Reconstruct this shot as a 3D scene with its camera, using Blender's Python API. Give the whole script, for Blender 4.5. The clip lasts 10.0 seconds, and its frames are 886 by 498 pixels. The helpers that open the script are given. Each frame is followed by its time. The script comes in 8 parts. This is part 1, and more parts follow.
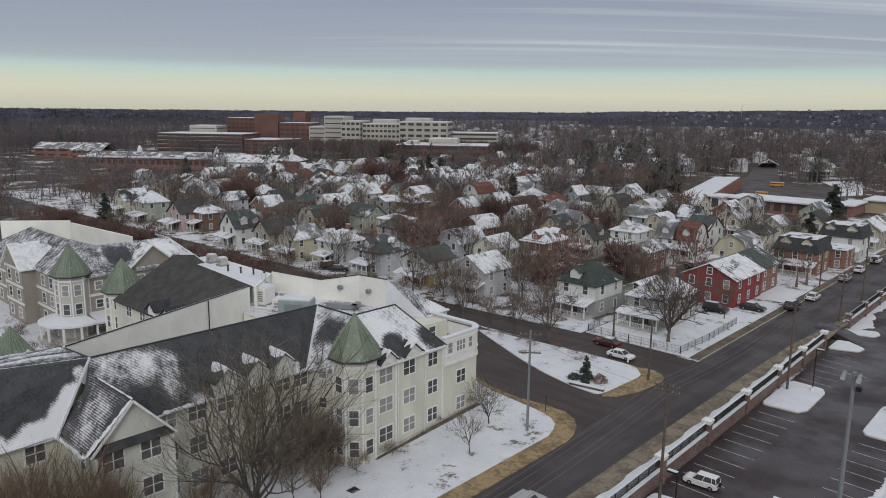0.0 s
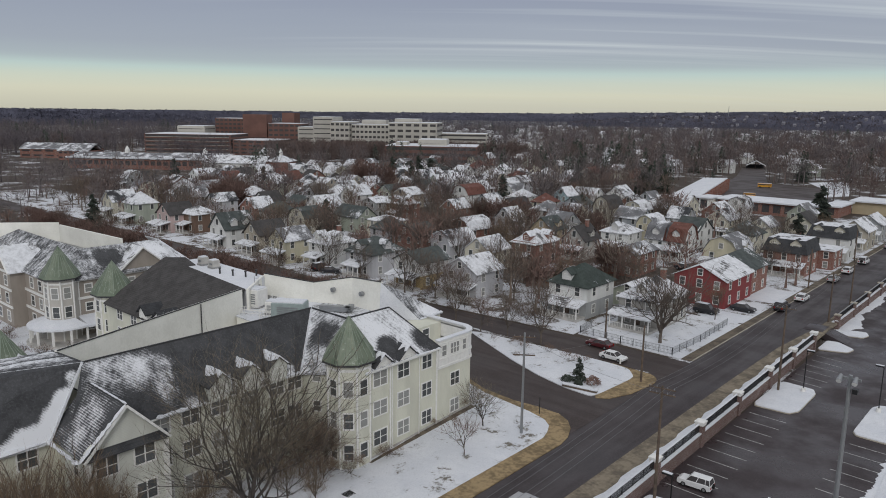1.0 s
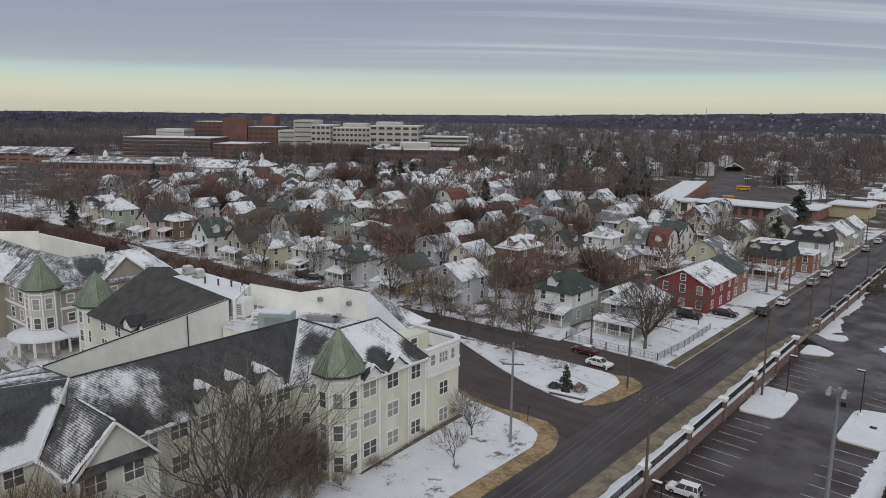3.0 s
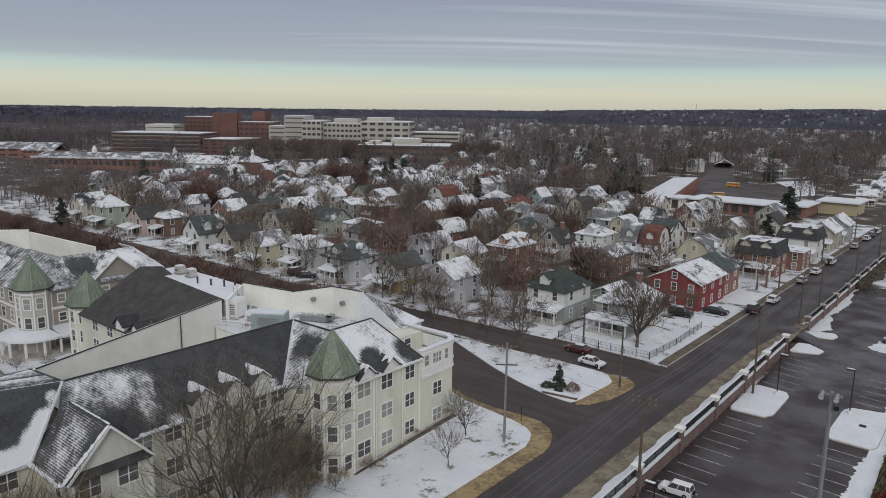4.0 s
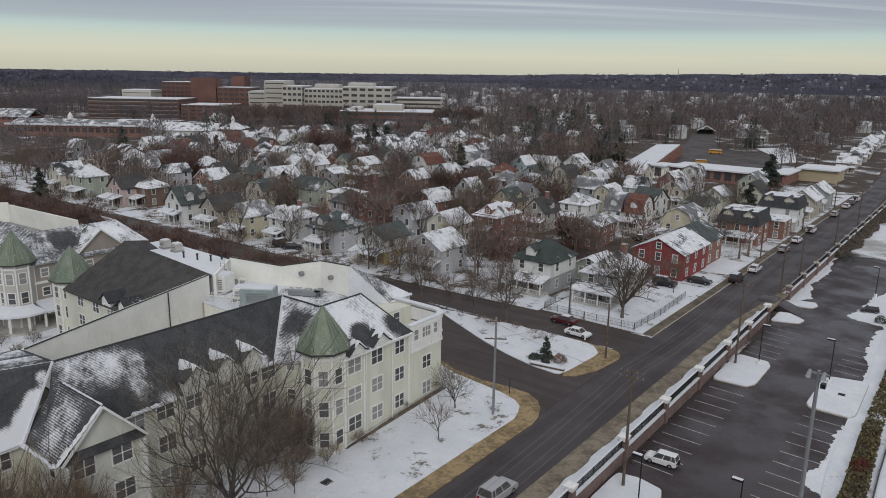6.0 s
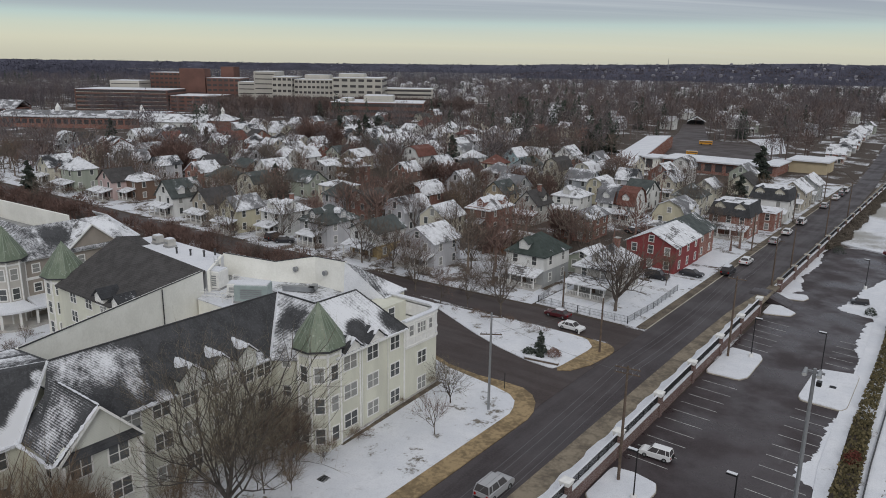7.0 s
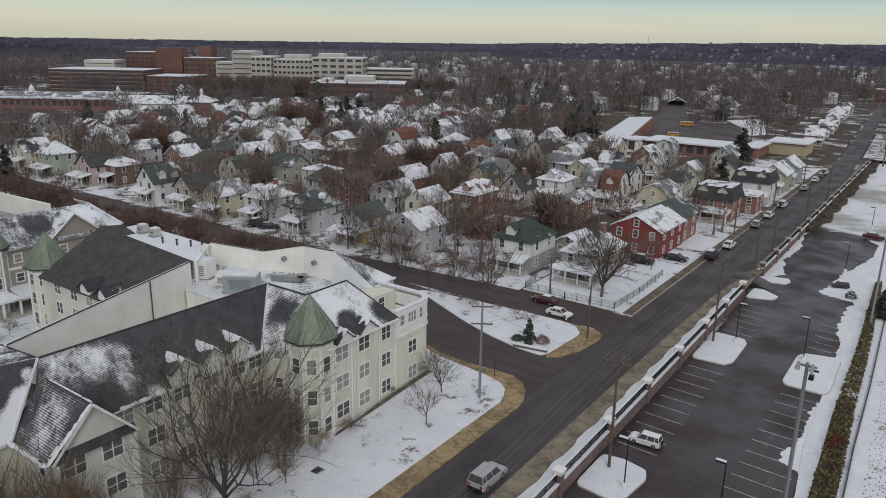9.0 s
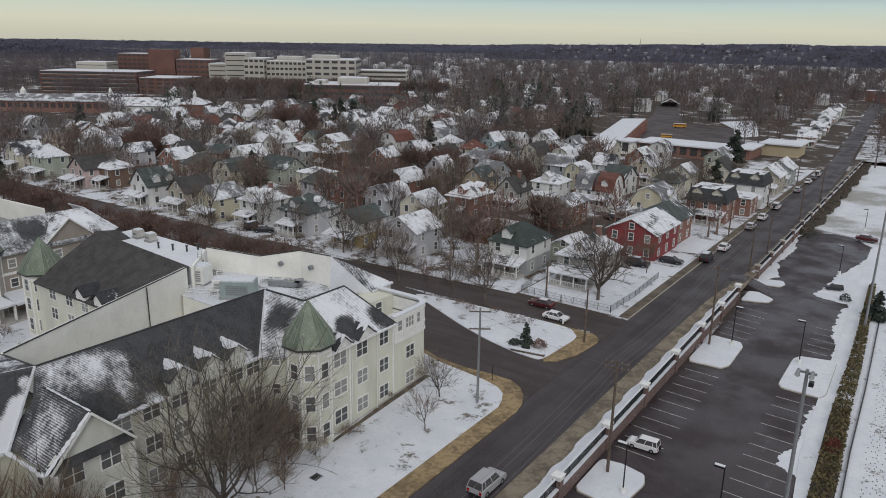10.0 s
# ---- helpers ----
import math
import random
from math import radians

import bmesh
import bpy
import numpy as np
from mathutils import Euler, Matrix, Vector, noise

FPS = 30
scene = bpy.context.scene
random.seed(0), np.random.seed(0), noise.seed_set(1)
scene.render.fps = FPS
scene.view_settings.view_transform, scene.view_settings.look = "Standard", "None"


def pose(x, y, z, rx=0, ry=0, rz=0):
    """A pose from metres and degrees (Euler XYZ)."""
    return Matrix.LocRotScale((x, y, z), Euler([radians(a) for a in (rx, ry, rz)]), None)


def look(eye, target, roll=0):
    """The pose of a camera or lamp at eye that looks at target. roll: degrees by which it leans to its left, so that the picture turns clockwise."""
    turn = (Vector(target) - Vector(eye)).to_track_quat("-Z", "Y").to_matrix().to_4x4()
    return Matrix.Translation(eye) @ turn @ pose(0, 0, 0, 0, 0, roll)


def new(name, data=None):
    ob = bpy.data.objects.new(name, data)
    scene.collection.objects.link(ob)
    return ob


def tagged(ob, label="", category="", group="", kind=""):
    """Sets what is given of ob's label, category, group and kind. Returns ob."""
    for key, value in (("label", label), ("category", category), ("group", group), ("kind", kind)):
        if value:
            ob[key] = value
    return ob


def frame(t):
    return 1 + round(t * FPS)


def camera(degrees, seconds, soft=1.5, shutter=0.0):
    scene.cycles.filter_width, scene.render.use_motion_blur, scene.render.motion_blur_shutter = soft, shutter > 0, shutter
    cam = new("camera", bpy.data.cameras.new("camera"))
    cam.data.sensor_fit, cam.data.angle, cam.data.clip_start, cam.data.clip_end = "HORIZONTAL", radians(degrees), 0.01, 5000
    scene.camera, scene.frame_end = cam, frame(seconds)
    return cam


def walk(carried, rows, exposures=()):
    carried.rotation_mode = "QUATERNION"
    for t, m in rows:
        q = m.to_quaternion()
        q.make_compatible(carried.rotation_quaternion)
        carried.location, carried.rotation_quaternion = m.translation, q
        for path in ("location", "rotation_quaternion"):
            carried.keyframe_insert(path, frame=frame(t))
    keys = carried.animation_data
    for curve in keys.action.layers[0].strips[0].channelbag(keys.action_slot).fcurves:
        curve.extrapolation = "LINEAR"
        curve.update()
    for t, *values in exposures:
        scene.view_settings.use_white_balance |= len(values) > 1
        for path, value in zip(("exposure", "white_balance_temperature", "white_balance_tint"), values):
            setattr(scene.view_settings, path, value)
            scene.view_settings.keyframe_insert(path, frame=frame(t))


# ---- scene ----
cam = camera(62.8, 10.0, soft=0.95)
PATH = [
    (0, (2.775, 1.317, 36.019), (1.448, 2.767, 35.644), 0.7),
    (0.5, (2.496, 1.119, 36.087), (1.187, 2.585, 35.712), 0.7),
    (1, (2.256, 0.973, 36.217), (0.952, 2.444, 35.844), 0.8),
    (1.5, (2.049, 0.849, 36.422), (0.75, 2.324, 36.051), 0.8),
    (2, (1.93, 0.738, 36.633), (0.639, 2.221, 36.264), 0.8),
    (2.5, (1.747, 0.591, 36.843), (0.471, 2.087, 36.477), 0.8),
    (4, (1.259, 0.246, 37.784), (0.016, 1.766, 37.404), 0.9),
    (4.5, (1.092, 0.147, 38.047), (-0.137, 1.669, 37.631), 0.9),
    (5, (0.879, 0.057, 38.322), (-0.336, 1.582, 37.878), 1.0),
    (5.5, (0.695, -0.014, 38.57), (-0.508, 1.517, 38.111), 1.0),
    (7, (-0.034, -0.295, 39.439), (-1.2, 1.252, 38.942), 1.0),
    (7.5, (-0.316, -0.386, 39.697), (-1.469, 1.167, 39.188), 1.0),
    (8, (-0.588, -0.486, 39.967), (-1.73, 1.071, 39.443), 1.0),
    (8.5, (-0.903, -0.586, 40.259), (-2.031, 0.974, 39.72), 1.1),
    (9, (-1.167, -0.711, 40.557), (-2.281, 0.857, 40.007), 1.1),
    (9.5, (-1.439, -0.805, 40.792), (-2.543, 0.77, 40.244), 1.1),
    (10, (-1.68, -0.889, 40.999), (-2.779, 0.69, 40.452), 1.1),
]
walk(cam, [(t, look(e, g, r)) for t, e, g, r in PATH])

# ---------- light ----------
def build_world():
    world = bpy.data.worlds.new("winter_sky")
    scene.world = world
    world.use_nodes = True
    nt = world.node_tree
    nt.nodes.clear()
    N, L = nt.nodes.new, nt.links.new
    out, bg = N("ShaderNodeOutputWorld"), N("ShaderNodeBackground")
    tc, sep = N("ShaderNodeTexCoord"), N("ShaderNodeSeparateXYZ")
    L(tc.outputs["Generated"], sep.inputs[0])
    sky = N("ShaderNodeTexSky")
    sky.sky_type = "NISHITA"
    sky.sun_disc = False
    sky.sun_elevation, sky.sun_rotation = radians(32), radians(134)
    # clear strip over the horizon, then a grey deck that brightens towards the zenith
    ramp = N("ShaderNodeValToRGB")
    L(sep.outputs["Z"], ramp.inputs[0])
    cr = ramp.color_ramp
    stops = ((0.0, (0.50, 0.49, 0.40)), (0.022, (0.57, 0.565, 0.45)), (0.038, (0.51, 0.555, 0.475)), (0.050, (0.42, 0.525, 0.51)), (0.060, (0.325, 0.375, 0.415)),
             (0.080, (0.285, 0.312, 0.375)), (0.15, (0.245, 0.262, 0.335)), (0.35, (0.42, 0.435, 0.465)), (1.0, (0.70, 0.71, 0.74)))
    while len(cr.elements) < len(stops):
        cr.elements.new(0.5)
    for e, (p, c) in zip(cr.elements, stops):
        e.position, e.color = p, (*c, 1)
    # streaks of cloud, flat and long
    div = N("ShaderNodeMath")
    div.operation = "ADD"
    L(sep.outputs["Z"], div.inputs[0])
    div.inputs[1].default_value = 0.10
    plane = N("ShaderNodeVectorMath")
    plane.operation = "DIVIDE"
    comb = N("ShaderNodeCombineXYZ")
    for i in range(3):
        L(div.outputs[0], comb.inputs[i])
    L(tc.outputs["Generated"], plane.inputs[0])
    L(comb.outputs[0], plane.inputs[1])
    turn = N("ShaderNodeMapping")
    turn.inputs["Rotation"].default_value = (0, 0, radians(-40))
    L(plane.outputs[0], turn.inputs[0])
    long = N("ShaderNodeMapping")
    long.inputs["Scale"].default_value = (0.13, 0.62, 1.0)
    L(turn.outputs[0], long.inputs[0])
    n1 = N("ShaderNodeTexNoise")
    n1.inputs["Scale"].default_value = 1.1
    n1.inputs["Detail"].default_value = 3
    n1.inputs["Roughness"].default_value = 0.55
    L(long.outputs[0], n1.inputs["Vector"])
    r2 = N("ShaderNodeValToRGB")
    r2.color_ramp.elements[0].position, r2.color_ramp.elements[1].position = 0.40, 0.72
    L(n1.outputs[0], r2.inputs[0])
    high = N("ShaderNodeMapRange")
    L(sep.outputs["Z"], high.inputs[0])
    high.inputs[1].default_value, high.inputs[2].default_value = 0.05, 0.09
    high.inputs[3].default_value, high.inputs[4].default_value = 0.15, 0.55
    mul = N("ShaderNodeMath")
    mul.operation = "MULTIPLY"
    L(r2.outputs[0], mul.inputs[0])
    mix = N("ShaderNodeMix")
    mix.data_type = "RGBA"
    L(mul.outputs[0], mix.inputs[0])
    L(ramp.outputs[0], mix.inputs[6])
    mix.inputs[7].default_value = (0.38, 0.405, 0.455, 1)
    # thin bright rifts in the deck
    fine_map = N("ShaderNodeMapping")
    fine_map.inputs["Scale"].default_value = (0.10, 2.3, 1.0)
    L(turn.outputs[0], fine_map.inputs[0])
    n2 = N("ShaderNodeTexNoise")
    n2.inputs["Scale"].default_value = 1.3
    n2.inputs["Detail"].default_value = 5
    L(fine_map.outputs[0], n2.inputs["Vector"])
    rift = N("ShaderNodeMapRange")
    L(n2.outputs[0], rift.inputs[0])
    rift.inputs[1].default_value, rift.inputs[2].default_value = 0.50, 0.76
    band = N("ShaderNodeValToRGB")
    L(sep.outputs["Z"], band.inputs[0])
    for e, (p, v) in zip([band.color_ramp.elements[0], band.color_ramp.elements[1], band.color_ramp.elements.new(0.085), band.color_ramp.elements.new(0.105)], ((0.056, 0.1), (0.118, 0.0), (0.085, 0.8), (0.102, 0.6))):
        e.position, e.color = p, (v, v, v, 1)
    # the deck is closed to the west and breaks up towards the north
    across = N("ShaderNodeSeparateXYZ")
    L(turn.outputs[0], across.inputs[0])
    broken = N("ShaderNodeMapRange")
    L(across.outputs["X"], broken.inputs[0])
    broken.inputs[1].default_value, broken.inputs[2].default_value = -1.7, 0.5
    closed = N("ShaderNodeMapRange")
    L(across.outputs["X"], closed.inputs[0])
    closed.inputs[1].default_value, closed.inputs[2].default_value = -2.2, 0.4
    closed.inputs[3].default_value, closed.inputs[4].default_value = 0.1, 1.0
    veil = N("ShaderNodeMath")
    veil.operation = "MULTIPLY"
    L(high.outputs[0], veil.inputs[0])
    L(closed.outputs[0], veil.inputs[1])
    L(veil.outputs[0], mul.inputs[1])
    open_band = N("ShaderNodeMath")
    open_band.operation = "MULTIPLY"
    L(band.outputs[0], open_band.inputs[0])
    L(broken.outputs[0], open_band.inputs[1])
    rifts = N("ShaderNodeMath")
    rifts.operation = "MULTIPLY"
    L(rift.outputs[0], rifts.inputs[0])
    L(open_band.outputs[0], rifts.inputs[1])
    bright = N("ShaderNodeMix")
    bright.data_type = "RGBA"
    L(rifts.outputs[0], bright.inputs[0])
    L(mix.outputs[2], bright.inputs[6])
    bright.inputs[7].default_value = (0.60, 0.64, 0.65, 1)
    add = N("ShaderNodeMix")
    add.data_type, add.blend_type = "RGBA", "ADD"
    add.inputs[0].default_value = 0.012
    L(bright.outputs[2], add.inputs[6])
    L(sky.outputs[0], add.inputs[7])
    L(add.outputs[2], bg.inputs[0])
    bg.inputs[1].default_value = 1.0
    L(bg.outputs[0], out.inputs[0])


build_world()
sun = bpy.data.lights.new("sun", "SUN")
sun.energy, sun.angle, sun.color = 0.95, radians(24), (1.0, 0.985, 0.965)
sun_ob = new("sun", sun)
sun_ob.matrix_world = look((60, -58, 52), (0, 0, 0))


# ---------- materials ----------
class Nodes:
    """A short hand for node materials."""

    def __init__(self, name):
        self.mat = bpy.data.materials.new(name)
        self.mat.use_nodes = True
        self.nt = self.mat.node_tree
        self.bsdf = self.nt.nodes["Principled BSDF"]
        self.out = self.nt.nodes["Material Output"]
        tc = self.nt.nodes.new("ShaderNodeTexCoord")
        info = self.nt.nodes.new("ShaderNodeObjectInfo")
        shift = self.math("MULTIPLY", info.outputs["Random"], 173.0)
        vm = self.nt.nodes.new("ShaderNodeVectorMath")
        vm.operation = "ADD"
        self.link(tc.outputs["Object"], vm.inputs[0])
        self.link(shift, vm.inputs[1])
        self.raw, self.co, self.rand = tc.outputs["Object"], vm.outputs[0], info.outputs["Random"]

    def link(self, a, b):
        self.nt.links.new(a, b)

    def put(self, sock, v):
        if isinstance(v, (int, float)):
            sock.default_value = v
        elif isinstance(v, tuple):
            sock.default_value = (*v, 1) if len(v) == 3 and sock.type == "RGBA" else v
        else:
            self.link(v, sock)

    def math(self, op, a, b=0.0, clamp=False):
        n = self.nt.nodes.new("ShaderNodeMath")
        n.operation, n.use_clamp = op, clamp
        self.put(n.inputs[0], a)
        self.put(n.inputs[1], b)
        return n.outputs[0]

    def noise(self, scale, detail=3.0, rough=0.55, co=None, stretch=None):
        n = self.nt.nodes.new("ShaderNodeTexNoise")
        n.inputs["Scale"].default_value, n.inputs["Detail"].default_value, n.inputs["Roughness"].default_value = scale, detail, rough
        src = co or self.co
        if stretch:
            m = self.nt.nodes.new("ShaderNodeMapping")
            m.inputs["Scale"].default_value = stretch
            self.link(src, m.inputs[0])
            src = m.outputs[0]
        self.link(src, n.inputs["Vector"])
        return n.outputs[0]

    def step(self, v, lo, hi, a=0.0, b=1.0):
        n = self.nt.nodes.new("ShaderNodeMapRange")
        n.interpolation_type = "SMOOTHSTEP"
        self.put(n.inputs[0], v)
        for i, x in enumerate((lo, hi, a, b)):
            self.put(n.inputs[i + 1], x)
        return n.outputs[0]

    def mix(self, f, a, b, blend="MIX"):
        n = self.nt.nodes.new("ShaderNodeMix")
        n.data_type, n.blend_type = "RGBA", blend
        self.put(n.inputs[0], f)
        self.put(n.inputs[6], a)
        self.put(n.inputs[7], b)
        return n.outputs[2]

    def axis(self, i, co=None):
        n = self.nt.nodes.new("ShaderNodeSeparateXYZ")
        self.link(co or self.raw, n.inputs[0])
        return n.outputs[i]

    def up(self):
        g = self.nt.nodes.new("ShaderNodeNewGeometry")
        n = self.nt.nodes.new("ShaderNodeSeparateXYZ")
        self.link(g.outputs["True Normal"], n.inputs[0])
        return n.outputs[2]

    def waves(self, v, period, sharp=0.2):
        """0 to 1, a saw of that period in metres, with a dark line at each step."""
        f = self.math("FRACT", self.math("DIVIDE", v, period))
        return self.step(f, 0.0, sharp)

    def bump(self, h, strength=0.3, dist=0.03):
        n = self.nt.nodes.new("ShaderNodeBump")
        n.inputs["Strength"].default_value, n.inputs["Distance"].default_value = strength, dist
        self.put(n.inputs["Height"], h)
        self.link(n.outputs[0], self.bsdf.inputs["Normal"])

    def done(self, col, rough=0.8, metal=0.0, spec=0.4):
        self.put(self.bsdf.inputs["Base Color"], col)
        self.put(self.bsdf.inputs["Roughness"], rough)
        self.put(self.bsdf.inputs["Metallic"], metal)
        self.bsdf.inputs["Specular IOR Level"].default_value = spec
        return self.mat


def mottled(name, a, b, scale=1.0, rough=0.85, fine=18.0, relief=0.25, dist=0.02, spec=0.3):
    n = Nodes(name)
    big, small = n.noise(scale, 4), n.noise(fine, 3)
    f = n.step(n.math("ADD", n.math("MULTIPLY", big, 0.65), n.math("MULTIPLY", small, 0.35)), 0.38, 0.62)
    n.bump(small, relief, dist)
    return n.done(n.mix(f, a, b), rough, spec=spec)


def siding(name, col, course=0.14, dirt=0.12):
    """Clapboard: thin courses, each with a shadow line painted in, and faint weathering."""
    n = Nodes(name)
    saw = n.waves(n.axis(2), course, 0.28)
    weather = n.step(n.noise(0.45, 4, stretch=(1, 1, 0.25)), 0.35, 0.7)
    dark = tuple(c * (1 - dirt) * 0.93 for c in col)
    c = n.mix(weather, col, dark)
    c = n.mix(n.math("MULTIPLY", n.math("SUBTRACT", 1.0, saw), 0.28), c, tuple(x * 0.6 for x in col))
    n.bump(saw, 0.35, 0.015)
    return n.done(c, 0.6)


def bricks(name, a, b, mortar=(0.33, 0.30, 0.27)):
    n = Nodes(name)
    t = n.nt.nodes.new("ShaderNodeTexBrick")
    t.inputs["Scale"].default_value = 1.0
    t.inputs["Brick Width"].default_value, t.inputs["Row Height"].default_value = 0.22, 0.075
    t.inputs["Mortar Size"].default_value = 0.008
    t.inputs["Color1"].default_value, t.inputs["Color2"].default_value, t.inputs["Mortar"].default_value = (*a, 1), (*b, 1), (*mortar, 1)
    cmb = n.nt.nodes.new("ShaderNodeCombineXYZ")
    n.link(n.math("ADD", n.axis(0), n.axis(1)), cmb.inputs[0])
    n.link(n.axis(2), cmb.inputs[1])
    n.link(cmb.outputs[0], t.inputs["Vector"])
    soot = n.step(n.noise(0.5, 4), 0.35, 0.75)
    n.bump(t.outputs["Fac"], 0.2, -0.01)
    return n.done(n.mix(n.math("MULTIPLY", soot, 0.35), t.outputs["Color"], tuple(x * 0.5 for x in a)), 0.85)


SNOW = (0.735, 0.743, 0.768)


def shingles(name, col, snow, row=0.17, scale=0.20):
    """Asphalt shingles in rows, with a share of wind-blown snow caught on them."""
    n = Nodes(name)
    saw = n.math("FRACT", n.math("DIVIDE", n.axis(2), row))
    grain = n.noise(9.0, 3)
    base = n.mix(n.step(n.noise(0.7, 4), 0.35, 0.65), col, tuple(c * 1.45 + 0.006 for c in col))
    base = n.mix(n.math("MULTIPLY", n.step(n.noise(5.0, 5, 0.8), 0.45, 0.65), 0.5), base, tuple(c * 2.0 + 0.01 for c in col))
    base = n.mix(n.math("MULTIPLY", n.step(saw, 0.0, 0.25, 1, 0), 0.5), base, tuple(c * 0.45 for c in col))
    drift = n.noise(scale, 5, 0.6)
    fine = n.noise(1.9, 6, 0.72)
    level = n.math("ADD", n.math("ADD", drift, n.math("MULTIPLY", fine, 0.35)), n.math("MULTIPLY", n.math("SUBTRACT", 0.5, saw), 0.10))
    edge = 0.675 + (0.5 - snow) * 0.42
    f = n.step(level, edge - 0.035, edge + 0.045)
    n.bump(n.math("ADD", n.math("MULTIPLY", saw, 0.5), n.math("ADD", grain, f)), 0.4, 0.03)
    thin = n.math("MULTIPLY", f, n.step(n.noise(1.1, 5, 0.7), 0.3, 0.62, 0.68, 1.0))
    return n.done(n.mix(thin, base, SNOW), n.step(f, 0, 1, 0.8, 0.9), spec=0.25)


def snow_ground(name, bare, share, scale=0.12, tracks=0.0):
    """Thin snow with grass and leaves showing through."""
    n = Nodes(name)
    g = n.mix(n.noise(2.5, 4), bare, tuple(c * 0.55 for c in bare))
    lv = n.math("ADD", n.noise(scale, 6, 0.62), n.math("MULTIPLY", n.noise(3.5, 4, 0.7), 0.45))
    edge = 0.72 + (0.5 - share) * 0.5
    f = n.step(lv, edge - 0.05, edge + 0.07)
    white = n.mix(n.step(n.noise(0.25, 3), 0.3, 0.7), SNOW, (0.655, 0.67, 0.705))
    white = n.mix(n.math("MULTIPLY", n.step(n.noise(7.0, 5, 0.75), 0.46, 0.64), 0.34), white, (0.42, 0.43, 0.46))
    white = n.mix(n.math("MULTIPLY", n.step(n.noise(1.3, 6, 0.7), 0.48, 0.70), 0.30), white, (0.50, 0.51, 0.54))
    n.bump(n.math("ADD", n.math("ADD", n.noise(6.0, 4), n.math("MULTIPLY", n.noise(0.9, 5, 0.65), 2.5)), f), 0.55, 0.08)
    return n.done(n.mix(f, g, white), 0.9, spec=0.2)


def asphalt(name, a=(0.052, 0.048, 0.051), b=(0.082, 0.076, 0.079), wet=0.5, streak=(1, 0.06, 1)):
    n = Nodes(name)
    long = n.noise(0.5, 4, 0.6, stretch=streak)
    spot = n.noise(0.13, 4)
    c = n.mix(n.step(long, 0.35, 0.65), a, b)
    c = n.mix(n.math("MULTIPLY", n.step(spot, 0.55, 0.7), 0.35), c, tuple(x * 0.6 for x in a))
    c = n.mix(n.math("MULTIPLY", n.step(n.noise(5.0, 6, 0.8), 0.42, 0.66), 0.45), c, tuple(x * 1.7 for x in b))
    salt = n.step(n.noise(0.9, 6, 0.7, stretch=(1, 0.15, 1)), 0.62, 0.8)
    c = n.mix(n.math("MULTIPLY", salt, 0.18), c, (0.3, 0.3, 0.31))
    n.bump(n.noise(60, 2), 0.2, 0.01)
    return n.done(c, n.step(n.math("ADD", spot, n.math("MULTIPLY", long, 0.4)), 0.5, 0.85, 0.75, 0.75 - 0.5 * wet), spec=0.4)


def plain(name, col, rough=0.5, metal=0.0, vary=0.12, scale=2.0):
    n = Nodes(name)
    f = n.step(n.noise(scale, 4), 0.3, 0.7)
    return n.done(n.mix(f, col, tuple(c * (1 - vary) for c in col)), rough, metal)


def glass_dark(name, col=(0.075, 0.08, 0.082)):
    """Window glass over a dim room with pale blinds in some."""
    n = Nodes(name)
    blind = n.step(n.rand, 0.55, 0.6)
    c = n.mix(n.math("MULTIPLY", blind, 0.7), col, (0.34, 0.34, 0.32))
    return n.done(c, 0.08, spec=0.6)


def twig_mat(name, a, b):
    n = Nodes(name)
    g = n.nt.nodes.new("ShaderNodeNewGeometry")
    return n.done(n.mix(g.outputs["Random Per Island"], a, b), 0.9, spec=0.15)


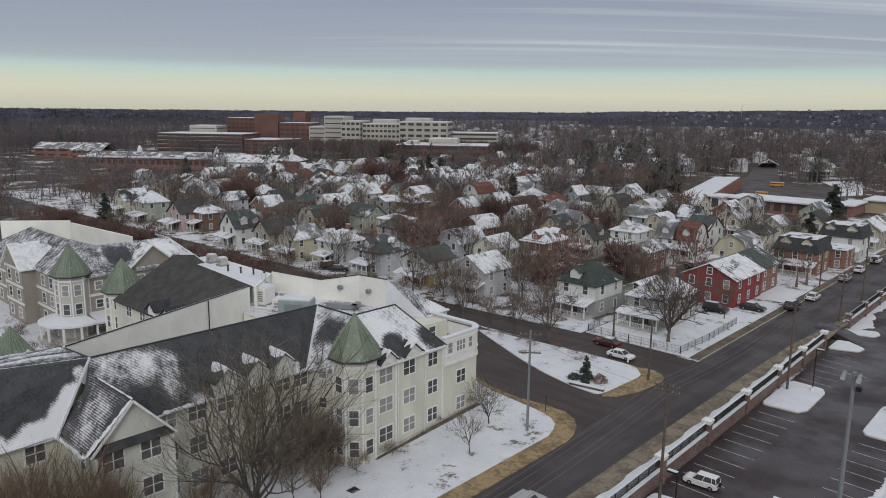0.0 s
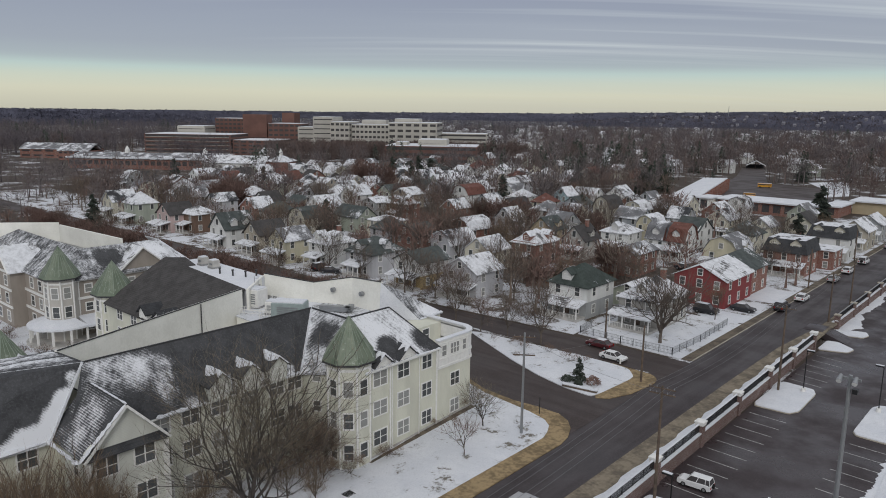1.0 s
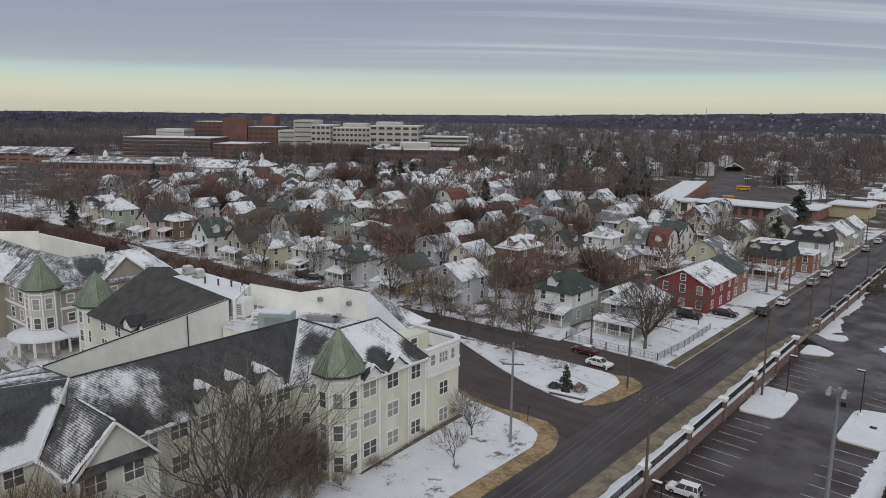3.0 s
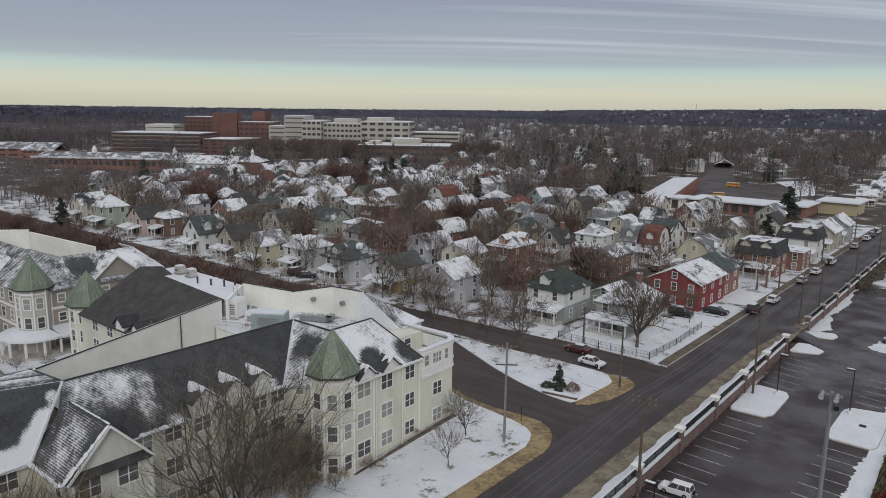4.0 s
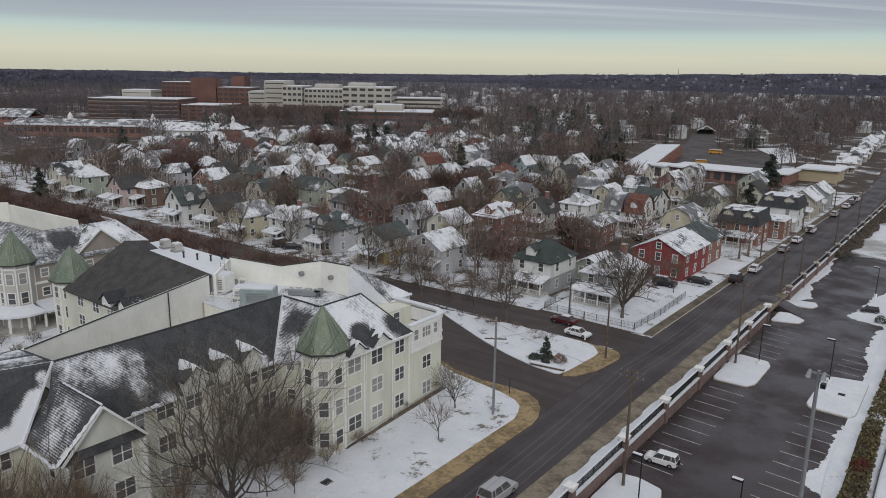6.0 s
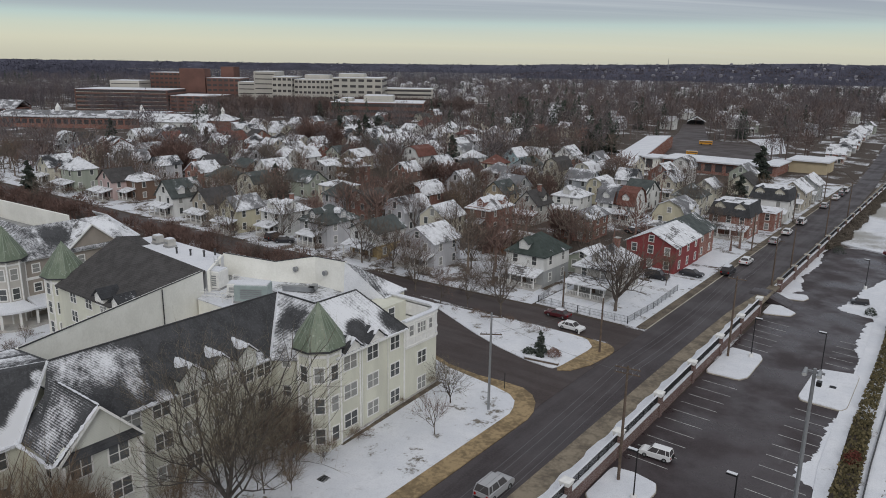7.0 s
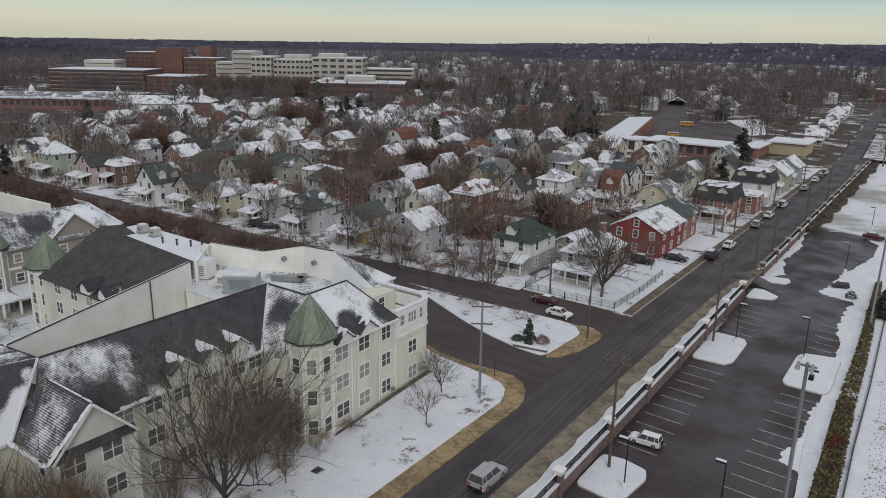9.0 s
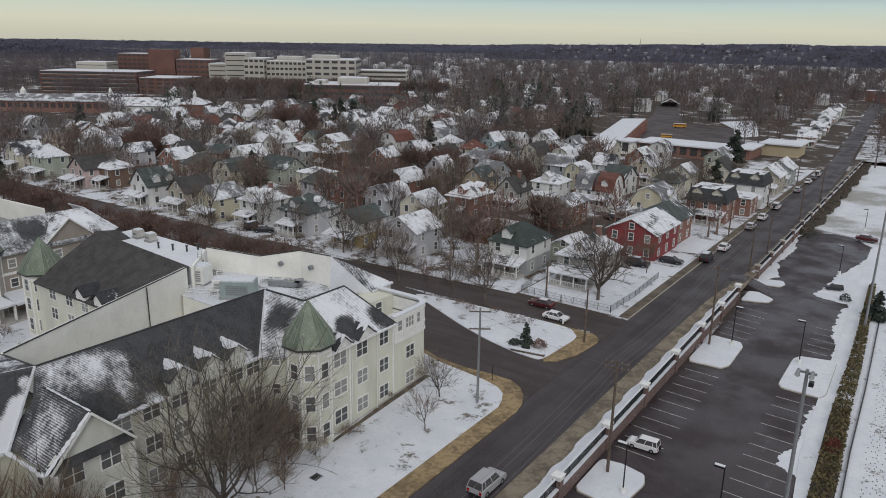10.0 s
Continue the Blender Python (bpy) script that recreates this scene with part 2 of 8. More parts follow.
M = {
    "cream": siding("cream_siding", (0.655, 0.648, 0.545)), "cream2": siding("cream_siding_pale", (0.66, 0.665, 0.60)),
    "tan": siding("taupe_siding", (0.33, 0.29, 0.25)), 
    "stucco": mottled("pale_parapet_stucco", (0.86, 0.85, 0.79), (0.77, 0.76, 0.70), 0.35, 0.9, 4.0, 0.1),
    "trim": plain("white_trim", (0.78, 0.77, 0.74), 0.45), "dark_trim": plain("dark_gutter", (0.045, 0.045, 0.047), 0.5),
    "glass": glass_dark("window_glass"),
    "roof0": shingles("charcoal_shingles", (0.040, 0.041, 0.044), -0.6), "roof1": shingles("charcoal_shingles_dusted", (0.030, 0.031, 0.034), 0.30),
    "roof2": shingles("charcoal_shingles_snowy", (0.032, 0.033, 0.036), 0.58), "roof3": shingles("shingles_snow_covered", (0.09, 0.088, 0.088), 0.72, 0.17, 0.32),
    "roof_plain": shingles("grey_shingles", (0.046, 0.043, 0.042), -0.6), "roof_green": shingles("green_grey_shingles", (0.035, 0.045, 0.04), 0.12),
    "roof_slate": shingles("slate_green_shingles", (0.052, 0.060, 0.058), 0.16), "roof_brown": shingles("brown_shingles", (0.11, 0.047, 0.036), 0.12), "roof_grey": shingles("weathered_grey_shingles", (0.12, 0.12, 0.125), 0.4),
    "snow": snow_ground("roof_snow", (0.3, 0.3, 0.3), 0.99), "lawn": snow_ground("lawn_snow", (0.24, 0.215, 0.18), 0.79, 0.40),
    "yard": snow_ground("yard_snow", (0.13, 0.10, 0.075), 0.60, 0.25), "far_ground": snow_ground("winter_ground", (0.10, 0.08, 0.066), 0.31, 0.07),
    "asphalt": asphalt("street_asphalt", (0.034, 0.0265, 0.028), (0.054, 0.045, 0.0465)), "asphalt_lot": asphalt("car_park_asphalt", (0.032, 0.0235, 0.025), (0.046, 0.0355, 0.0375), 1.05, (0.3, 0.3, 1)),
    "asphalt_side": asphalt("side_street_asphalt", (0.040, 0.0285, 0.0265), (0.056, 0.043, 0.040), 0.4, (0.06, 1, 1)),
    "verge": mottled("sandy_verge", (0.34, 0.25, 0.14), (0.17, 0.125, 0.072), 0.55, 0.95, 2.2, 0.5),
    "verge_dark": mottled("muddy_pavement", (0.17, 0.14, 0.105), (0.085, 0.07, 0.055), 0.6, 0.95, 2.6, 0.5), "verge_grey": mottled("trodden_winter_verge", (0.25, 0.21, 0.155), (0.125, 0.104, 0.08), 0.5, 0.95, 2.2, 0.5), "kerb": mottled("concrete_kerb", (0.46, 0.42, 0.35), (0.33, 0.30, 0.25), 0.8),
    "concrete": mottled("concrete", (0.50, 0.48, 0.45), (0.36, 0.35, 0.33), 0.8),
    "wall_brick": bricks("wall_brick", (0.135, 0.066, 0.058), (0.10, 0.052, 0.048)),
    "brick": bricks("house_brick", (0.27, 0.095, 0.065), (0.19, 0.07, 0.05)), "brick_red": bricks("painted_red_brick", (0.25, 0.05, 0.052), (0.21, 0.042, 0.045), (0.20, 0.05, 0.05)),
    "line": plain("lot_paint", (0.55, 0.55, 0.53), 0.7, vary=0.5), 
    "copper": None, "cable": plain("weathered_cable", (0.16, 0.16, 0.165), 0.6), "copper_seam": plain("frosted_green_seam", (0.26, 0.30, 0.24), 0.5), "lattice": plain("lattice_shade", (0.26, 0.26, 0.25), 0.8), "metal": plain("galvanised_steel", (0.33, 0.34, 0.35), 0.45, 0.6), "black": plain("black_metal", (0.015, 0.015, 0.016), 0.45),
    "pole": mottled("weathered_wood_pole", (0.15, 0.11, 0.085), (0.09, 0.07, 0.055), 1.5), "bark_dark": mottled("dark_bark", (0.095, 0.082, 0.074), (0.05, 0.043, 0.039), 1.5, 0.95), "twig_dark": twig_mat("dark_brown_twigs", (0.30, 0.255, 0.185), (0.14, 0.118, 0.088)), "twig_rust": twig_mat("rusty_thicket_twigs", (0.215, 0.155, 0.12), (0.115, 0.08, 0.064)), "bark": mottled("bark", (0.15, 0.125, 0.105), (0.085, 0.07, 0.06), 1.5, 0.95),
    "twig": twig_mat("winter_twigs", (0.20, 0.16, 0.13), (0.11, 0.085, 0.07)), "twig_red": twig_mat("reddish_twigs", (0.25, 0.165, 0.14), (0.14, 0.095, 0.08)),
    # twig_mid and twig_haze: distance haze put into the twig colours, mauve then blue
    "twig_rust_far": twig_mat("rust_brown_thicket_twigs", (0.19, 0.125, 0.105), (0.10, 0.064, 0.056)), "twig_hedge": twig_mat("dark_hedge_twigs", (0.15, 0.125, 0.10), (0.07, 0.06, 0.05)), "twig_mid": twig_mat("half_hazed_wood_twigs", (0.155, 0.135, 0.145), (0.075, 0.066, 0.074)), "twig_haze": twig_mat("hazed_distant_wood_twigs", (0.105, 0.104, 0.135), (0.06, 0.06, 0.082)),
    "twig_brown": twig_mat("brown_wood_twigs", (0.18, 0.135, 0.12), (0.095, 0.072, 0.068)), "twig_far": twig_mat("far_wood_twigs", (0.20, 0.17, 0.168), (0.10, 0.088, 0.09)), "twig_tan": twig_mat("tan_twigs", (0.25, 0.18, 0.12), (0.14, 0.10, 0.07)),
    "needle": twig_mat("conifer_needles", (0.085, 0.095, 0.076), (0.04, 0.052, 0.045)), "shrub": twig_mat("shrub_leaves", (0.045, 0.05, 0.025), (0.02, 0.024, 0.014)),
    "hedge": twig_mat("hedge_leaves", (0.16, 0.13, 0.068), (0.055, 0.05, 0.028)), "rust": twig_mat("rust_leaves", (0.16, 0.05, 0.04), (0.07, 0.03, 0.02)),
    "fence_wood": mottled("cedar_fence", (0.24, 0.11, 0.05), (0.15, 0.07, 0.035), 1.2), "tyre": plain("tyre", (0.012, 0.012, 0.012), 0.85),
    "membrane": mottled("grey_roof_membrane", (0.34, 0.34, 0.33), (0.24, 0.24, 0.24), 0.3), "hvac_teal": plain("hvac_grey_green", (0.34, 0.40, 0.39), 0.5, 0.2),
    "bus": plain("bus_paint", (0.62, 0.30, 0.03), 0.4), "light_lens": plain("lamp_lens", (0.7, 0.7, 0.68), 0.2), "red_lens": plain("red_lens", (0.35, 0.01, 0.01), 0.2),
    "hill": None, "field": snow_ground("thin_field_snow", (0.44, 0.43, 0.40), 0.60, 0.05),
    "hosp_white": mottled("pale_precast", (0.48, 0.455, 0.405), (0.41, 0.39, 0.355), 0.1), "hosp_brick": mottled("brown_brick", (0.175, 0.092, 0.074), (0.13, 0.07, 0.058), 0.1),
    "hosp_dark": plain("strip_glazing", (0.075, 0.07, 0.072), 0.2),
}


def seam_copper():
    n = Nodes("green_metal_roof")
    f = n.step(n.noise(0.9, 4, stretch=(1, 1, 0.3)), 0.35, 0.7)
    c = n.mix(f, (0.12, 0.152, 0.105), (0.18, 0.21, 0.155))
    frost = n.math("MULTIPLY", n.step(n.noise(2.2, 5, 0.7), 0.57, 0.72), 0.6)
    return n.done(n.mix(frost, c, (0.62, 0.66, 0.62)), 0.5, 0.15)


M["copper"] = seam_copper()


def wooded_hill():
    """Dark distant woods, haze put into their bluish colour, with specks of snowy roofs and clearings."""
    n = Nodes("hazed_wooded_ridge")
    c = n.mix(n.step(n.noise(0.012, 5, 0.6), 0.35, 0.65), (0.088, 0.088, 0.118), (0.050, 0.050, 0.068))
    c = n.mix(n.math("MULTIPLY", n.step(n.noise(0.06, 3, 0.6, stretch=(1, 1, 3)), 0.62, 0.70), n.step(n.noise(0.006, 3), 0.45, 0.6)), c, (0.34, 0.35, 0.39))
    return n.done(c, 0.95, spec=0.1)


M["hill"] = wooded_hill()
PAINT = {k: plain("car_paint_" + k, c, 0.28, vary=0.05) for k, c in dict(
    white=(0.72, 0.72, 0.72), silver=(0.36, 0.36, 0.37), dark=(0.03, 0.03, 0.035), maroon=(0.085, 0.018, 0.022), blue=(0.05, 0.09, 0.18), grey=(0.13, 0.13, 0.14)).items()}
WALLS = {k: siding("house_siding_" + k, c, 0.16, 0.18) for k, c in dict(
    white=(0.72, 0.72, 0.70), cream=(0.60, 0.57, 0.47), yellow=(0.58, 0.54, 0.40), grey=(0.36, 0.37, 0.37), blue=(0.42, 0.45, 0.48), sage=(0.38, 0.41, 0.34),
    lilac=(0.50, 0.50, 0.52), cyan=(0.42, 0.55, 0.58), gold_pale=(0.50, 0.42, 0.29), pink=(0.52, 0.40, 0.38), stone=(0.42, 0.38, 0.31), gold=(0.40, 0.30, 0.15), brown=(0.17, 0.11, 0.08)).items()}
WALLS["brick"], WALLS["red"] = M["brick"], M["brick_red"]
WALLS["stucco"] = mottled("grey_stucco", (0.40, 0.39, 0.36), (0.32, 0.31, 0.29), 0.6)


# ---------- mesh tools ----------
class MB:
    """Gathers points and faces of one mesh."""

    def __init__(self):
        self.v, self.f, self.m = [], [], []

    def face(self, pts, mi=0):
        k = len(self.v)
        self.v.extend(tuple(p) for p in pts)
        self.f.append(tuple(range(k, k + len(pts))))
        self.m.append(mi)
        return self

    def box(self, x0, y0, z0, x1, y1, z1, mi=0):
        k = len(self.v)
        self.v.extend([(x0, y0, z0), (x1, y0, z0), (x1, y1, z0), (x0, y1, z0), (x0, y0, z1), (x1, y0, z1), (x1, y1, z1), (x0, y1, z1)])
        for q in ((0, 3, 2, 1), (4, 5, 6, 7), (0, 1, 5, 4), (1, 2, 6, 5), (2, 3, 7, 6), (3, 0, 4, 7)):
            self.f.append(tuple(k + i for i in q))
            self.m.append(mi)
        return self

    def rings(self, rings, mi=0, caps=True):
        """Skins a row of equal rings of points."""
        k, n = len(self.v), len(rings[0])
        for r in rings:
            self.v.extend(tuple(p) for p in r)
        for j in range(len(rings) - 1):
            for i in range(n):
                a, b = k + j * n + i, k + j * n + (i + 1) % n
                self.f.append((a, b, b + n, a + n))
                self.m.append(mi)
        if caps:
            self.f.append(tuple(k + i for i in reversed(range(n))))
            self.f.append(tuple(k + (len(rings) - 1) * n + i for i in range(n)))
            self.m += [mi, mi]
        return self

    def prism(self, poly, z0, z1, mi=0):
        return self.rings([[(x, y, z0) for x, y in poly], [(x, y, z1) for x, y in poly]], mi)

    def tube(self, p0, p1, r0, r1, n=5, mi=0, caps=False):
        p0, p1 = Vector(p0), Vector(p1)
        d = (p1 - p0)
        if d.length < 1e-6:
            return self
        d.normalize()
        a = d.orthogonal().normalized()
        b = d.cross(a)
        cs = [(math.cos(6.28319 * i / n), math.sin(6.28319 * i / n)) for i in range(n)]
        return self.rings([[p + (a * c + b * s) * r for c, s in cs] for p, r in ((p0, r0), (p1, r1))], mi, caps)

    def cone(self, cx, cy, z0, r0, z1, r1, n=8, turn=0.0, mi=0):
        ring = lambda z, r: [(cx + r * math.cos(turn + 6.28319 * i / n), cy + r * math.sin(turn + 6.28319 * i / n), z) for i in range(n)]
        return self.rings([ring(z0, r0), ring(z1, max(r1, 0.01))], mi)

    def mesh(self, name, *mats):
        me = bpy.data.meshes.new(name)
        me.from_pydata(self.v, [], self.f)
        for m in mats:
            me.materials.append(m)
        if len(mats) > 1:
            me.polygons.foreach_set("material_index", self.m)
        me.update()
        return me


def thing(name, x=0, y=0, z=0, turn=0, label="", category="", group="", kind=""):
    ob = new(name)
    ob.empty_display_size = 0.2
    ob.matrix_world = pose(x, y, z, 0, 0, turn)
    return tagged(ob, label, category, group, kind)


def part(name, mb, mat, parent=None, label="", at=None):
    """One mesh object; mb may be a gathered mesh or mesh data already made."""
    mats = mat if isinstance(mat, tuple) else (mat,)
    ob = new(name, mb.mesh(name, *mats) if isinstance(mb, MB) else mb)
    if parent is not None:
        ob.parent = parent
    if at is not None:
        ob.matrix_basis = at
    if label:
        ob["label"] = label
    return ob


def structure(name, mb, mat, label, category):
    return tagged(part(name, mb, mat), label, category, kind="structure")


WINDOW_MESH = {}


def window_grid(w, h, cols, trim, rail):
    """Casing, mullions and meeting rail of a sash in one connected piece."""
    xs, zs = [-w / 2 - trim, -w / 2], [-h / 2 - trim, -h / 2]
    bars_x, bars_z = {0}, {0}
    for i in range(1, cols):
        x = -w / 2 + w * i / cols
        bars_x.add(len(xs))
        xs += [x - 0.05, x + 0.05]
    if rail:
        bars_z.add(len(zs))
        zs += [-0.03, 0.03]
    bars_x.add(len(xs))
    bars_z.add(len(zs))
    xs += [w / 2, w / 2 + trim]
    zs += [h / 2, h / 2 + trim]
    nx, nz = len(xs) - 1, len(zs) - 1
    solid = lambda i, k: 0 <= i < nx and 0 <= k < nz and (i in bars_x or k in bars_z)
    mb, at = MB(), {}

    def v(i, k, y):
        if (i, k, y) not in at:
            at[(i, k, y)] = len(mb.v)
            mb.v.append((xs[i], y, zs[k]))
        return at[(i, k, y)]

    f, b = -0.06, 0.02
    for i in range(nx):
        for k in range(nz):
            if not solid(i, k):
                continue
            mb.f.append((v(i, k, f), v(i + 1, k, f), v(i + 1, k + 1, f), v(i, k + 1, f)))
            mb.f.append((v(i, k, b), v(i, k + 1, b), v(i + 1, k + 1, b), v(i + 1, k, b)))
            for (di, dk), (p, q) in (((-1, 0), ((0, 1), (0, 0))), ((1, 0), ((1, 0), (1, 1))), ((0, -1), ((0, 0), (1, 0))), ((0, 1), ((1, 1), (0, 1)))):
                if not solid(i + di, k + dk):
                    mb.f.append((v(i + p[0], k + p[1], f), v(i + p[0], k + p[1], b), v(i + q[0], k + q[1], b), v(i + q[0], k + q[1], f)))
    mb.m = [0] * len(mb.f)
    return mb


def window_meshes(w, h, cols=1, trim=0.10, rail=True):
    """Frame and pane of a sash window, in the plane y = 0 and facing -y."""
    key = (round(w, 2), round(h, 2), cols, trim, rail)
    if key not in WINDOW_MESH:
        f = window_grid(w, h, cols, trim, rail)
        g = MB().box(-w / 2, -0.018, -h / 2, w / 2, 0.012, h / 2)
        WINDOW_MESH[key] = (f.mesh("window_frame", M["trim"]), g.mesh("window_pane", M["glass"]))
    return WINDOW_MESH[key]


def window(parent, x, y, z, turn, w=1.0, h=1.5, cols=1, trim=0.10, rail=True):
    """turn: 0 faces -y, 90 faces +x, 180 faces +y, 270 faces -x."""
    f, g = window_meshes(w, h, cols, trim, rail)
    ob = part("window", f, None, parent, at=pose(x, y, z, 0, 0, turn))
    part("pane", g, None, ob)
    return ob


SMALL_WINDOW = {}


def far_window(parent, x, y, z, turn, w=0.95, h=1.5):
    """A window of a distant house: frame and dark glass in one mesh."""
    if "m" not in SMALL_WINDOW:
        b = MB().box(-w / 2 - 0.12, -0.05, -h / 2 - 0.12, w / 2 + 0.12, 0.02, h / 2 + 0.12, 0).box(-w / 2, -0.07, -h / 2, w / 2, 0.0, h / 2, 1)
        SMALL_WINDOW["m"] = b.mesh("window", M["trim"], M["glass"])
    return part("window", SMALL_WINDOW["m"], None, parent, at=pose(x, y, z, 0, 0, turn))


# ---------- ground, streets, car park ----------
LOT_Z = -1.3


def ground_height(x, y):
    if x > -28.72 and y < 370:
        return LOT_Z * min(1.0, max(0.0, (370 - y) / 45))
    return 0.0


def lawn_drop(x, y):
    """The lawn falls away from the street towards the building's foot."""
    k = min(1.0, max(0.0, (-39.9 - x) / 11.8)) ** 2
    return -1.3 * k * min(1.0, max(0.0, (67.0 - y) / 19.0))


def build_ground():
    xs = [-4600, -3000, -2000, -1200, -800, -500, -300, -200, -140, -100, -70, -50, -40, -28.75, -28.7, -15, 0, 20, 60, 150, 400, 1200, 4600]
    ys = [-1500, -400, -100, 0, 30, 60, 90, 120, 150, 200, 250, 320, 330, 340, 350, 360, 370, 450, 650, 1000, 1600, 2600, 4700]
    g = MB()
    for x in xs:
        for y in ys:
            g.v.append((x, y, -2.8 if -75 < x < -45 and -100 < y < 65 else ground_height(x, y)))
    n = len(ys)
    for i in range(len(xs) - 1):
        for j in range(n - 1):
            a = i * n + j
            g.f.append((a, a + n, a + n + 1, a + 1))
    structure("ground", g, M["far_ground"], "open winter ground under patchy thin snow", "ground")


build_ground()


def rounded(poly, times=2, share=0.25):
    """Cuts the corners of an outline."""
    for _ in range(times):
        out = []
        for (ax, ay), (bx, by) in zip(poly, poly[1:] + poly[:1]):
            out += [(ax + (bx - ax) * share, ay + (by - ay) * share), (bx + (ax - bx) * share, by + (ay - by) * share)]
        poly = out
    return poly


def sheet(name, poly, z, mat, label, category, thick=0.3):
    return structure(name, MB().prism(poly, z - thick, z), mat, label, category)


def arc(cx, cy, r, a0, a1, n=8):
    return [(cx + r * math.cos(radians(a0 + (a1 - a0) * i / n)), cy + r * math.sin(radians(a0 + (a1 - a0) * i / n))) for i in range(n + 1)]


# main street, straight and then bending a little; side street; drive between the corner lawns
sheet("road", [(-38.3, -80), (-29.6, -80), (-29.6, 240), (-31.2, 296), (-37.6, 404), (-41.6, 477), (-46.4, 600), (-52, 700), (-62, 700), (-55.6, 600), (-44.0, 404), (-37.6, 296), (-38.3, 270)], 0.02, M["asphalt"],
      "wet dark asphalt street with faint tyre tracks", "road")
sheet("road_2", [(-38.31, 94.4), (-38.31, 102.3), (-60, 101.6), (-90, 99.4), (-150, 98.0), (-330, 96.0), (-330, 90.0), (-150, 91.6), (-90, 93.4), (-58, 94.2)], 0.024, M["asphalt_side"],
      "narrow asphalt side street", "road")
sheet("driveway", [(-38.32, 66), (-38.32, 96), (-41, 94), (-45, 90), (-60, 91), (-72, 93.2), (-80, 93.6), (-80, 86), (-66, 78), (-50, 70), (-42, 66)], 0.030, M["asphalt_side"],
      "dark asphalt drive curving behind the corner lawn", "driveway")
# lawns and verges stand a kerb's height above the asphalt
sheet("kerb_verge", [(-37.6, -60), (-37.6, 66.2), (-38.0, 68.2), (-39.0, 70.4), (-40.4, 72.0), (-42.3, 73.0), (-45.4, 73.0), (-49, 72.6), (-54, 73.1), (-60, 75.4), (-60, 73.0), (-45, 69), (-40.4, 60), (-40.4, -60)], 0.12, M["verge"],
      "sandy brown verge and pavement along the kerb", "verge")
def front_lawn():
    g, rows = MB(), [(-60, -39.9), (0, -39.9), (20, -39.9), (30, -39.9)] + [(30 + 2 * i, -39.9) for i in range(1, 19)] + [(67.6, -40.4), (69.2, -41.2), (70.3, -42.6), (71.0, -45.2), (71.5, -49.0), (72.0, -53.0), (73.6, -58.0)]
    n = 15
    for y, xr in rows:
        for i in range(n):
            x = xr + (-66.0 - xr) * i / (n - 1)
            g.v.append((x, y, 0.15 + lawn_drop(x, y)))
    for j in range(len(rows) - 1):
        for i in range(n - 1):
            a = j * n + i
            g.f.append((a, a + n, a + n + 1, a + 1))
    k = len(g.v)
    for y, xr in rows:
        g.v.append((xr + 0.02, y, -0.2))
    for j in range(len(rows) - 1):
        g.f.append((j * n, k + j, k + j + 1, (j + 1) * n))
    g.m = [0] * len(g.f)
    structure("lawn", g, M["lawn"], "snow-covered lawn before the apartment building", "lawn")


front_lawn()
sheet("corner_verge", [(-38.4, 90.0), *arc(-41.4, 90.8, 3.0, 0, 70, 5), (-46.6, 94.0), (-47, 92), (-42.5, 82), (-41.6, 80.6), (-40.2, 81.6), (-38.9, 85)], 0.12, M["verge"],
      "bare sandy corner of the lawn island", "verge")
sheet("lawn_island", rounded([(-41.4, 90.8), (-43.6, 93.4), (-47, 93.8), (-60, 93.2), (-70.5, 92.2), (-71.5, 91.4), (-65, 88.2), (-58, 84.8), (-52, 82.4), (-46.5, 80.9), (-42.0, 80.6)], 2, 0.12), 0.15, M["lawn"],
      "snow-covered lawn island between the streets", "lawn")
structure("kerb", MB().prism([(-38.45, 103.4), (-38.3, 103.6), (-38.3, 290), (-38.45, 290)], 0, 0.14), M["kerb"], "pale concrete kerb", "kerb")
sheet("pavement", [(-38.46, 103.2), (-38.46, 290), (-40.0, 290), (-40.0, 103.2)], 0.10, M["verge_dark"], "sandy trodden pavement beside the street", "pavement")
sheet("yard_corner", [(-40.01, 102.9), (-40.01, 128), (-58, 128), (-58, 103.2)], 0.16, M["lawn"], "snowy fenced front yard", "yard")
sheet("yard_west", [(-58.4, 102.4), (-58.4, 126), (-345, 126), (-345, 97.2), (-150, 99.2), (-90, 100.6)], 0.08, M["yard"], "snowy front gardens along the side street", "yard")
sheet("yard_north", [(-40.01, 129), (-40.01, 288), (-62, 288), (-62, 129)], 0.07, M["yard"], "snowy front gardens along the street", "yard")
sheet("verge_strip", [(-31.2, -60), (-27.65, -60), (-27.75, 128), (-28.1, 300), (-30.2, 300), (-29.5, 240), (-29.5, 138), (-30.3, 128), (-31.0, 119), (-31.2, 100), (-31.1, 50)], 0.10, M["verge_grey"], "strip of trodden brown grass beside the car park wall", "verge")
sheet("car_park", [(-26.9, -30), (-26.9, 134), (-27.6, 160), (-27.3, 188), (-18.2, 191.5), (-10, 186), (-10, 150), (-9.4, 128), (-8.6, 60), (-8.2, -30)], LOT_Z + 0.03, M["asphalt_lot"],
      "wet dark asphalt car park with painted bays", "car park")


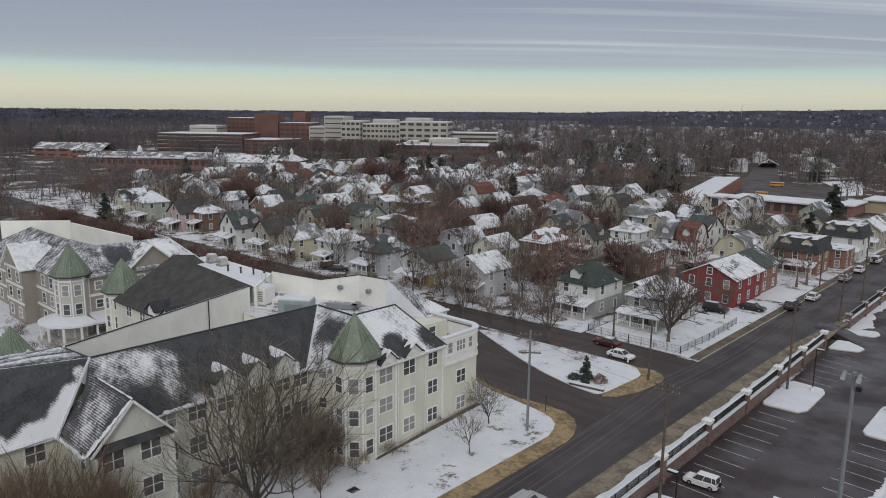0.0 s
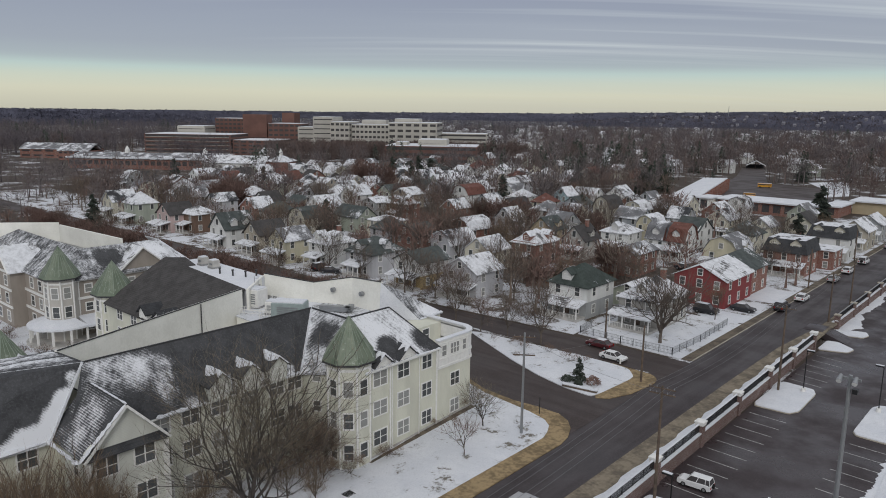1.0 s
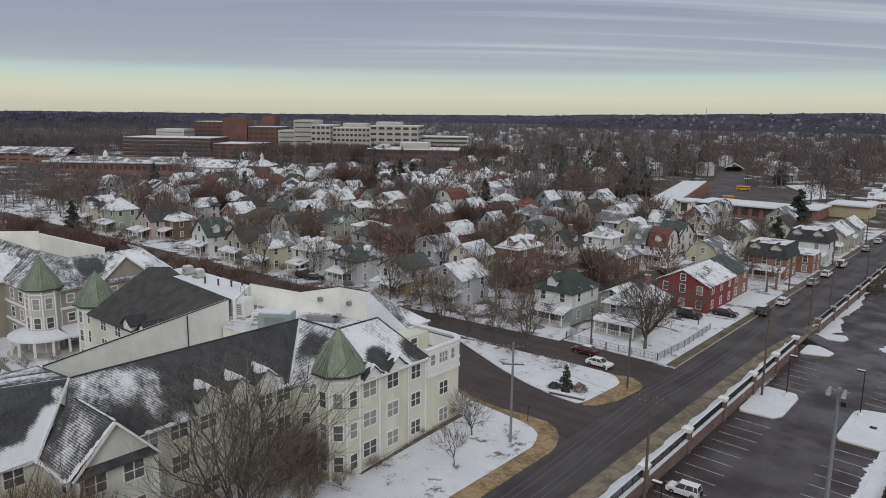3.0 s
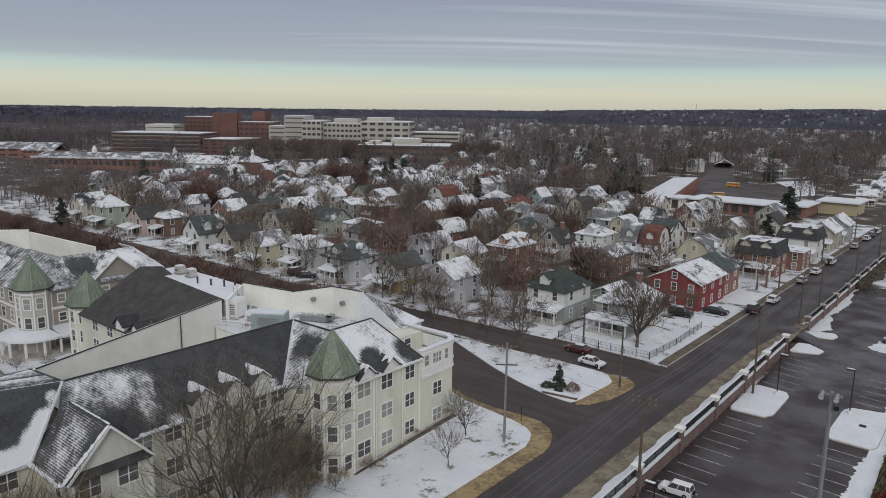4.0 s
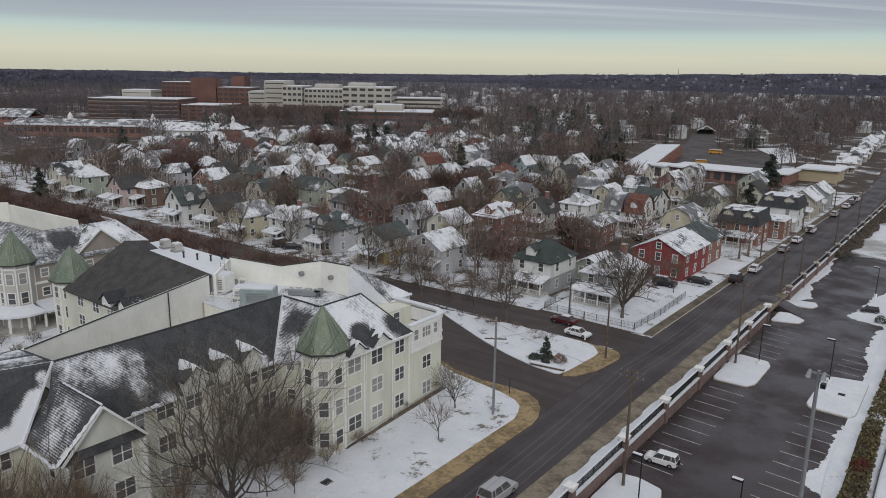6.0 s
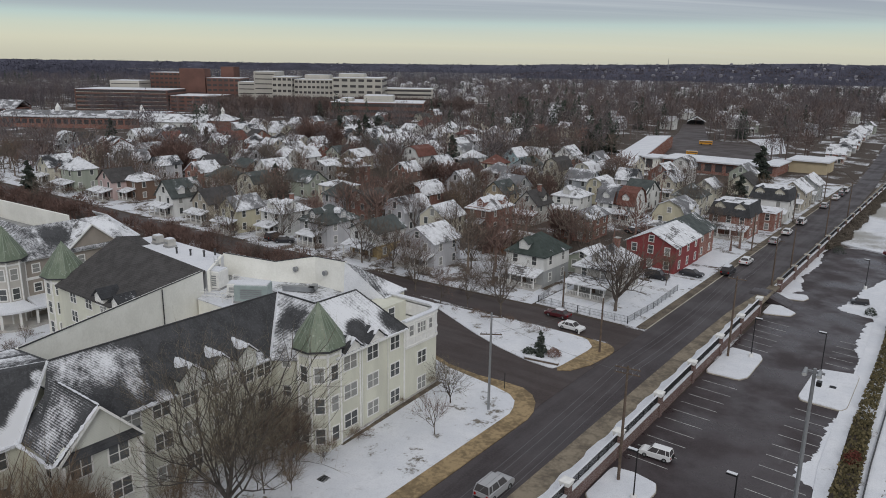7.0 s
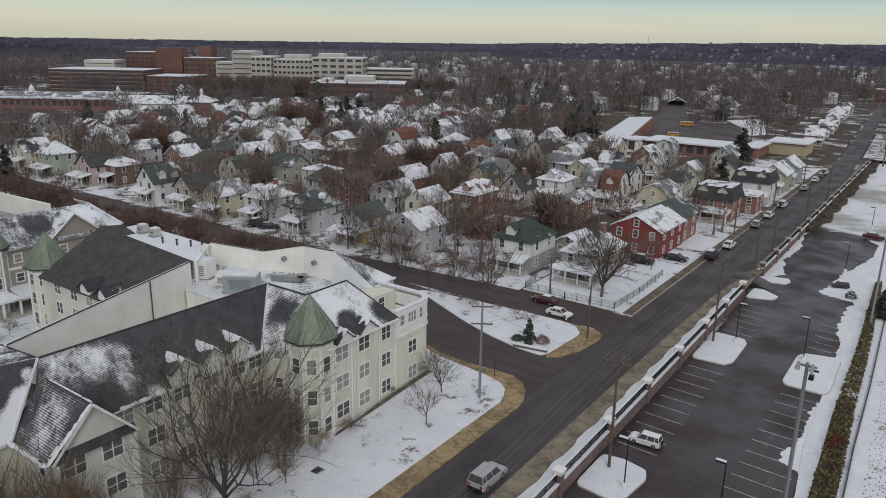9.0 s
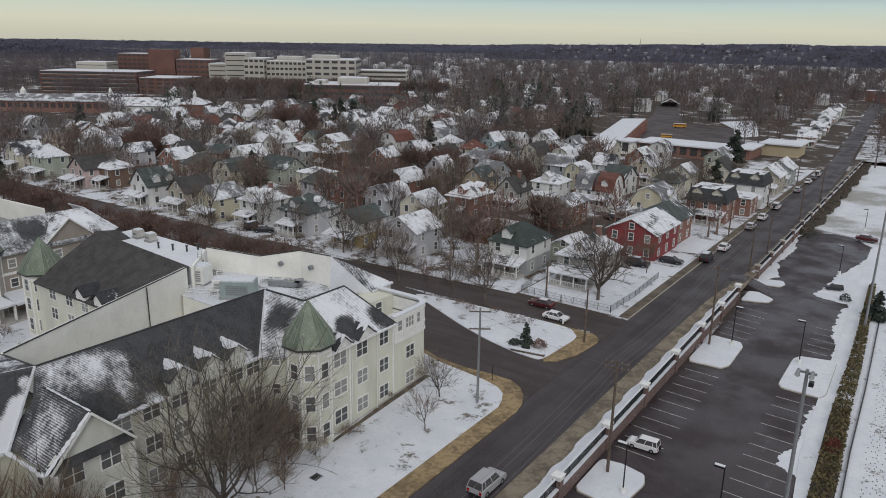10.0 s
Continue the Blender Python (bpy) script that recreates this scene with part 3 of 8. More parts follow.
def ragged(edge, other, seed, step=0.7, wob=0.16):
    """An outline whose first side follows an edge with small uneven tongues."""
    rnd = random.Random(seed)
    out, drift = [], 0.0
    for (ax, ay), (bx, by) in zip(edge, edge[1:]):
        n = max(1, int(math.hypot(bx - ax, by - ay) / step))
        nx, ny = -(by - ay), bx - ax
        ln = math.hypot(nx, ny)
        for i in range(n):
            drift = 0.6 * drift + rnd.gauss(0, wob)
            out.append((ax + (bx - ax) * i / n + nx / ln * drift, ay + (by - ay) * i / n + ny / ln * drift))
    return out + [edge[-1]] + other


sheet("lot_snow", ragged([(-9.2, 93.5), (-10.6, 94.5), (-10.6, 108), (-10.5, 109), (-10.7, 114), (-12.1, 122), (-12.4, 130), (-11.6, 136.5), (-15.8, 137), (-17.6, 138.5), (-16.6, 144), (-15.6, 154), (-12.6, 168), (-12.3, 182), (-17.5, 190), (-20, 191.5)],
      [(-20, 194), (-6.5, 194), (-6.5, 132), (-5.9, 94)], 5, 0.35, 0.13), LOT_Z + 0.09, M["snow"], "snow left in ragged tongues along the car park", "snow")
sheet("lot_snow_2", ragged([(-9.0, 73.8), (-11.0, 75.0), (-11.3, 77.2), (-10.3, 79.6), (-10.2, 84.0), (-10.3, 92)], [(-9.4, 92), (-8.4, 73.8)], 6, 0.22, 0.10), LOT_Z + 0.08, M["snow"], "ragged old snow beside the kerbside strip", "snow")
structure("entrance_ramp", MB().rings([[(-31.4, 133.2, 0.03), (-31.4, 137.6, 0.03), (-31.4, 137.6, -0.6), (-31.4, 133.2, -0.6)], [(-29.6, 133.2, 0.125), (-29.6, 137.6, 0.125), (-29.6, 137.6, -0.8), (-29.6, 133.2, -0.8)], [(-28.3, 133.2, 0.125), (-28.3, 137.6, 0.125), (-28.3, 137.6, -1.0), (-28.3, 133.2, -1.0)], [(-24.4, 133.2, LOT_Z + 0.035), (-24.4, 137.6, LOT_Z + 0.035), (-24.4, 137.6, -2.0), (-24.4, 133.2, -2.0)]]), M["asphalt_lot"], "short asphalt ramp from the street into the car park", "driveway")
sheet("wall_snow", ragged([(-27.5, 188), (-27.4, 180), (-26.0, 167), (-27.0, 156), (-24.7, 146), (-26.4, 142)], [(-28.4, 142), (-28.4, 188)], 8), LOT_Z + 0.09, M["snow"], "snow lying along the car park wall's foot", "snow")
sheet("path_strip", [(-8.3, -30), (-8.5, 69.5), (-9.5, 79), (-10.0, 93.5), (-10.2, 106), (-10.6, 118), (-11.5, 136), (-12.5, 180), (-10.4, 190), (-9.2, 136), (-8.6, 119.4), (-8.3, 107), (-8.2, 89.5), (-7.8, 80.5), (-7.4, 70), (-6.8, -30)], LOT_Z + 0.14, M["snow"], "smooth snow-covered kerbside strip", "pavement")
sheet("path_snow", [(-4.6, -30), (-5.2, 72), (-6.3, 93), (-7.3, 118), (-9.0, 150), (-9.6, 190), (12, 190), (12, -30)], LOT_Z + 0.08, M["lawn"], "snow-covered path with footprints", "path")
sheet("snowfield", [(-26.8, 193), (-26.8, 318), (60, 318), (60, 185), (-7, 185), (-13, 187)], LOT_Z + 0.35, M["field"], "open smooth snowfield", "snowfield", 0.6)


def island(poly, label):
    poly = rounded(poly, 2, 0.09)
    o = thing("planted_island", 0, 0, 0, label=label, category="traffic island", group="car park islands")
    inner = [(x * 0.975 + 0.025 * sum(p[0] for p in poly) / len(poly), y * 0.985 + 0.015 * sum(p[1] for p in poly) / len(poly)) for x, y in poly]
    part("kerb_ring", MB().prism(poly, LOT_Z, LOT_Z + 0.15), M["kerb"], o)
    mb = MB().rings([[(x, y, LOT_Z + 0.1) for x, y in inner], [(x, y, LOT_Z + 0.24) for x, y in inner], [(x * 0.9 + 0.1 * inner[0][0], y * 0.9 + 0.1 * inner[0][1], LOT_Z + 0.26) for x, y in inner]])
    part("snow_cover", mb, M["snow"], o)


island([(-27.0, 95.6), (-22.4, 95.8), (-21.6, 97.4), (-21.7, 105.4), (-22.4, 107.0), (-26.9, 107.4)], "snow-covered kerbed island with a lamp post")
island([(-26.5, 58.0), (-26.5, 64.8), (-24.2, 65.2), (-21.6, 64.6), (-21.0, 63.0), (-21.6, 57.5)], "snow-covered kerbed island under a utility pole")
island([(-15.0, 94.6), (-9.3, 94.4), (-9.6, 108.2), (-14.3, 107.0), (-15.0, 105.4)], "snow-covered kerbed island with a lamp post")
island([(-27.3, 126.6), (-23.0, 128.2), (-22.6, 130.6), (-25.6, 133.2), (-27.3, 132.8)], "snow-covered kerbed island beside the wall")
island([(-28.6, 137.6), (-23.1, 138.8), (-22.6, 141.0), (-23.4, 142.9), (-28.6, 141.4)], "snow-covered kerbed island beside the wall")


def bay_line(x0, x1, y, tilt):
    o = tagged(part("bay_line", MB().prism([(x0, y - 0.05), (x1, y + tilt - 0.05), (x1, y + tilt + 0.05), (x0, y + 0.05)], LOT_Z + 0.02, LOT_Z + 0.036), M["line"]),
               "worn white painted bay line", "road marking", "car park bay lines", "structure")
    return o


for i in range(10):
    bay_line(-26.3, -21.8, 68.4 + 2.74 * i, -0.2)
for i in range(6):
    bay_line(-26.4, -21.9, 109.6 + 2.8 * i, -0.7)
for i in range(14):
    bay_line(-14.5, -9.3, 55.7 + 2.785 * i, -0.25)
for i in range(5):
    bay_line(-14.4, -11.2, 110.2 + 2.75 * i, -0.3)


# ---------- wall between street and car park ----------
def wall_x(y):
    return -27.2 - 0.012 * (y - 80) if y < 140 else -27.95 - 0.001 * (y - 140)


def car_park_wall(y0, y1, piers, bank0, bank1, cap, snowy=True):
    o = thing("retaining_wall", 0, 0, 0, label="red brick retaining wall with capped piers and dark railing panels", category="wall")
    xa, xb = wall_x(y0), wall_x(y1)
    part("brickwork", MB().prism([(xa - 0.22, y0), (xa + 0.22, y0), (xb + 0.22, y1), (xb - 0.22, y1)], LOT_Z - 0.1, 0.42), M["wall_brick"], o)
    part("snow_ledge", MB().prism([(xa - 0.30, y0), (xa + 0.36, y0), (xb + 0.36, y1), (xb - 0.30, y1)], 0.42, 0.56), M["snow"], o, "snow lying on the wall's ledge")
    part("snow_bank", MB().rings([[(x - w * (1 + 0.09 * math.sin(0.9 * y) + 0.06 * math.sin(2.3 * y)), y, 0.05), (x - w * 0.86, y, 0.2), (x - 0.31, y, 0.34), (x - 0.31, y, 0.0)]
                             for x, y, w in ((xa + (xb - xa) * i / 80, y0 + (y1 - y0) * i / 80, bank0 + (bank1 - bank0) * i / 80) for i in range(81))]), M["snow"], o, "snow banked along the wall's street side")
    cap_m = MB().rings([[(x * s, y * s, z) for x, y in ((-1, -1), (1, -1), (1, 1), (-1, 1))] for s, z in ((0.47, 1.62), (0.50, 1.66), (0.50, 1.62 + 0.36 * cap), (0.56, 1.62 + 0.39 * cap), (0.56, 1.62 + 0.56 * cap), (0.42, 1.62 + 0.66 * cap))]).mesh("cap", M["trim"] if snowy else M["kerb"])
    pier_m = MB().box(-0.42, -0.42, LOT_Z, 0.42, 0.42, 1.62).mesh("pier", M["wall_brick"])
    for y in piers:
        p = part("pier", pier_m, None, o, at=pose(wall_x(y), y, -0.25))
        part("cap", cap_m, None, p, "pale snow-topped stone cap")
    for a, b in zip(piers, piers[1:]):
        n = max(2, round((b - a) / 2.6))
        for i in range(n):
            ya, yb = a + 0.42 + (b - a - 0.84) * i / n, a + 0.42 + (b - a - 0.84) * (i + 1) / n
            x = wall_x((ya + yb) / 2)
            rail = MB().box(x - 0.03, ya + 0.03, 1.48, x + 0.03, yb - 0.03, 1.55).box(x - 0.03, ya + 0.03, 0.62, x + 0.03, yb - 0.03, 0.68)
            rail.box(x - 0.04, ya, 0.55, x + 0.04, ya + 0.07, 1.6).box(x - 0.04, yb - 0.07, 0.55, x + 0.04, yb, 1.6)
            k = int((yb - ya) / 0.13)
            for j in range(k):
                yy = ya + 0.1 + (yb - ya - 0.2) * j / k
                rail.box(x - 0.012, yy, 0.68, x + 0.012, yy + 0.05, 1.48)
            part("railing_panel", rail, M["black"], o)
        x = wall_x((a + b) / 2)
        part("top_rail", MB().prism([(wall_x(a) - 0.1, a + 0.42), (wall_x(a) + 0.1, a + 0.42), (wall_x(b) + 0.1, b - 0.42), (wall_x(b) - 0.1, b - 0.42)], 1.56, 1.64), M["snow"] if snowy else M["metal"], o, "snow-topped top rail" if snowy else "bare metal top rail")


car_park_wall(-30, 126.5, [-29.4, -17.3, -5.2, 6.9, 19, 31.1, 43.2, 55.2, 67.3, 79.1, 91.2, 103.5, 114.6, 126], 2.5, 1.7, 0.85)
car_park_wall(141, 312, [141.5, 153, 164.5, 176, 187.5, 199, 210.5, 222, 233.5, 245, 256.5, 268, 279.5, 291, 302.5, 311.5], 0.9, 0.7, 0.4, False)

sheet("yard_far", [(-38.6, 300), (-45.0, 404), (-56.8, 600), (-92, 600), (-76, 420), (-66, 328), (-47, 328)], 0.07, M["far_ground"], "snowy front gardens along the far street", "yard")
sheet("yard_east", [(-31.8, 322), (-37.2, 424), (-20, 424), (-2, 322)], 0.07, M["yard"], "snowy gardens beyond the snowfield", "yard")
structure("planting_bed", MB().rings([[(-51.0, y, 0.19 + lawn_drop(-51.0, y)), (-51.75, y, 0.19 + lawn_drop(-51.75, y)), (-51.75, y, -1.9), (-51.0, y, -1.9)] for y in (50.0, 54.0, 58.0, 62.0, 65.0, 67.6)]), M["verge_dark"],
          "narrow dark planting bed along the building's foot", "bed")


# ---------- the large cream apartment building ----------
def slope(mb, pts, thick=0.18):
    """A roof plane with thickness, from its outline."""
    n = (Vector(pts[1]) - Vector(pts[0])).cross(Vector(pts[2]) - Vector(pts[0])).normalized()
    if n.z < 0:
        pts, n = pts[::-1], -n
    mb.rings([[Vector(p) - Vector((0, 0, thick)) for p in pts], pts])


def bar(mb, a, b, r=0.09):
    return mb.tube(a, b, r, r, 4, caps=True)


def turret(parent, cx, cy, z0, eave, apex, r, wall, floors, faces, turn=22.5, w=0.95):
    n = 8
    t0 = radians(turn)
    part("turret_wall", MB().cone(cx, cy, z0, r, eave, r, n, t0), wall, parent)
    trim = MB()
    for z in (z0 + 0.02, eave - 0.95):
        trim.cone(cx, cy, z, r + 0.06, z + 0.28, r + 0.06, n, t0)
    for i in range(n):
        a = t0 + 6.28319 * i / n
        x, y = cx + r * math.cos(a), cy + r * math.sin(a)
        trim.cone(x, y, z0, 0.13, eave, 0.13, 6)
    part("turret_trim", trim, M["trim"], parent)
    part("turret_eave", MB().cone(cx, cy, eave - 0.22, r + 0.62, eave, r + 0.62, n, t0), M["dark_trim"], parent)
    roof = MB().cone(cx, cy, eave, r + 0.6, eave + 0.5, r + 0.32, n, t0)
    roof.cone(cx, cy, eave + 0.5, r + 0.32, apex, 0.04, n, t0)
    cap = part("turret_roof", roof, M["copper"], parent, "green standing-seam metal cone roof")
    seams = MB()
    for i in range(n * 3):
        a = t0 + 6.28319 * i / (n * 3)
        k = math.cos(math.pi / n) / math.cos((6.28319 * i / (n * 3)) % (6.28319 / n) - math.pi / n)
        seams.tube((cx + (r + 0.33) * k * math.cos(a), cy + (r + 0.33) * k * math.sin(a), eave + 0.52), (cx, cy, apex + 0.02), 0.035 if i % 3 else 0.06, 0.02, 4)
    part("seam", seams, M["copper_seam"], cap)
    for i in faces:
        a = t0 + 6.28319 * (i + 0.5) / n
        d = r * math.cos(math.pi / n) + 0.01
        for z in floors:
            window(parent, cx + d * math.cos(a), cy + d * math.sin(a), z, math.degrees(a) + 90, w, 1.65, 1, 0.14)


def dormer(parent, x, y, z, turn, w=1.7, h=1.5, deep=2.6, roof="roof3", wall="cream"):
    """A small gabled dormer, facing -y before it is turned."""
    ob = part("dormer", MB().rings([[(-w / 2, 0, 0), (w / 2, 0, 0), (w / 2, 0, h), (0, 0, h + w * 0.42), (-w / 2, 0, h)],
                                    [(-w / 2, deep, 0), (w / 2, deep, 0), (w / 2, deep, h), (0, deep, h + w * 0.42), (-w / 2, deep, h)]]),
              M[wall] if isinstance(wall, str) else wall, parent, at=pose(x, y, z, 0, 0, turn))
    r = MB()
    e = w / 2 + 0.3
    for s in (-1, 1):
        slope(r, [(0, -0.35, h + w * 0.42 + 0.16), (s * e, -0.35, h - 0.12), (s * e, deep, h - 0.12), (0, deep, h + w * 0.42 + 0.16)], 0.14)
    part("dormer_roof", r, M[roof] if isinstance(roof, str) else roof, ob)
    f, g = window_meshes(w * 0.5, h * 0.62, 1, 0.10, True)
    wn = part("window", f, None, ob, at=pose(0, -0.01, h * 0.52))
    return ob


def snow_roof(name, col, base, blobs, row=0.115, grain=1.15):
    """Shingle rows under blown snow: a mean share, and places (x, y, z, radius, more or less) where it lies thicker or is swept bare."""
    n = Nodes(name)
    saw = n.math("FRACT", n.math("DIVIDE", n.math("ADD", n.axis(2), n.math("MULTIPLY", n.noise(3.0, 2, 0.5, n.raw), 0.02)), row))
    dark = n.mix(n.step(n.noise(0.7, 4), 0.35, 0.65), col, tuple(c * 1.5 for c in col))
    dark = n.mix(n.math("MULTIPLY", n.step(n.noise(4.5, 6, 0.85, n.raw), 0.46, 0.66), 0.55), dark, tuple(c * 2.3 + 0.012 for c in col))
    share = n.math("ADD", base, n.math("MULTIPLY", n.math("SUBTRACT", n.noise(0.55, 6, 0.68, n.raw), 0.5), grain))
    for x, y, z, r, w in blobs:
        d = n.nt.nodes.new("ShaderNodeVectorMath")
        d.operation = "DISTANCE"
        n.link(n.raw, d.inputs[0])
        d.inputs[1].default_value = (x, y, z)
        share = n.math("ADD", share, n.step(d.outputs["Value"], r * 0.25, r, w, 0.0))
    share = n.math("ADD", share, n.math("MULTIPLY", n.math("SUBTRACT", n.noise(2.6, 6, 0.85, n.raw), 0.5), 1.1))
    lined = n.math("ADD", share, n.math("MULTIPLY", n.math("SUBTRACT", 0.55, saw), 0.34))
    f = n.step(lined, 0.28, 0.74)
    n.bump(n.math("ADD", n.math("MULTIPLY", saw, 0.5), f), 0.35, 0.03)
    return n.done(n.mix(f, dark, SNOW), 0.85, spec=0.25)


M["well_snow"] = snow_ground("trodden_roof_snow", (0.26, 0.26, 0.25), 0.66, 0.22)
SLATE = (0.045, 0.0455, 0.048)
M["roof_street"] = snow_roof("street_slope_snow_rows", SLATE, 0.66, ((-52.7, 54.2, 10.6, 2.1, -0.85), (-52.2, 60.4, 10.0, 3.0, -0.65), (-52.6, 58.9, 10.6, 1.8, -0.25), (-55, 53.5, 13, 3.0, 0.15)))
M["roof_hip"] = snow_roof("hip_slope_snow_rows", SLATE, 0.50, ((-58.0, 50.3, 11.7, 2.6, -0.6), (-59.0, 49.5, 9.0, 1.3, -0.5), (-60.8, 50.2, 11.4, 1.6, 0.35), (-58.2, 51.0, 13.6, 1.6, 0.3)))
M["roof_wing"] = snow_roof("wing_slope_snow_drift", SLATE, -0.10, ((-61.4, 27.6, 13.0, 4.4, 0.62), (-60.6, 31.5, 12.0, 3.4, 0.50), (-58.9, 32.2, 9.8, 2.0, 0.35), (-58.7, 28.6, 9.5, 1.8, -0.6),
                                                             (-58.0, 34.0, 8.6, 1.6, 0.55), (-58.7, 38.0, 9.4, 1.8, 0.75), (-58.6, 41.2, 9.5, 1.9, 0.8), (-58.4, 44.6, 9.2, 2.1, 0.7), (-58.4, 37.0, 9.2, 0.9, 0.5)))
M["roof_gable"] = snow_roof("gable_slope_snow_rows", SLATE, 0.16, ((-57.2, 23.7, 10.6, 3.0, 0.30), (-56.5, 21.7, 8.7, 2.6, 0.25), (-60.0, 24.8, 11.6, 2.2, 0.12), (-54.4, 22.6, 9.5, 1.5, 0.22)), 0.14, 0.8)
M["roof_drift"] = snow_roof("slope_with_eave_drift", SLATE, -0.15, ((-59.8, 20.0, 8.6, 2.4, 1.4), (-59.9, 16.5, 8.6, 2.6, 1.4), (-60.0, 12.5, 8.6, 2.8, 1.4), (-60.0, 8.0, 8.6, 3.0, 1.4), (-60.3, 22.6, 9.8, 2.3, 1.3), (-61.0, 23.6, 11.4, 1.7, 1.1), (-61.6, 24.6, 13.0, 1.2, 0.8)))
M["roof_taupe"] = snow_roof("taupe_wing_snow_rows", SLATE, 0.42, ((-117, 44.0, 11.0, 3.0, 0.3), (-131.0, 44.5, 11.5, 4.0, -0.4), (-117.0, 52.0, 11.5, 3.0, -0.5), (-117.0, 60.0, 11.5, 3.5, 0.4)), 0.12, 1.3)
M["roof_back"] = snow_roof("back_slope_snow_rows", SLATE, 0.40, ((-66.0, 22.0, 13.7, 3.0, 0.1),), 0.14)
M["roof_north"] = snow_roof("north_slope_snow_rows", SLATE, 0.42, ((-61.0, 69.5, 10.0, 2.2, 0.4),))


def snow_line(parent, a, b, r=0.16, seed=1, n=14):
    """A lumpy roll of snow lying along an edge."""
    rnd = random.Random(seed)
    a, b = Vector(a), Vector(b)
    d = (b - a).normalized()
    side = d.cross(Vector((0, 0, 1))).normalized()
    rings = []
    for i in range(n + 1):
        k = r * (rnd.uniform(0.45, 1.5) if 0 < i < n else 0.2)
        c = a.lerp(b, i / n)
        rings.append([c + side * math.cos(t) * k * 1.3 + Vector((0, 0, 1)) * (math.sin(t) * k * 0.8) for t in (0, 1.05, 2.1, 3.14, 4.2, 5.2)])
    part("snow_roll", MB().rings(rings), M["snow"], parent)


def dormer_snow(parent, w, h, deep, seed):
    """Uneven snow along a dormer's ridge, deeper on its sheltered side."""
    rnd = random.Random(seed)
    rings = []
    k, top = (w * 0.42 + 0.28) / (w / 2 + 0.3), h + w * 0.42 + 0.17
    for i in range(11):
        y = -0.42 + (deep + 0.42) * i / 10
        a, b = 0.50 + 0.22 * math.sin(i * 0.8 + seed) + rnd.uniform(-0.06, 0.06), rnd.uniform(0.9, 1.3)
        t = rnd.uniform(0.06, 0.15) * (0.5 if i in (0, 10) else 1)
        rings.append([(-a, y, top - a * k + 0.01), (-a * 0.6, y, top - a * 0.6 * k + t), (rnd.uniform(-0.06, 0.06), y, top + t * 1.1), (b * 0.55, y, top - b * 0.55 * k + t), (b, y, top - b * k + 0.01), (b * 0.9, y, top - b * k - 0.02),
                      (0, y, top - 0.06), (-a * 0.9, y, top - a * k - 0.02)])
    part("snow_cap", MB().rings(rings), M["snow"], parent, "ragged snow along the dormer's ridge")


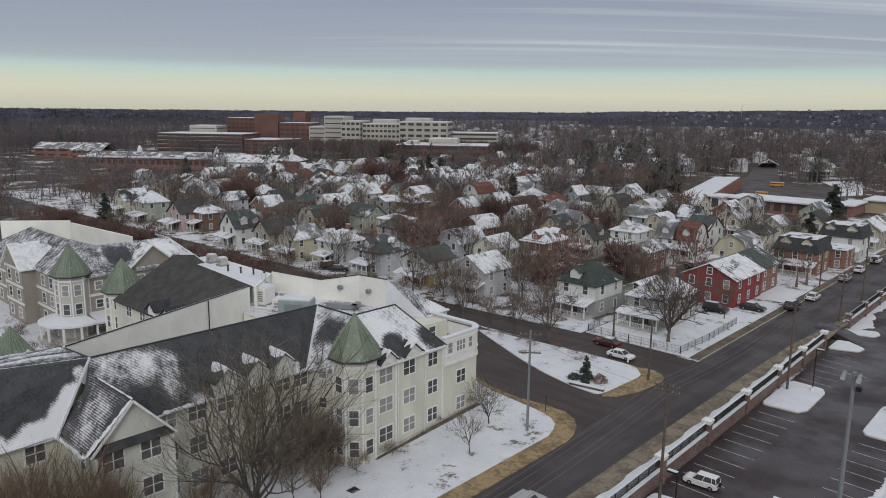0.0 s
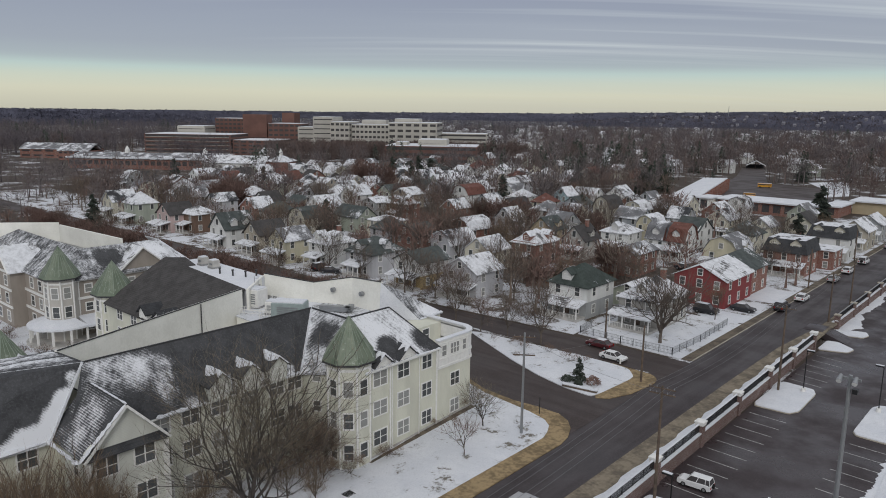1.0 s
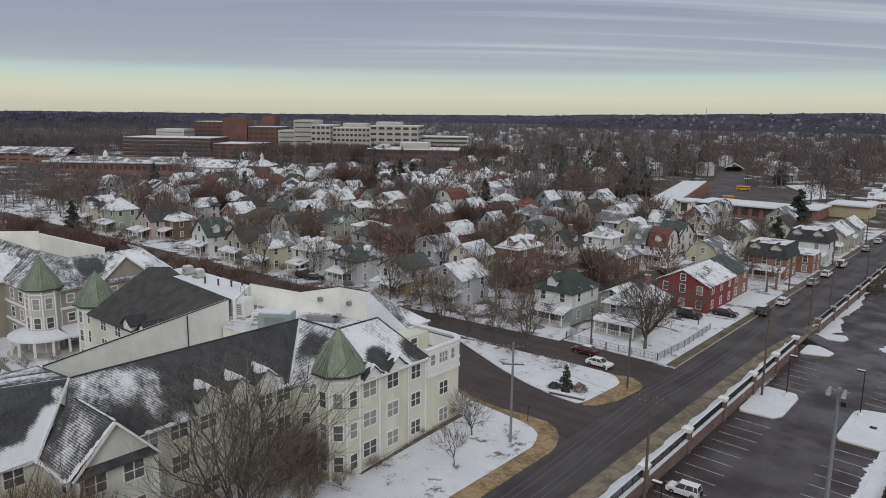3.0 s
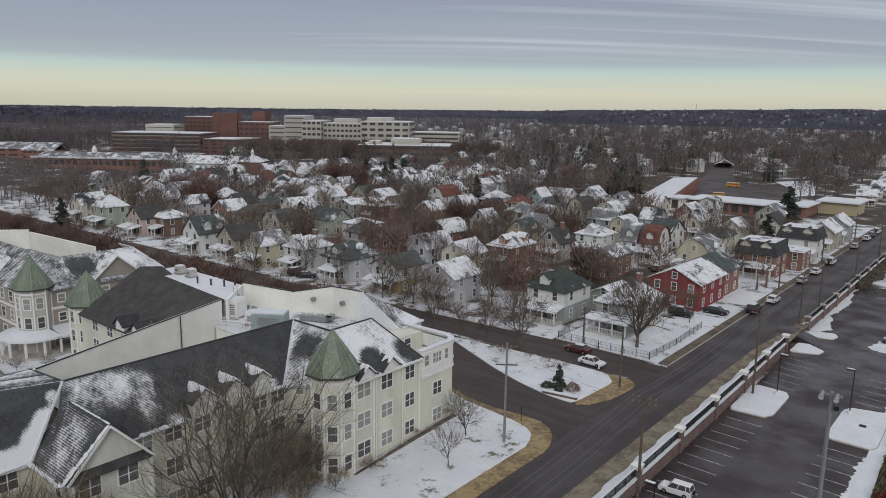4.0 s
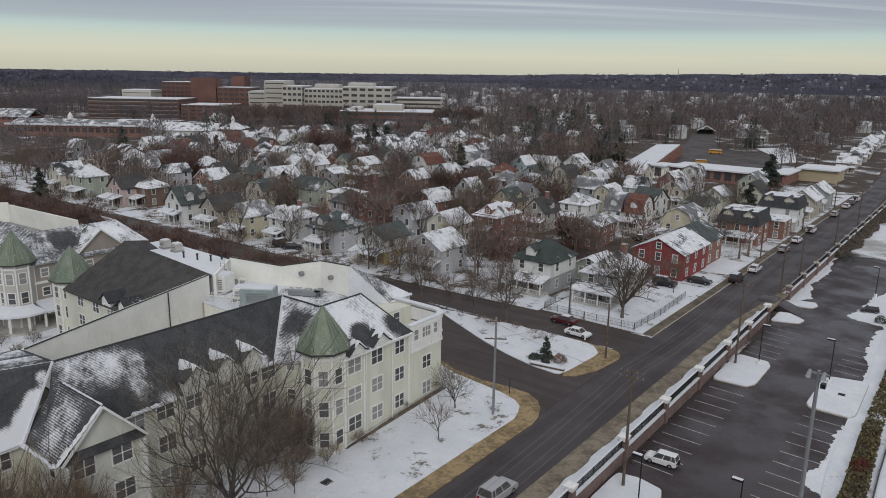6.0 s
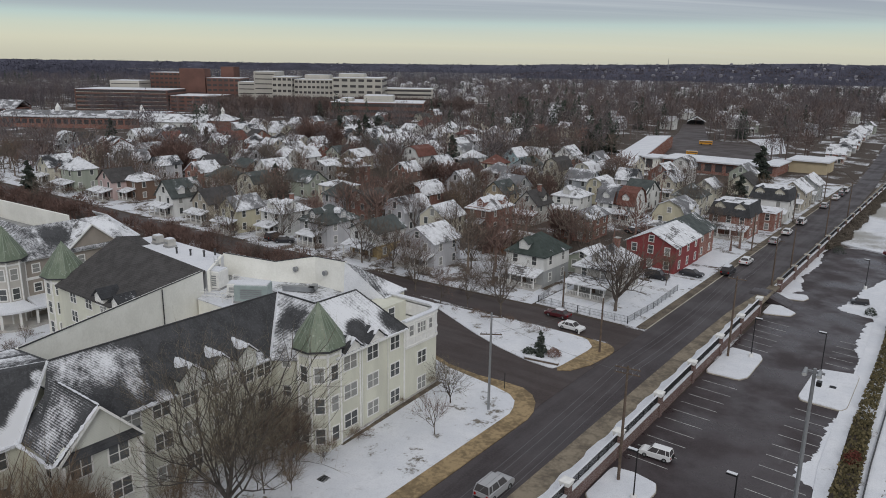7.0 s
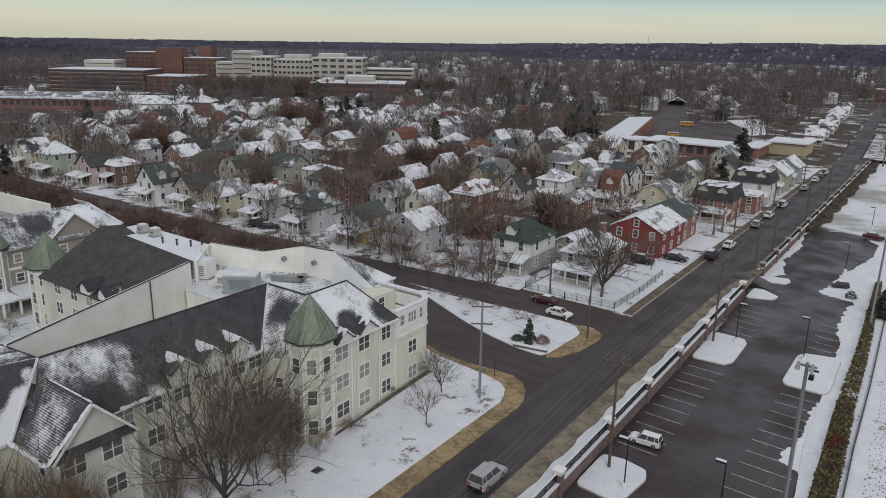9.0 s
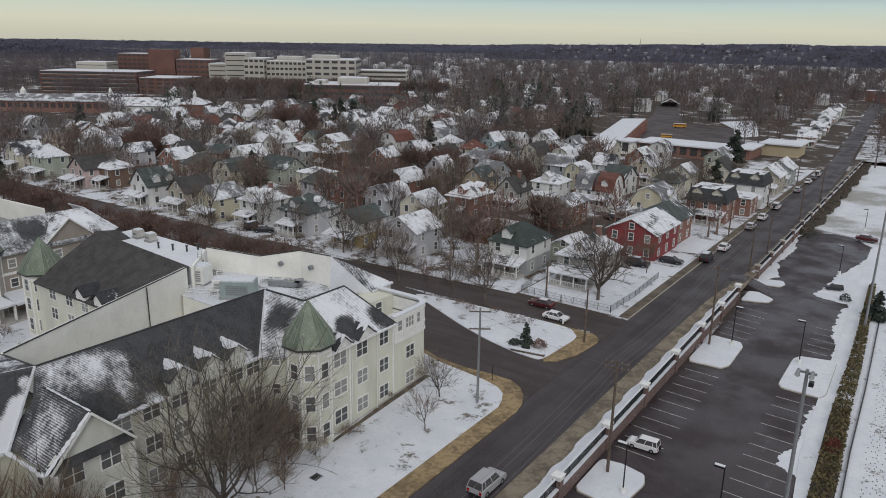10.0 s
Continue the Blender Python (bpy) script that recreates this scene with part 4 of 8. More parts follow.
def cream_building():
    o = thing("apartment_building", -56, 46, 0, label="large cream clapboard apartment building with green turrets and snowy roofs", category="building")
    o.matrix_world = Matrix.Identity(4)
    E = 9.2
    # walls
    part("wall", MB().prism([(-51.8, 50.0), (-51.8, 61.2), (-62, 61.2), (-62, 46.9), (-57.6, 46.9)], -2.0, E - 0.3), M["cream"], o)
    part("wall", MB().prism([(-58.4, 22.5), (-58.4, 46.59), (-66, 46.59), (-66, 22.5)], -2.0, 8.6), M["cream"], o)
    part("wall", MB().prism([(-54.30, 22.2), (-54.30, 28.9), (-58.41, 28.9), (-58.41, 22.2)], -2.0, 8.8), M["cream2"], o)
    part("wall", MB().prism([(-60.3, 4), (-60.3, 22.49), (-66, 22.49), (-66, 4)], -2.0, 8.6), M["cream"], o)
    part("foundation", MB().rings([[(-51.72, 50.0, -2.0), (-51.72, 68.2, -2.0), (-54, 68.3, -2.0), (-54, 50, -2.0)], [(-51.72, 50.0, -0.75), (-51.72, 68.2, 0.5), (-54, 68.3, 0.5), (-54, 50, -0.75)]]), M["concrete"], o)
    # lower block with the white roof terrace at its corner
    corner = [(-51.8, 61.21), (-51.8, 67.3), (-52.9, 68.6), (-61, 68.6), (-61, 61.21)]
    part("wall", MB().prism(corner, -1.5, 6.9), M["cream"], o)
    part("terrace_floor", MB().prism(corner, 6.9, 7.0), M["snow"], o)
    run = [(-51.7, 61.22), (-51.7, 66.7), (-51.95, 67.6), (-52.6, 68.3), (-53.6, 68.72), (-61, 68.72)]
    inn = [(-52.1, 61.22), (-52.1, 66.6), (-52.3, 67.35), (-52.85, 67.95), (-53.7, 68.32), (-61, 68.32)]
    out = [(-51.62, 61.22), (-51.62, 66.7), (-51.87, 67.65), (-52.55, 68.38), (-53.58, 68.80), (-61, 68.80)]
    back = inn[::-1]
    part("terrace_parapet", MB().prism(run + back, 6.55, 9.85), M["trim"], o, "white panelled terrace parapet with lattice openings")
    for z0, z1 in ((6.45, 6.75), (7.55, 7.70), (9.42, 9.55)):
        part("parapet_moulding", MB().prism(out + back, z0, z1), M["trim"], o)
    lid = [(-51.58, 61.22), (-51.58, 66.72), (-51.84, 67.68), (-52.53, 68.42), (-53.56, 68.84), (-61, 68.84)]
    wide = [(-52.25, 61.22), (-52.25, 66.5), (-52.45, 67.2), (-52.95, 67.75), (-53.75, 68.1), (-61, 68.1)]
    part("parapet_snow", MB().rings([[(x, y, 9.85) for x, y in lid + wide[::-1]], [(x, y, 10.0) for x, y in lid + wide[::-1]]]), M["snow"], o)
    for y in (61.4, 63.1, 65.3, 66.6):
        part("pilaster", MB().box(-51.69, y - 0.12, 6.76, -51.64, y + 0.12, 9.41), M["trim"], o)
    for y, w in ((62.3, 0.75), (64.2, 1.5), (65.95, 0.6)):
        f, g = window_meshes(w, 1.25, 3 if w > 1 else 1, 0.08, True)
        part("lattice", f, None, o, at=pose(-51.695, y, 8.55, 0, 0, 90))
        # grey sheet stands in for the shade inside each lattice opening
        part("lattice_backing", MB().box(-51.70, y - w / 2, 7.93, -51.688, y + w / 2, 9.17), M["lattice"], o)
    for x in (-55.0, -57.2, -59.4):
        part("pilaster", MB().box(x - 0.12, 68.71, 6.76, x + 0.12, 68.77, 9.41), M["trim"], o)
    part("wall", MB().prism([(-57.6, 61.3), (-57.6, 68.25), (-61, 68.25), (-61, 61.3)], 7.0, 9.6), M["cream"], o)
    for y in (62.8, 65.4):
        window(o, -57.58, y, 8.5, 90, 1.1, 1.5, 1)
    # string course and corner boards
    for y in (50.25, 53.4, 60.95):
        part("corner_board", MB().box(-51.79, y, -0.9, -51.68, y + 0.22, E - 0.33), M["trim"], o)
    for y in (22.2, 28.7):
        part("corner_board", MB().box(-54.32, y, 0.3, -53.53, y + 0.2, 8.34), M["trim"], o)
    for b in ((-51.79, 50.2, E - 0.32, -51.66, 61.2, E), (-58.42, 29.2, 8.25, -58.3, 46.5, 8.6), (-54.32, 22.1, 8.35, -54.20, 29.0, 8.8)):
        part("frieze_board", MB().box(*b), M["trim"], o)
    for y in (53.75, 58.0):
        part("downpipe", MB().tube((-51.62, y, -0.9), (-51.62, y, E - 0.2), 0.05, 0.05, 6), M["trim"], o)
    # windows, street front
    for z in (1.2, 4.6, 7.95):
        window(o, -51.79, 52.05, z, 90, 1.9, 1.6, 2, 0.14)
        window(o, -51.79, 55.6, z, 90, 1.7, 1.6, 2, 0.14)
        window(o, -51.79, 59.4, z, 90, 1.5, 1.55, 2, 0.14)
        if z < 7:
            window(o, -51.79, 64.4, z, 90, 1.5, 1.55, 2, 0.14)
        for y in (30.6, 33.6, 36.7, 40.1, 43.4, 45.7):
            window(o, -58.39, y, z - 0.4, 90, 1.7, 1.6, 2, 0.14)
        for y in (23.9, 27.1):
            window(o, -54.29, y, z - 0.5, 90, 1.7, 1.6, 2, 0.14)
        window(o, -56.0, 22.19, z - 0.5, 0, 0.9, 1.4, 1, 0.12)
        window(o, -56.7, 47.37, z + 0.2, 28, 0.8, 1.1, 1, 0.12)
        for y in (8, 12, 16, 20):
            window(o, -60.29, y, z - 0.5, 90, 1.5, 1.6, 2, 0.14)
    # roofs: street front, south hip, long wing
    T = 14.0
    r = MB()
    slope(r, [(-51.3, 49.6, E), (-51.3, 61.3, E), (-55.9, 57.3, T), (-55.9, 51.0, T)])
    part("roof", r, M["roof_street"], o, "dark shingle roof slope mostly under snow")
    r = MB()
    slope(r, [(-51.3, 49.6, E), (-55.9, 51.0, T), (-62.0, 51.0, T), (-57.9, 46.2, 8.5)])
    part("roof", r, M["roof_hip"], o, "dark shingle roof slope with patches of snow")
    r = MB()
    slope(r, [(-55.9, 57.3, T), (-51.3, 61.3, E), (-58.2, 61.3, E)])
    part("roof", r, M["roof2"], o)
    r = MB()
    slope(r, [(-57.9, 46.2, 8.5), (-62.0, 51.0, T), (-62.0, 25.6, T), (-57.9, 29.4, 8.5)])
    slope(r, [(-57.9, 29.4, 8.5), (-62.0, 25.6, T), (-57.9, 22.4, 8.5)])
    part("roof", r, M["roof_wing"], o, "long dark shingle roof slope with wind-blown snow")
    r = MB()
    slope(r, [(-53.70, 25.55, 12.4), (-61.2, 25.55, 12.4), (-61.0, 29.15, 8.7), (-53.70, 29.15, 8.7)])
    part("roof", r, M["roof1"], o)
    r = MB()
    slope(r, [(-53.70, 25.55, 12.4), (-61.2, 25.55, 12.4), (-61.0, 21.95, 8.7), (-53.70, 21.95, 8.7)])
    part("roof", r, M["roof_gable"], o, "small gable roof with snow caught in its shingle rows")
    r = MB()
    slope(r, [(-59.8, 21.7, 8.5), (-62.0, 25.6, T), (-64.4, 19.0, T), (-64.4, 6, T), (-59.8, 4, 8.5)])
    part("roof", r, M["roof_drift"], o, "dark shingle slope with a drift of snow along the eave")
    r = MB()
    slope(r, [(-62.0, 25.6, T), (-64.4, 19.0, T), (-70, 19.0, 13.5), (-68, 25.3, 13.7)])
    part("roof", r, M["roof_back"], o)
    # gable front with its pent roof
    part("gable", MB().rings([[(-54.25, 22.0, 8.8), (-54.25, 29.1, 8.8), (-54.25, 25.55, 12.25)], [(-54.55, 22.0, 8.8), (-54.55, 29.1, 8.8), (-54.55, 25.55, 12.25)]]), M["cream2"], o, "pale shingled gable")
    r = MB()
    slope(r, [(-53.62, 22.0, 8.6), (-53.62, 29.1, 8.6), (-54.26, 29.1, 9.1), (-54.26, 22.0, 9.1)], 0.1)
    part("pent_roof", r, M["roof0"], o)
    for y in (21.95, 29.15):
        part("bargeboard", bar(MB(), (-53.68, 25.55, 12.35), (-53.68, y, 8.5), 0.14), M["trim"], o)
    for b in ((-51.42, 49.8, E - 0.12, -51.22, 61.3, E + 0.03), (-57.98, 29.4, 8.36, -57.8, 46.2, 8.5)):
        part("gutter", MB().box(*b), M["trim"], o)
    for a, b in (((-55.9, 51, T), (-55.9, 57.3, T)), ((-55.9, 51, T), (-62, 51, T)), ((-62, 51, T), (-62, 25.6, T)), ((-62, 25.6, T), (-68, 25.3, 13.7)), ((-55.9, 57.3, T), (-51.3, 61.3, E)),
                 ((-53.70, 25.55, 12.4), (-61.2, 25.55, 12.4))):
        part("ridge_cap", bar(MB(), a, b, 0.10), M["dark_trim"], o)
    for a, b in (((-57.9, 46.2, 8.56), (-62, 51, T + 0.04)), ((-59.8, 21.7, 8.56), (-62, 25.6, T + 0.02))):
        vl = MB()
        bar(vl, a, b, 0.13)
        part("valley_snow", vl, M["snow"], o)
    for i, y in enumerate((36.5, 39.9, 43.1)):
        dormer_snow(dormer(o, -57.7, y, 8.45, 90, 2.3, 1.75, 3.4, "roof0", "cream2"), 2.3, 1.75, (2.4, 2.8, 3.0)[i], i + 3)
    for i, (y, w) in enumerate(((55.85, 2.5), (52.1, 2.3))):
        dormer_snow(dormer(o, -51.42, y, 9.15, 90, w, 0.55, 2.2, "roof0", "trim"), w, 0.55, 0.75, i + 13)
    for i, (a, b, r) in enumerate((((-57.85, 30.0, 8.55), (-57.85, 35.0, 8.6), 0.20), ((-57.85, 44.0, 8.6), (-57.85, 46.3, 8.6), 0.16), ((-53.80, 21.5, 8.66), (-60.8, 21.5, 8.66), 0.13), ((-53.70, 25.5, 12.5), (-53.70, 21.5, 8.7), 0.15),
                                   ((-59.85, 5, 8.6), (-59.85, 21.4, 8.6), 0.2), ((-51.3, 57.4, 9.28), (-51.3, 61.2, 9.28), 0.09), ((-53.70, 25.6, 12.5), (-60.5, 25.6, 12.5), 0.07), ((-60.0, 66.9, 9.7), (-60.5, 71.8, 9.7), 0.16))):
        snow_line(o, a, b, r, i, 22)
    turret(o, -53.6, 49.3, -1.6, 10.6, 15.1, 2.38, M["cream"], (0.75, 4.25, 7.75), (4, 5, 6, 7), 22.5)
    # roof well behind the ridges
    part("flat_roof", MB().prism([(-56, 51.2), (-56, 57.2), (-61, 61), (-64.6, 64.3), (-70.3, 64.4), (-75.3, 61.8), (-83.6, 59.5), (-82, 53), (-77.9, 52.2), (-77.1, 50.6), (-62.1, 50.6)], 9.98, 10.1), M["well_snow"], o, "flat roof well under trodden snow with wet patches")
    part("wall", MB().prism([(-56, 51.25), (-56, 57.2), (-61, 61), (-64.6, 64.25), (-70.3, 64.35), (-75.3, 61.75), (-83.5, 59.4), (-82, 53.1), (-77.9, 52.3), (-77.0, 50.65), (-62.15, 50.65)], 0, 9.975), M["stucco"], o)
    for x, y in ((-81.6, 57.2), (-79.5, 54.85)):
        window(o, x - 0.02, y - 0.03, 12.0, 48.5, 0.6, 0.7, 1, 0.05, False)
    part("flat_roof", MB().prism([(-77.0, 50.5), (-67.2, 25.4), (-62.1, 25.7), (-62.1, 50.5)], 0, 5.0), M["membrane"], o)
    # pale wall of the angled wing
    def parapet(pts, z0, z1, th=0.35, cap=True):
        for (a, b) in zip(pts, pts[1:]):
            d = Vector((b[0] - a[0], b[1] - a[1], 0)).normalized()
            nrm = Vector((-d.y, d.x, 0)) * th
            za, zb = (a[2] if len(a) > 2 else z1), (b[2] if len(b) > 2 else z1)
            low = [(a[0], a[1], z0), (b[0], b[1], z0), (b[0] + nrm.x, b[1] + nrm.y, z0), (a[0] + nrm.x, a[1] + nrm.y, z0)]
            hi = [(a[0], a[1], za), (b[0], b[1], zb), (b[0] + nrm.x, b[1] + nrm.y, zb), (a[0] + nrm.x, a[1] + nrm.y, za)]
            part("parapet_wall", MB().rings([low, hi]), M["stucco"], o, "pale stucco wall facing the roof well")
            c = MB()
            bar(c, (a[0], a[1], za + 0.04), (b[0], b[1], zb + 0.04), 0.08)
            part("coping", c, M["dark_trim"] if cap else M["trim"], o)
    parapet([(-67.0, 25.4, 13.9), (-77.9, 52.2, 13.2)], 4.0, 13.2)
    parapet([(-78.2, 53.4), (-83.6, 59.5)], 8.6, 12.9, 0.35, False)
    parapet([(-83.6, 59.5), (-75.3, 61.8, 12.9), (-70.3, 64.4, 14.0), (-64.6, 64.3, 14.3)], 8.6, 13.2)
    part("downpipe", MB().tube((-74.6, 44.4, 8), (-74.6, 44.4, 13.3), 0.07, 0.07, 6), M["dark_trim"], o)
    # north end roof
    r = MB()
    slope(r, [(-64.6, 64.3, 14.3), (-60.0, 66.9, 9.6), (-60.5, 71.9, 9.6)])
    part("roof", r, M["roof_north"], o)
    r = MB()
    slope(r, [(-64.6, 64.3, 14.3), (-60.0, 66.9, 9.6), (-64.6, 64.0, 9.6)])
    part("roof", r, M["snow"], o)
    r = MB()
    slope(r, [(-64.6, 64.3, 14.3), (-60.5, 71.9, 9.6), (-74.0, 71.9, 9.6), (-70.4, 64.8, 13.9)])
    part("roof", r, M["roof2"], o)
    part("wall", MB().prism([(-60.6, 66.9), (-60.6, 71.5), (-74, 71.5), (-74, 64.9), (-64.4, 64.9)], 0, 9.4), M["cream"], o)
    # angled wing: dark slope with dormers, snowy flat roof, turret
    part("wall", MB().prism([(-76.8, 46), (-80, 44.9), (-103, 44.9), (-103, 60), (-84.2, 60), (-79.2, 52.2)], 0, 8.6), M["cream"], o)
    r = MB()
    slope(r, [(-75.4, 44.2, 8.5), (-101.2, 44.2, 8.5), (-100.0, 53.2, 14.1), (-78.8, 53.2, 12.9)])
    slope(r, [(-101.2, 44.2, 8.5), (-102.5, 60, 8.5), (-100.0, 56.6, 13.6), (-100.0, 53.2, 14.1)])
    slope(r, [(-100.0, 53.2, 14.1), (-100.0, 56.6, 13.6), (-96.5, 56.6, 12.7), (-96.5, 53.3, 12.7)])
    part("roof", r, M["roof_plain"], o, "plain dark grey shingle slope")
    part("flat_roof", MB().prism([(-101.4, 53.3), (-78.5, 53.3), (-83.6, 59.6), (-101.4, 60)], 8.6, 12.8), M["snow"], o, "flat roof under smooth snow")
    for x in (-85.2, -89.4):
        dormer(o, x, 44.3, 8.1, 0, 2.1, 1.3, 2.6, "roof1", "trim")
    for x in (-89.6, -93.4, -97.6):
        for z in (4.6, 7.4):
            window(o, x, 44.88, z, 0, 1.5, 1.5, 2, 0.14)
    turret(o, -103.5, 46.8, 0, 9.3, 14.0, 2.6, M["cream"], (1.8, 4.8, 7.6), (4, 5, 6, 7), 22.5)
    # green turret further along
    turret(o, -74.2, 23.0, 0, 10.3, 14.9, 2.6, M["cream"], (1.8, 4.8, 7.6), (4, 5, 6, 7), 22.5)
    part("wall", MB().prism([(-68, 18), (-68, 27), (-86, 27), (-86, 18)], 0, 8.6), M["cream"], o)
    r = MB()
    slope(r, [(-66, 17.4, 8.6), (-88, 17.4, 8.6), (-88, 24.0, 12.6), (-66, 24.0, 12.6)])
    slope(r, [(-66, 28.0, 8.6), (-88, 28.0, 8.6), (-88, 24.0, 12.6), (-66, 24.0, 12.6)])
    part("roof", r, M["roof2"], o)
    return o


cream_building()


# ---------- trees ----------
def grow(seed, h, spread=0.55, limbs=5, levels=4, twigs=7, twig_w=0.03, r0=0.22, upright=0.5, low=0.22):
    """Bare tree: a tapered trunk and limbs in one mesh, fine twigs in another."""
    rnd = random.Random(seed)
    wood, fine = MB(), MB()

    def sprig(p, d, ln):
        side = d.orthogonal().normalized()
        side.rotate(Matrix.Rotation(rnd.uniform(0, 6.28), 3, d).to_quaternion())
        q = p + d * ln + Vector((rnd.uniform(-1, 1), rnd.uniform(-1, 1), rnd.uniform(-0.2, 0.8))) * ln * 0.18
        fine.face([p - side * twig_w, p + side * twig_w, q])

    def branch(p, d, ln, r, lev):
        bend = Vector((rnd.uniform(-1, 1), rnd.uniform(-1, 1), rnd.uniform(0, 1.0))) * 0.22
        mid = p + d * ln * 0.5
        d2 = (d + bend).normalized()
        end = mid + d2 * ln * 0.5
        n = 6 if lev == 0 else (5 if lev == 1 else 3)
        wood.tube(p, mid, r, r * 0.8, n)
        wood.tube(mid, end, r * 0.8, r * 0.5, n)
        if lev >= levels - 1:
            for _ in range(twigs if lev >= levels else twigs // 2):
                k = rnd.uniform(0.05, 1)
                b = p.lerp(mid, k * 2) if k < 0.5 else mid.lerp(end, k * 2 - 1)
                t = (d2 + Vector((rnd.gauss(0, 0.55), rnd.gauss(0, 0.55), rnd.gauss(0.15, 0.45)))).normalized()
                sprig(b, t, ln * rnd.uniform(0.4, 0.9))
        if lev >= levels:
            return
        kids = limbs if lev == 0 else 3
        for i in range(kids):
            k = 1.0 if i == 0 else rnd.uniform(0.45 if lev else 0.6, 0.98)
            b = p.lerp(mid, k * 2) if k < 0.5 else mid.lerp(end, k * 2 - 1)
            out = d2.orthogonal().normalized()
            out.rotate(Matrix.Rotation(6.28 * (i + rnd.random()) / kids, 3, d2).to_quaternion())
            a = spread * rnd.uniform(0.7, 1.35) * (0.45 if i == 0 else 1)
            nd = (d2 * math.cos(a) + out * math.sin(a) + Vector((0, 0, upright * 0.22))).normalized()
            branch(b, nd, ln * rnd.uniform(0.78, 1.05) * (1.25 if lev == 0 else 1), r * (0.72 if i == 0 else rnd.uniform(0.42, 0.62)), lev + 1)

    branch(Vector((0, 0, -0.1)), Vector((rnd.uniform(-0.05, 0.05), rnd.uniform(-0.05, 0.05), 1)).normalized(), h * 0.24, r0, 0)
    top = max(v[2] for v in wood.v)
    k = h / max(top, 0.1) * 0.97
    for mb in (wood, fine):
        mb.v = [(x * k, y * k, z * k) for x, y, z in mb.v]
    return wood, fine


def fir(seed, h, r, leaves=1350, lean=0.0):
    """Conifer: a trunk, uneven boughs and many small drooping sprays on them."""
    rnd = random.Random(seed)
    wood, fine = MB(), MB()
    wood.tube((0, 0, -0.1), (0, 0, h * 0.96), 0.02 * h, 0.02, 6)
    boughs = []
    for i in range(64):
        t = ((i + rnd.random()) / 64) ** 0.8
        z = h * (0.10 + 0.87 * (1 - t))
        boughs.append((z, rnd.uniform(0, 6.283), r * (0.10 + 0.9 * t) * rnd.uniform(0.55, 1.15), rnd.uniform(0.0, 0.35)))
    for z, a, ln, droop in boughs:
        n = int(leaves * ln / (r * 64) * 1.5) + 6
        for _ in range(n):
            k = rnd.random() ** 0.6
            aa = a + rnd.gauss(0, 0.30)
            x, y = math.cos(aa) * ln * k, math.sin(aa) * ln * k
            p = Vector((x, y, z - droop * ln * k + rnd.gauss(0, 0.05) * ln))
            s = r * rnd.uniform(0.09, 0.24)
            d = Vector((math.cos(aa) + rnd.gauss(0, 0.5), math.sin(aa) + rnd.gauss(0, 0.5), rnd.uniform(-0.9, 0.25))).normalized() * s
            o = d.orthogonal().normalized() * s * 0.5
            o.rotate(Matrix.Rotation(rnd.uniform(0, 6.28), 3, d.normalized()).to_quaternion())
            fine.face([p - d, p - o, p + d * 1.2, p + o])
    return wood, fine


def clump(seed, rx, ry, rz, leaves=500, size=0.14):
    """A leafy bush of many small leaves about a ragged mound."""
    rnd = random.Random(seed)
    fine = MB()
    for i in range(leaves):
        u, a = rnd.uniform(0.0, 1), rnd.uniform(0, 6.283)
        k = rnd.uniform(0.6, 1.05)
        p = Vector((rx * k * math.sqrt(1 - u * u) * math.cos(a), ry * k * math.sqrt(1 - u * u) * math.sin(a), rz * k * u + 0.03))
        d1 = Vector((rnd.gauss(0, 1), rnd.gauss(0, 1), rnd.gauss(0, 1))).normalized() * size
        d2 = d1.orthogonal().normalized() * size * 0.6
        fine.face([p - d1, p - d2, p + d1, p + d2])
    return fine


def tree_kit(name, mats, wood, fine, crown="crown"):
    return (wood.mesh("trunk", mats[0]), fine.mesh(crown, mats[1]))


BARE = [tree_kit("t", (M["bark"], M[tw]), *grow(s, h, sp, lb, lv, tg, tww, r, up)) for s, h, sp, lb, lv, tg, tww, r, up, tw in (
    (1, 12, 0.62, 6, 4, 6, 0.017, 0.24, 0.55, "twig"), (2, 11, 0.50, 5, 4, 6, 0.017, 0.20, 0.7, "twig"), (3, 13, 0.55, 6, 4, 6, 0.017, 0.26, 0.6, "twig_red"),
    (4, 9, 0.66, 5, 4, 7, 0.017, 0.16, 0.4, "twig_red"), (5, 10, 0.45, 5, 4, 7, 0.017, 0.18, 0.9, "twig_tan"))]
FIRS = [tree_kit("f", (M["bark"], M["needle"]), *fir(11, 11, 3.4)), tree_kit("f", (M["bark"], M["needle"]), *fir(12, 14, 4.2, 1700)), tree_kit("f", (M["bark"], M["needle"]), *fir(13, 9, 3.4))]
BIG = tree_kit("b", (M["bark_dark"], M["twig_dark"]), *grow(21, 16.5, 0.56, 8, 5, 9, 0.010, 0.36, 0.62))
THICKET = tree_kit("b", (M["bark_dark"], M["twig_rust"]), *grow(27, 5.5, 0.75, 11, 3, 11, 0.013, 0.07, 0.7))
BIG2 = tree_kit("b", (M["bark"], M["twig_tan"]), *grow(25, 10, 0.5, 7, 4, 12, 0.013, 0.17, 0.8))
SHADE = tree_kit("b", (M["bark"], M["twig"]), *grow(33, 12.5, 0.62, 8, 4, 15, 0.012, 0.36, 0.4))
SAPLING = tree_kit("s", (M["bark"], M["twig_red"]), *grow(41, 5.4, 0.55, 5, 3, 9, 0.014, 0.075, 0.8))
SPREADING = tree_kit("s", (M["bark_dark"], M["twig_dark"]), *grow(43, 5.8, 0.66, 7, 4, 7, 0.010, 0.11, 0.5))


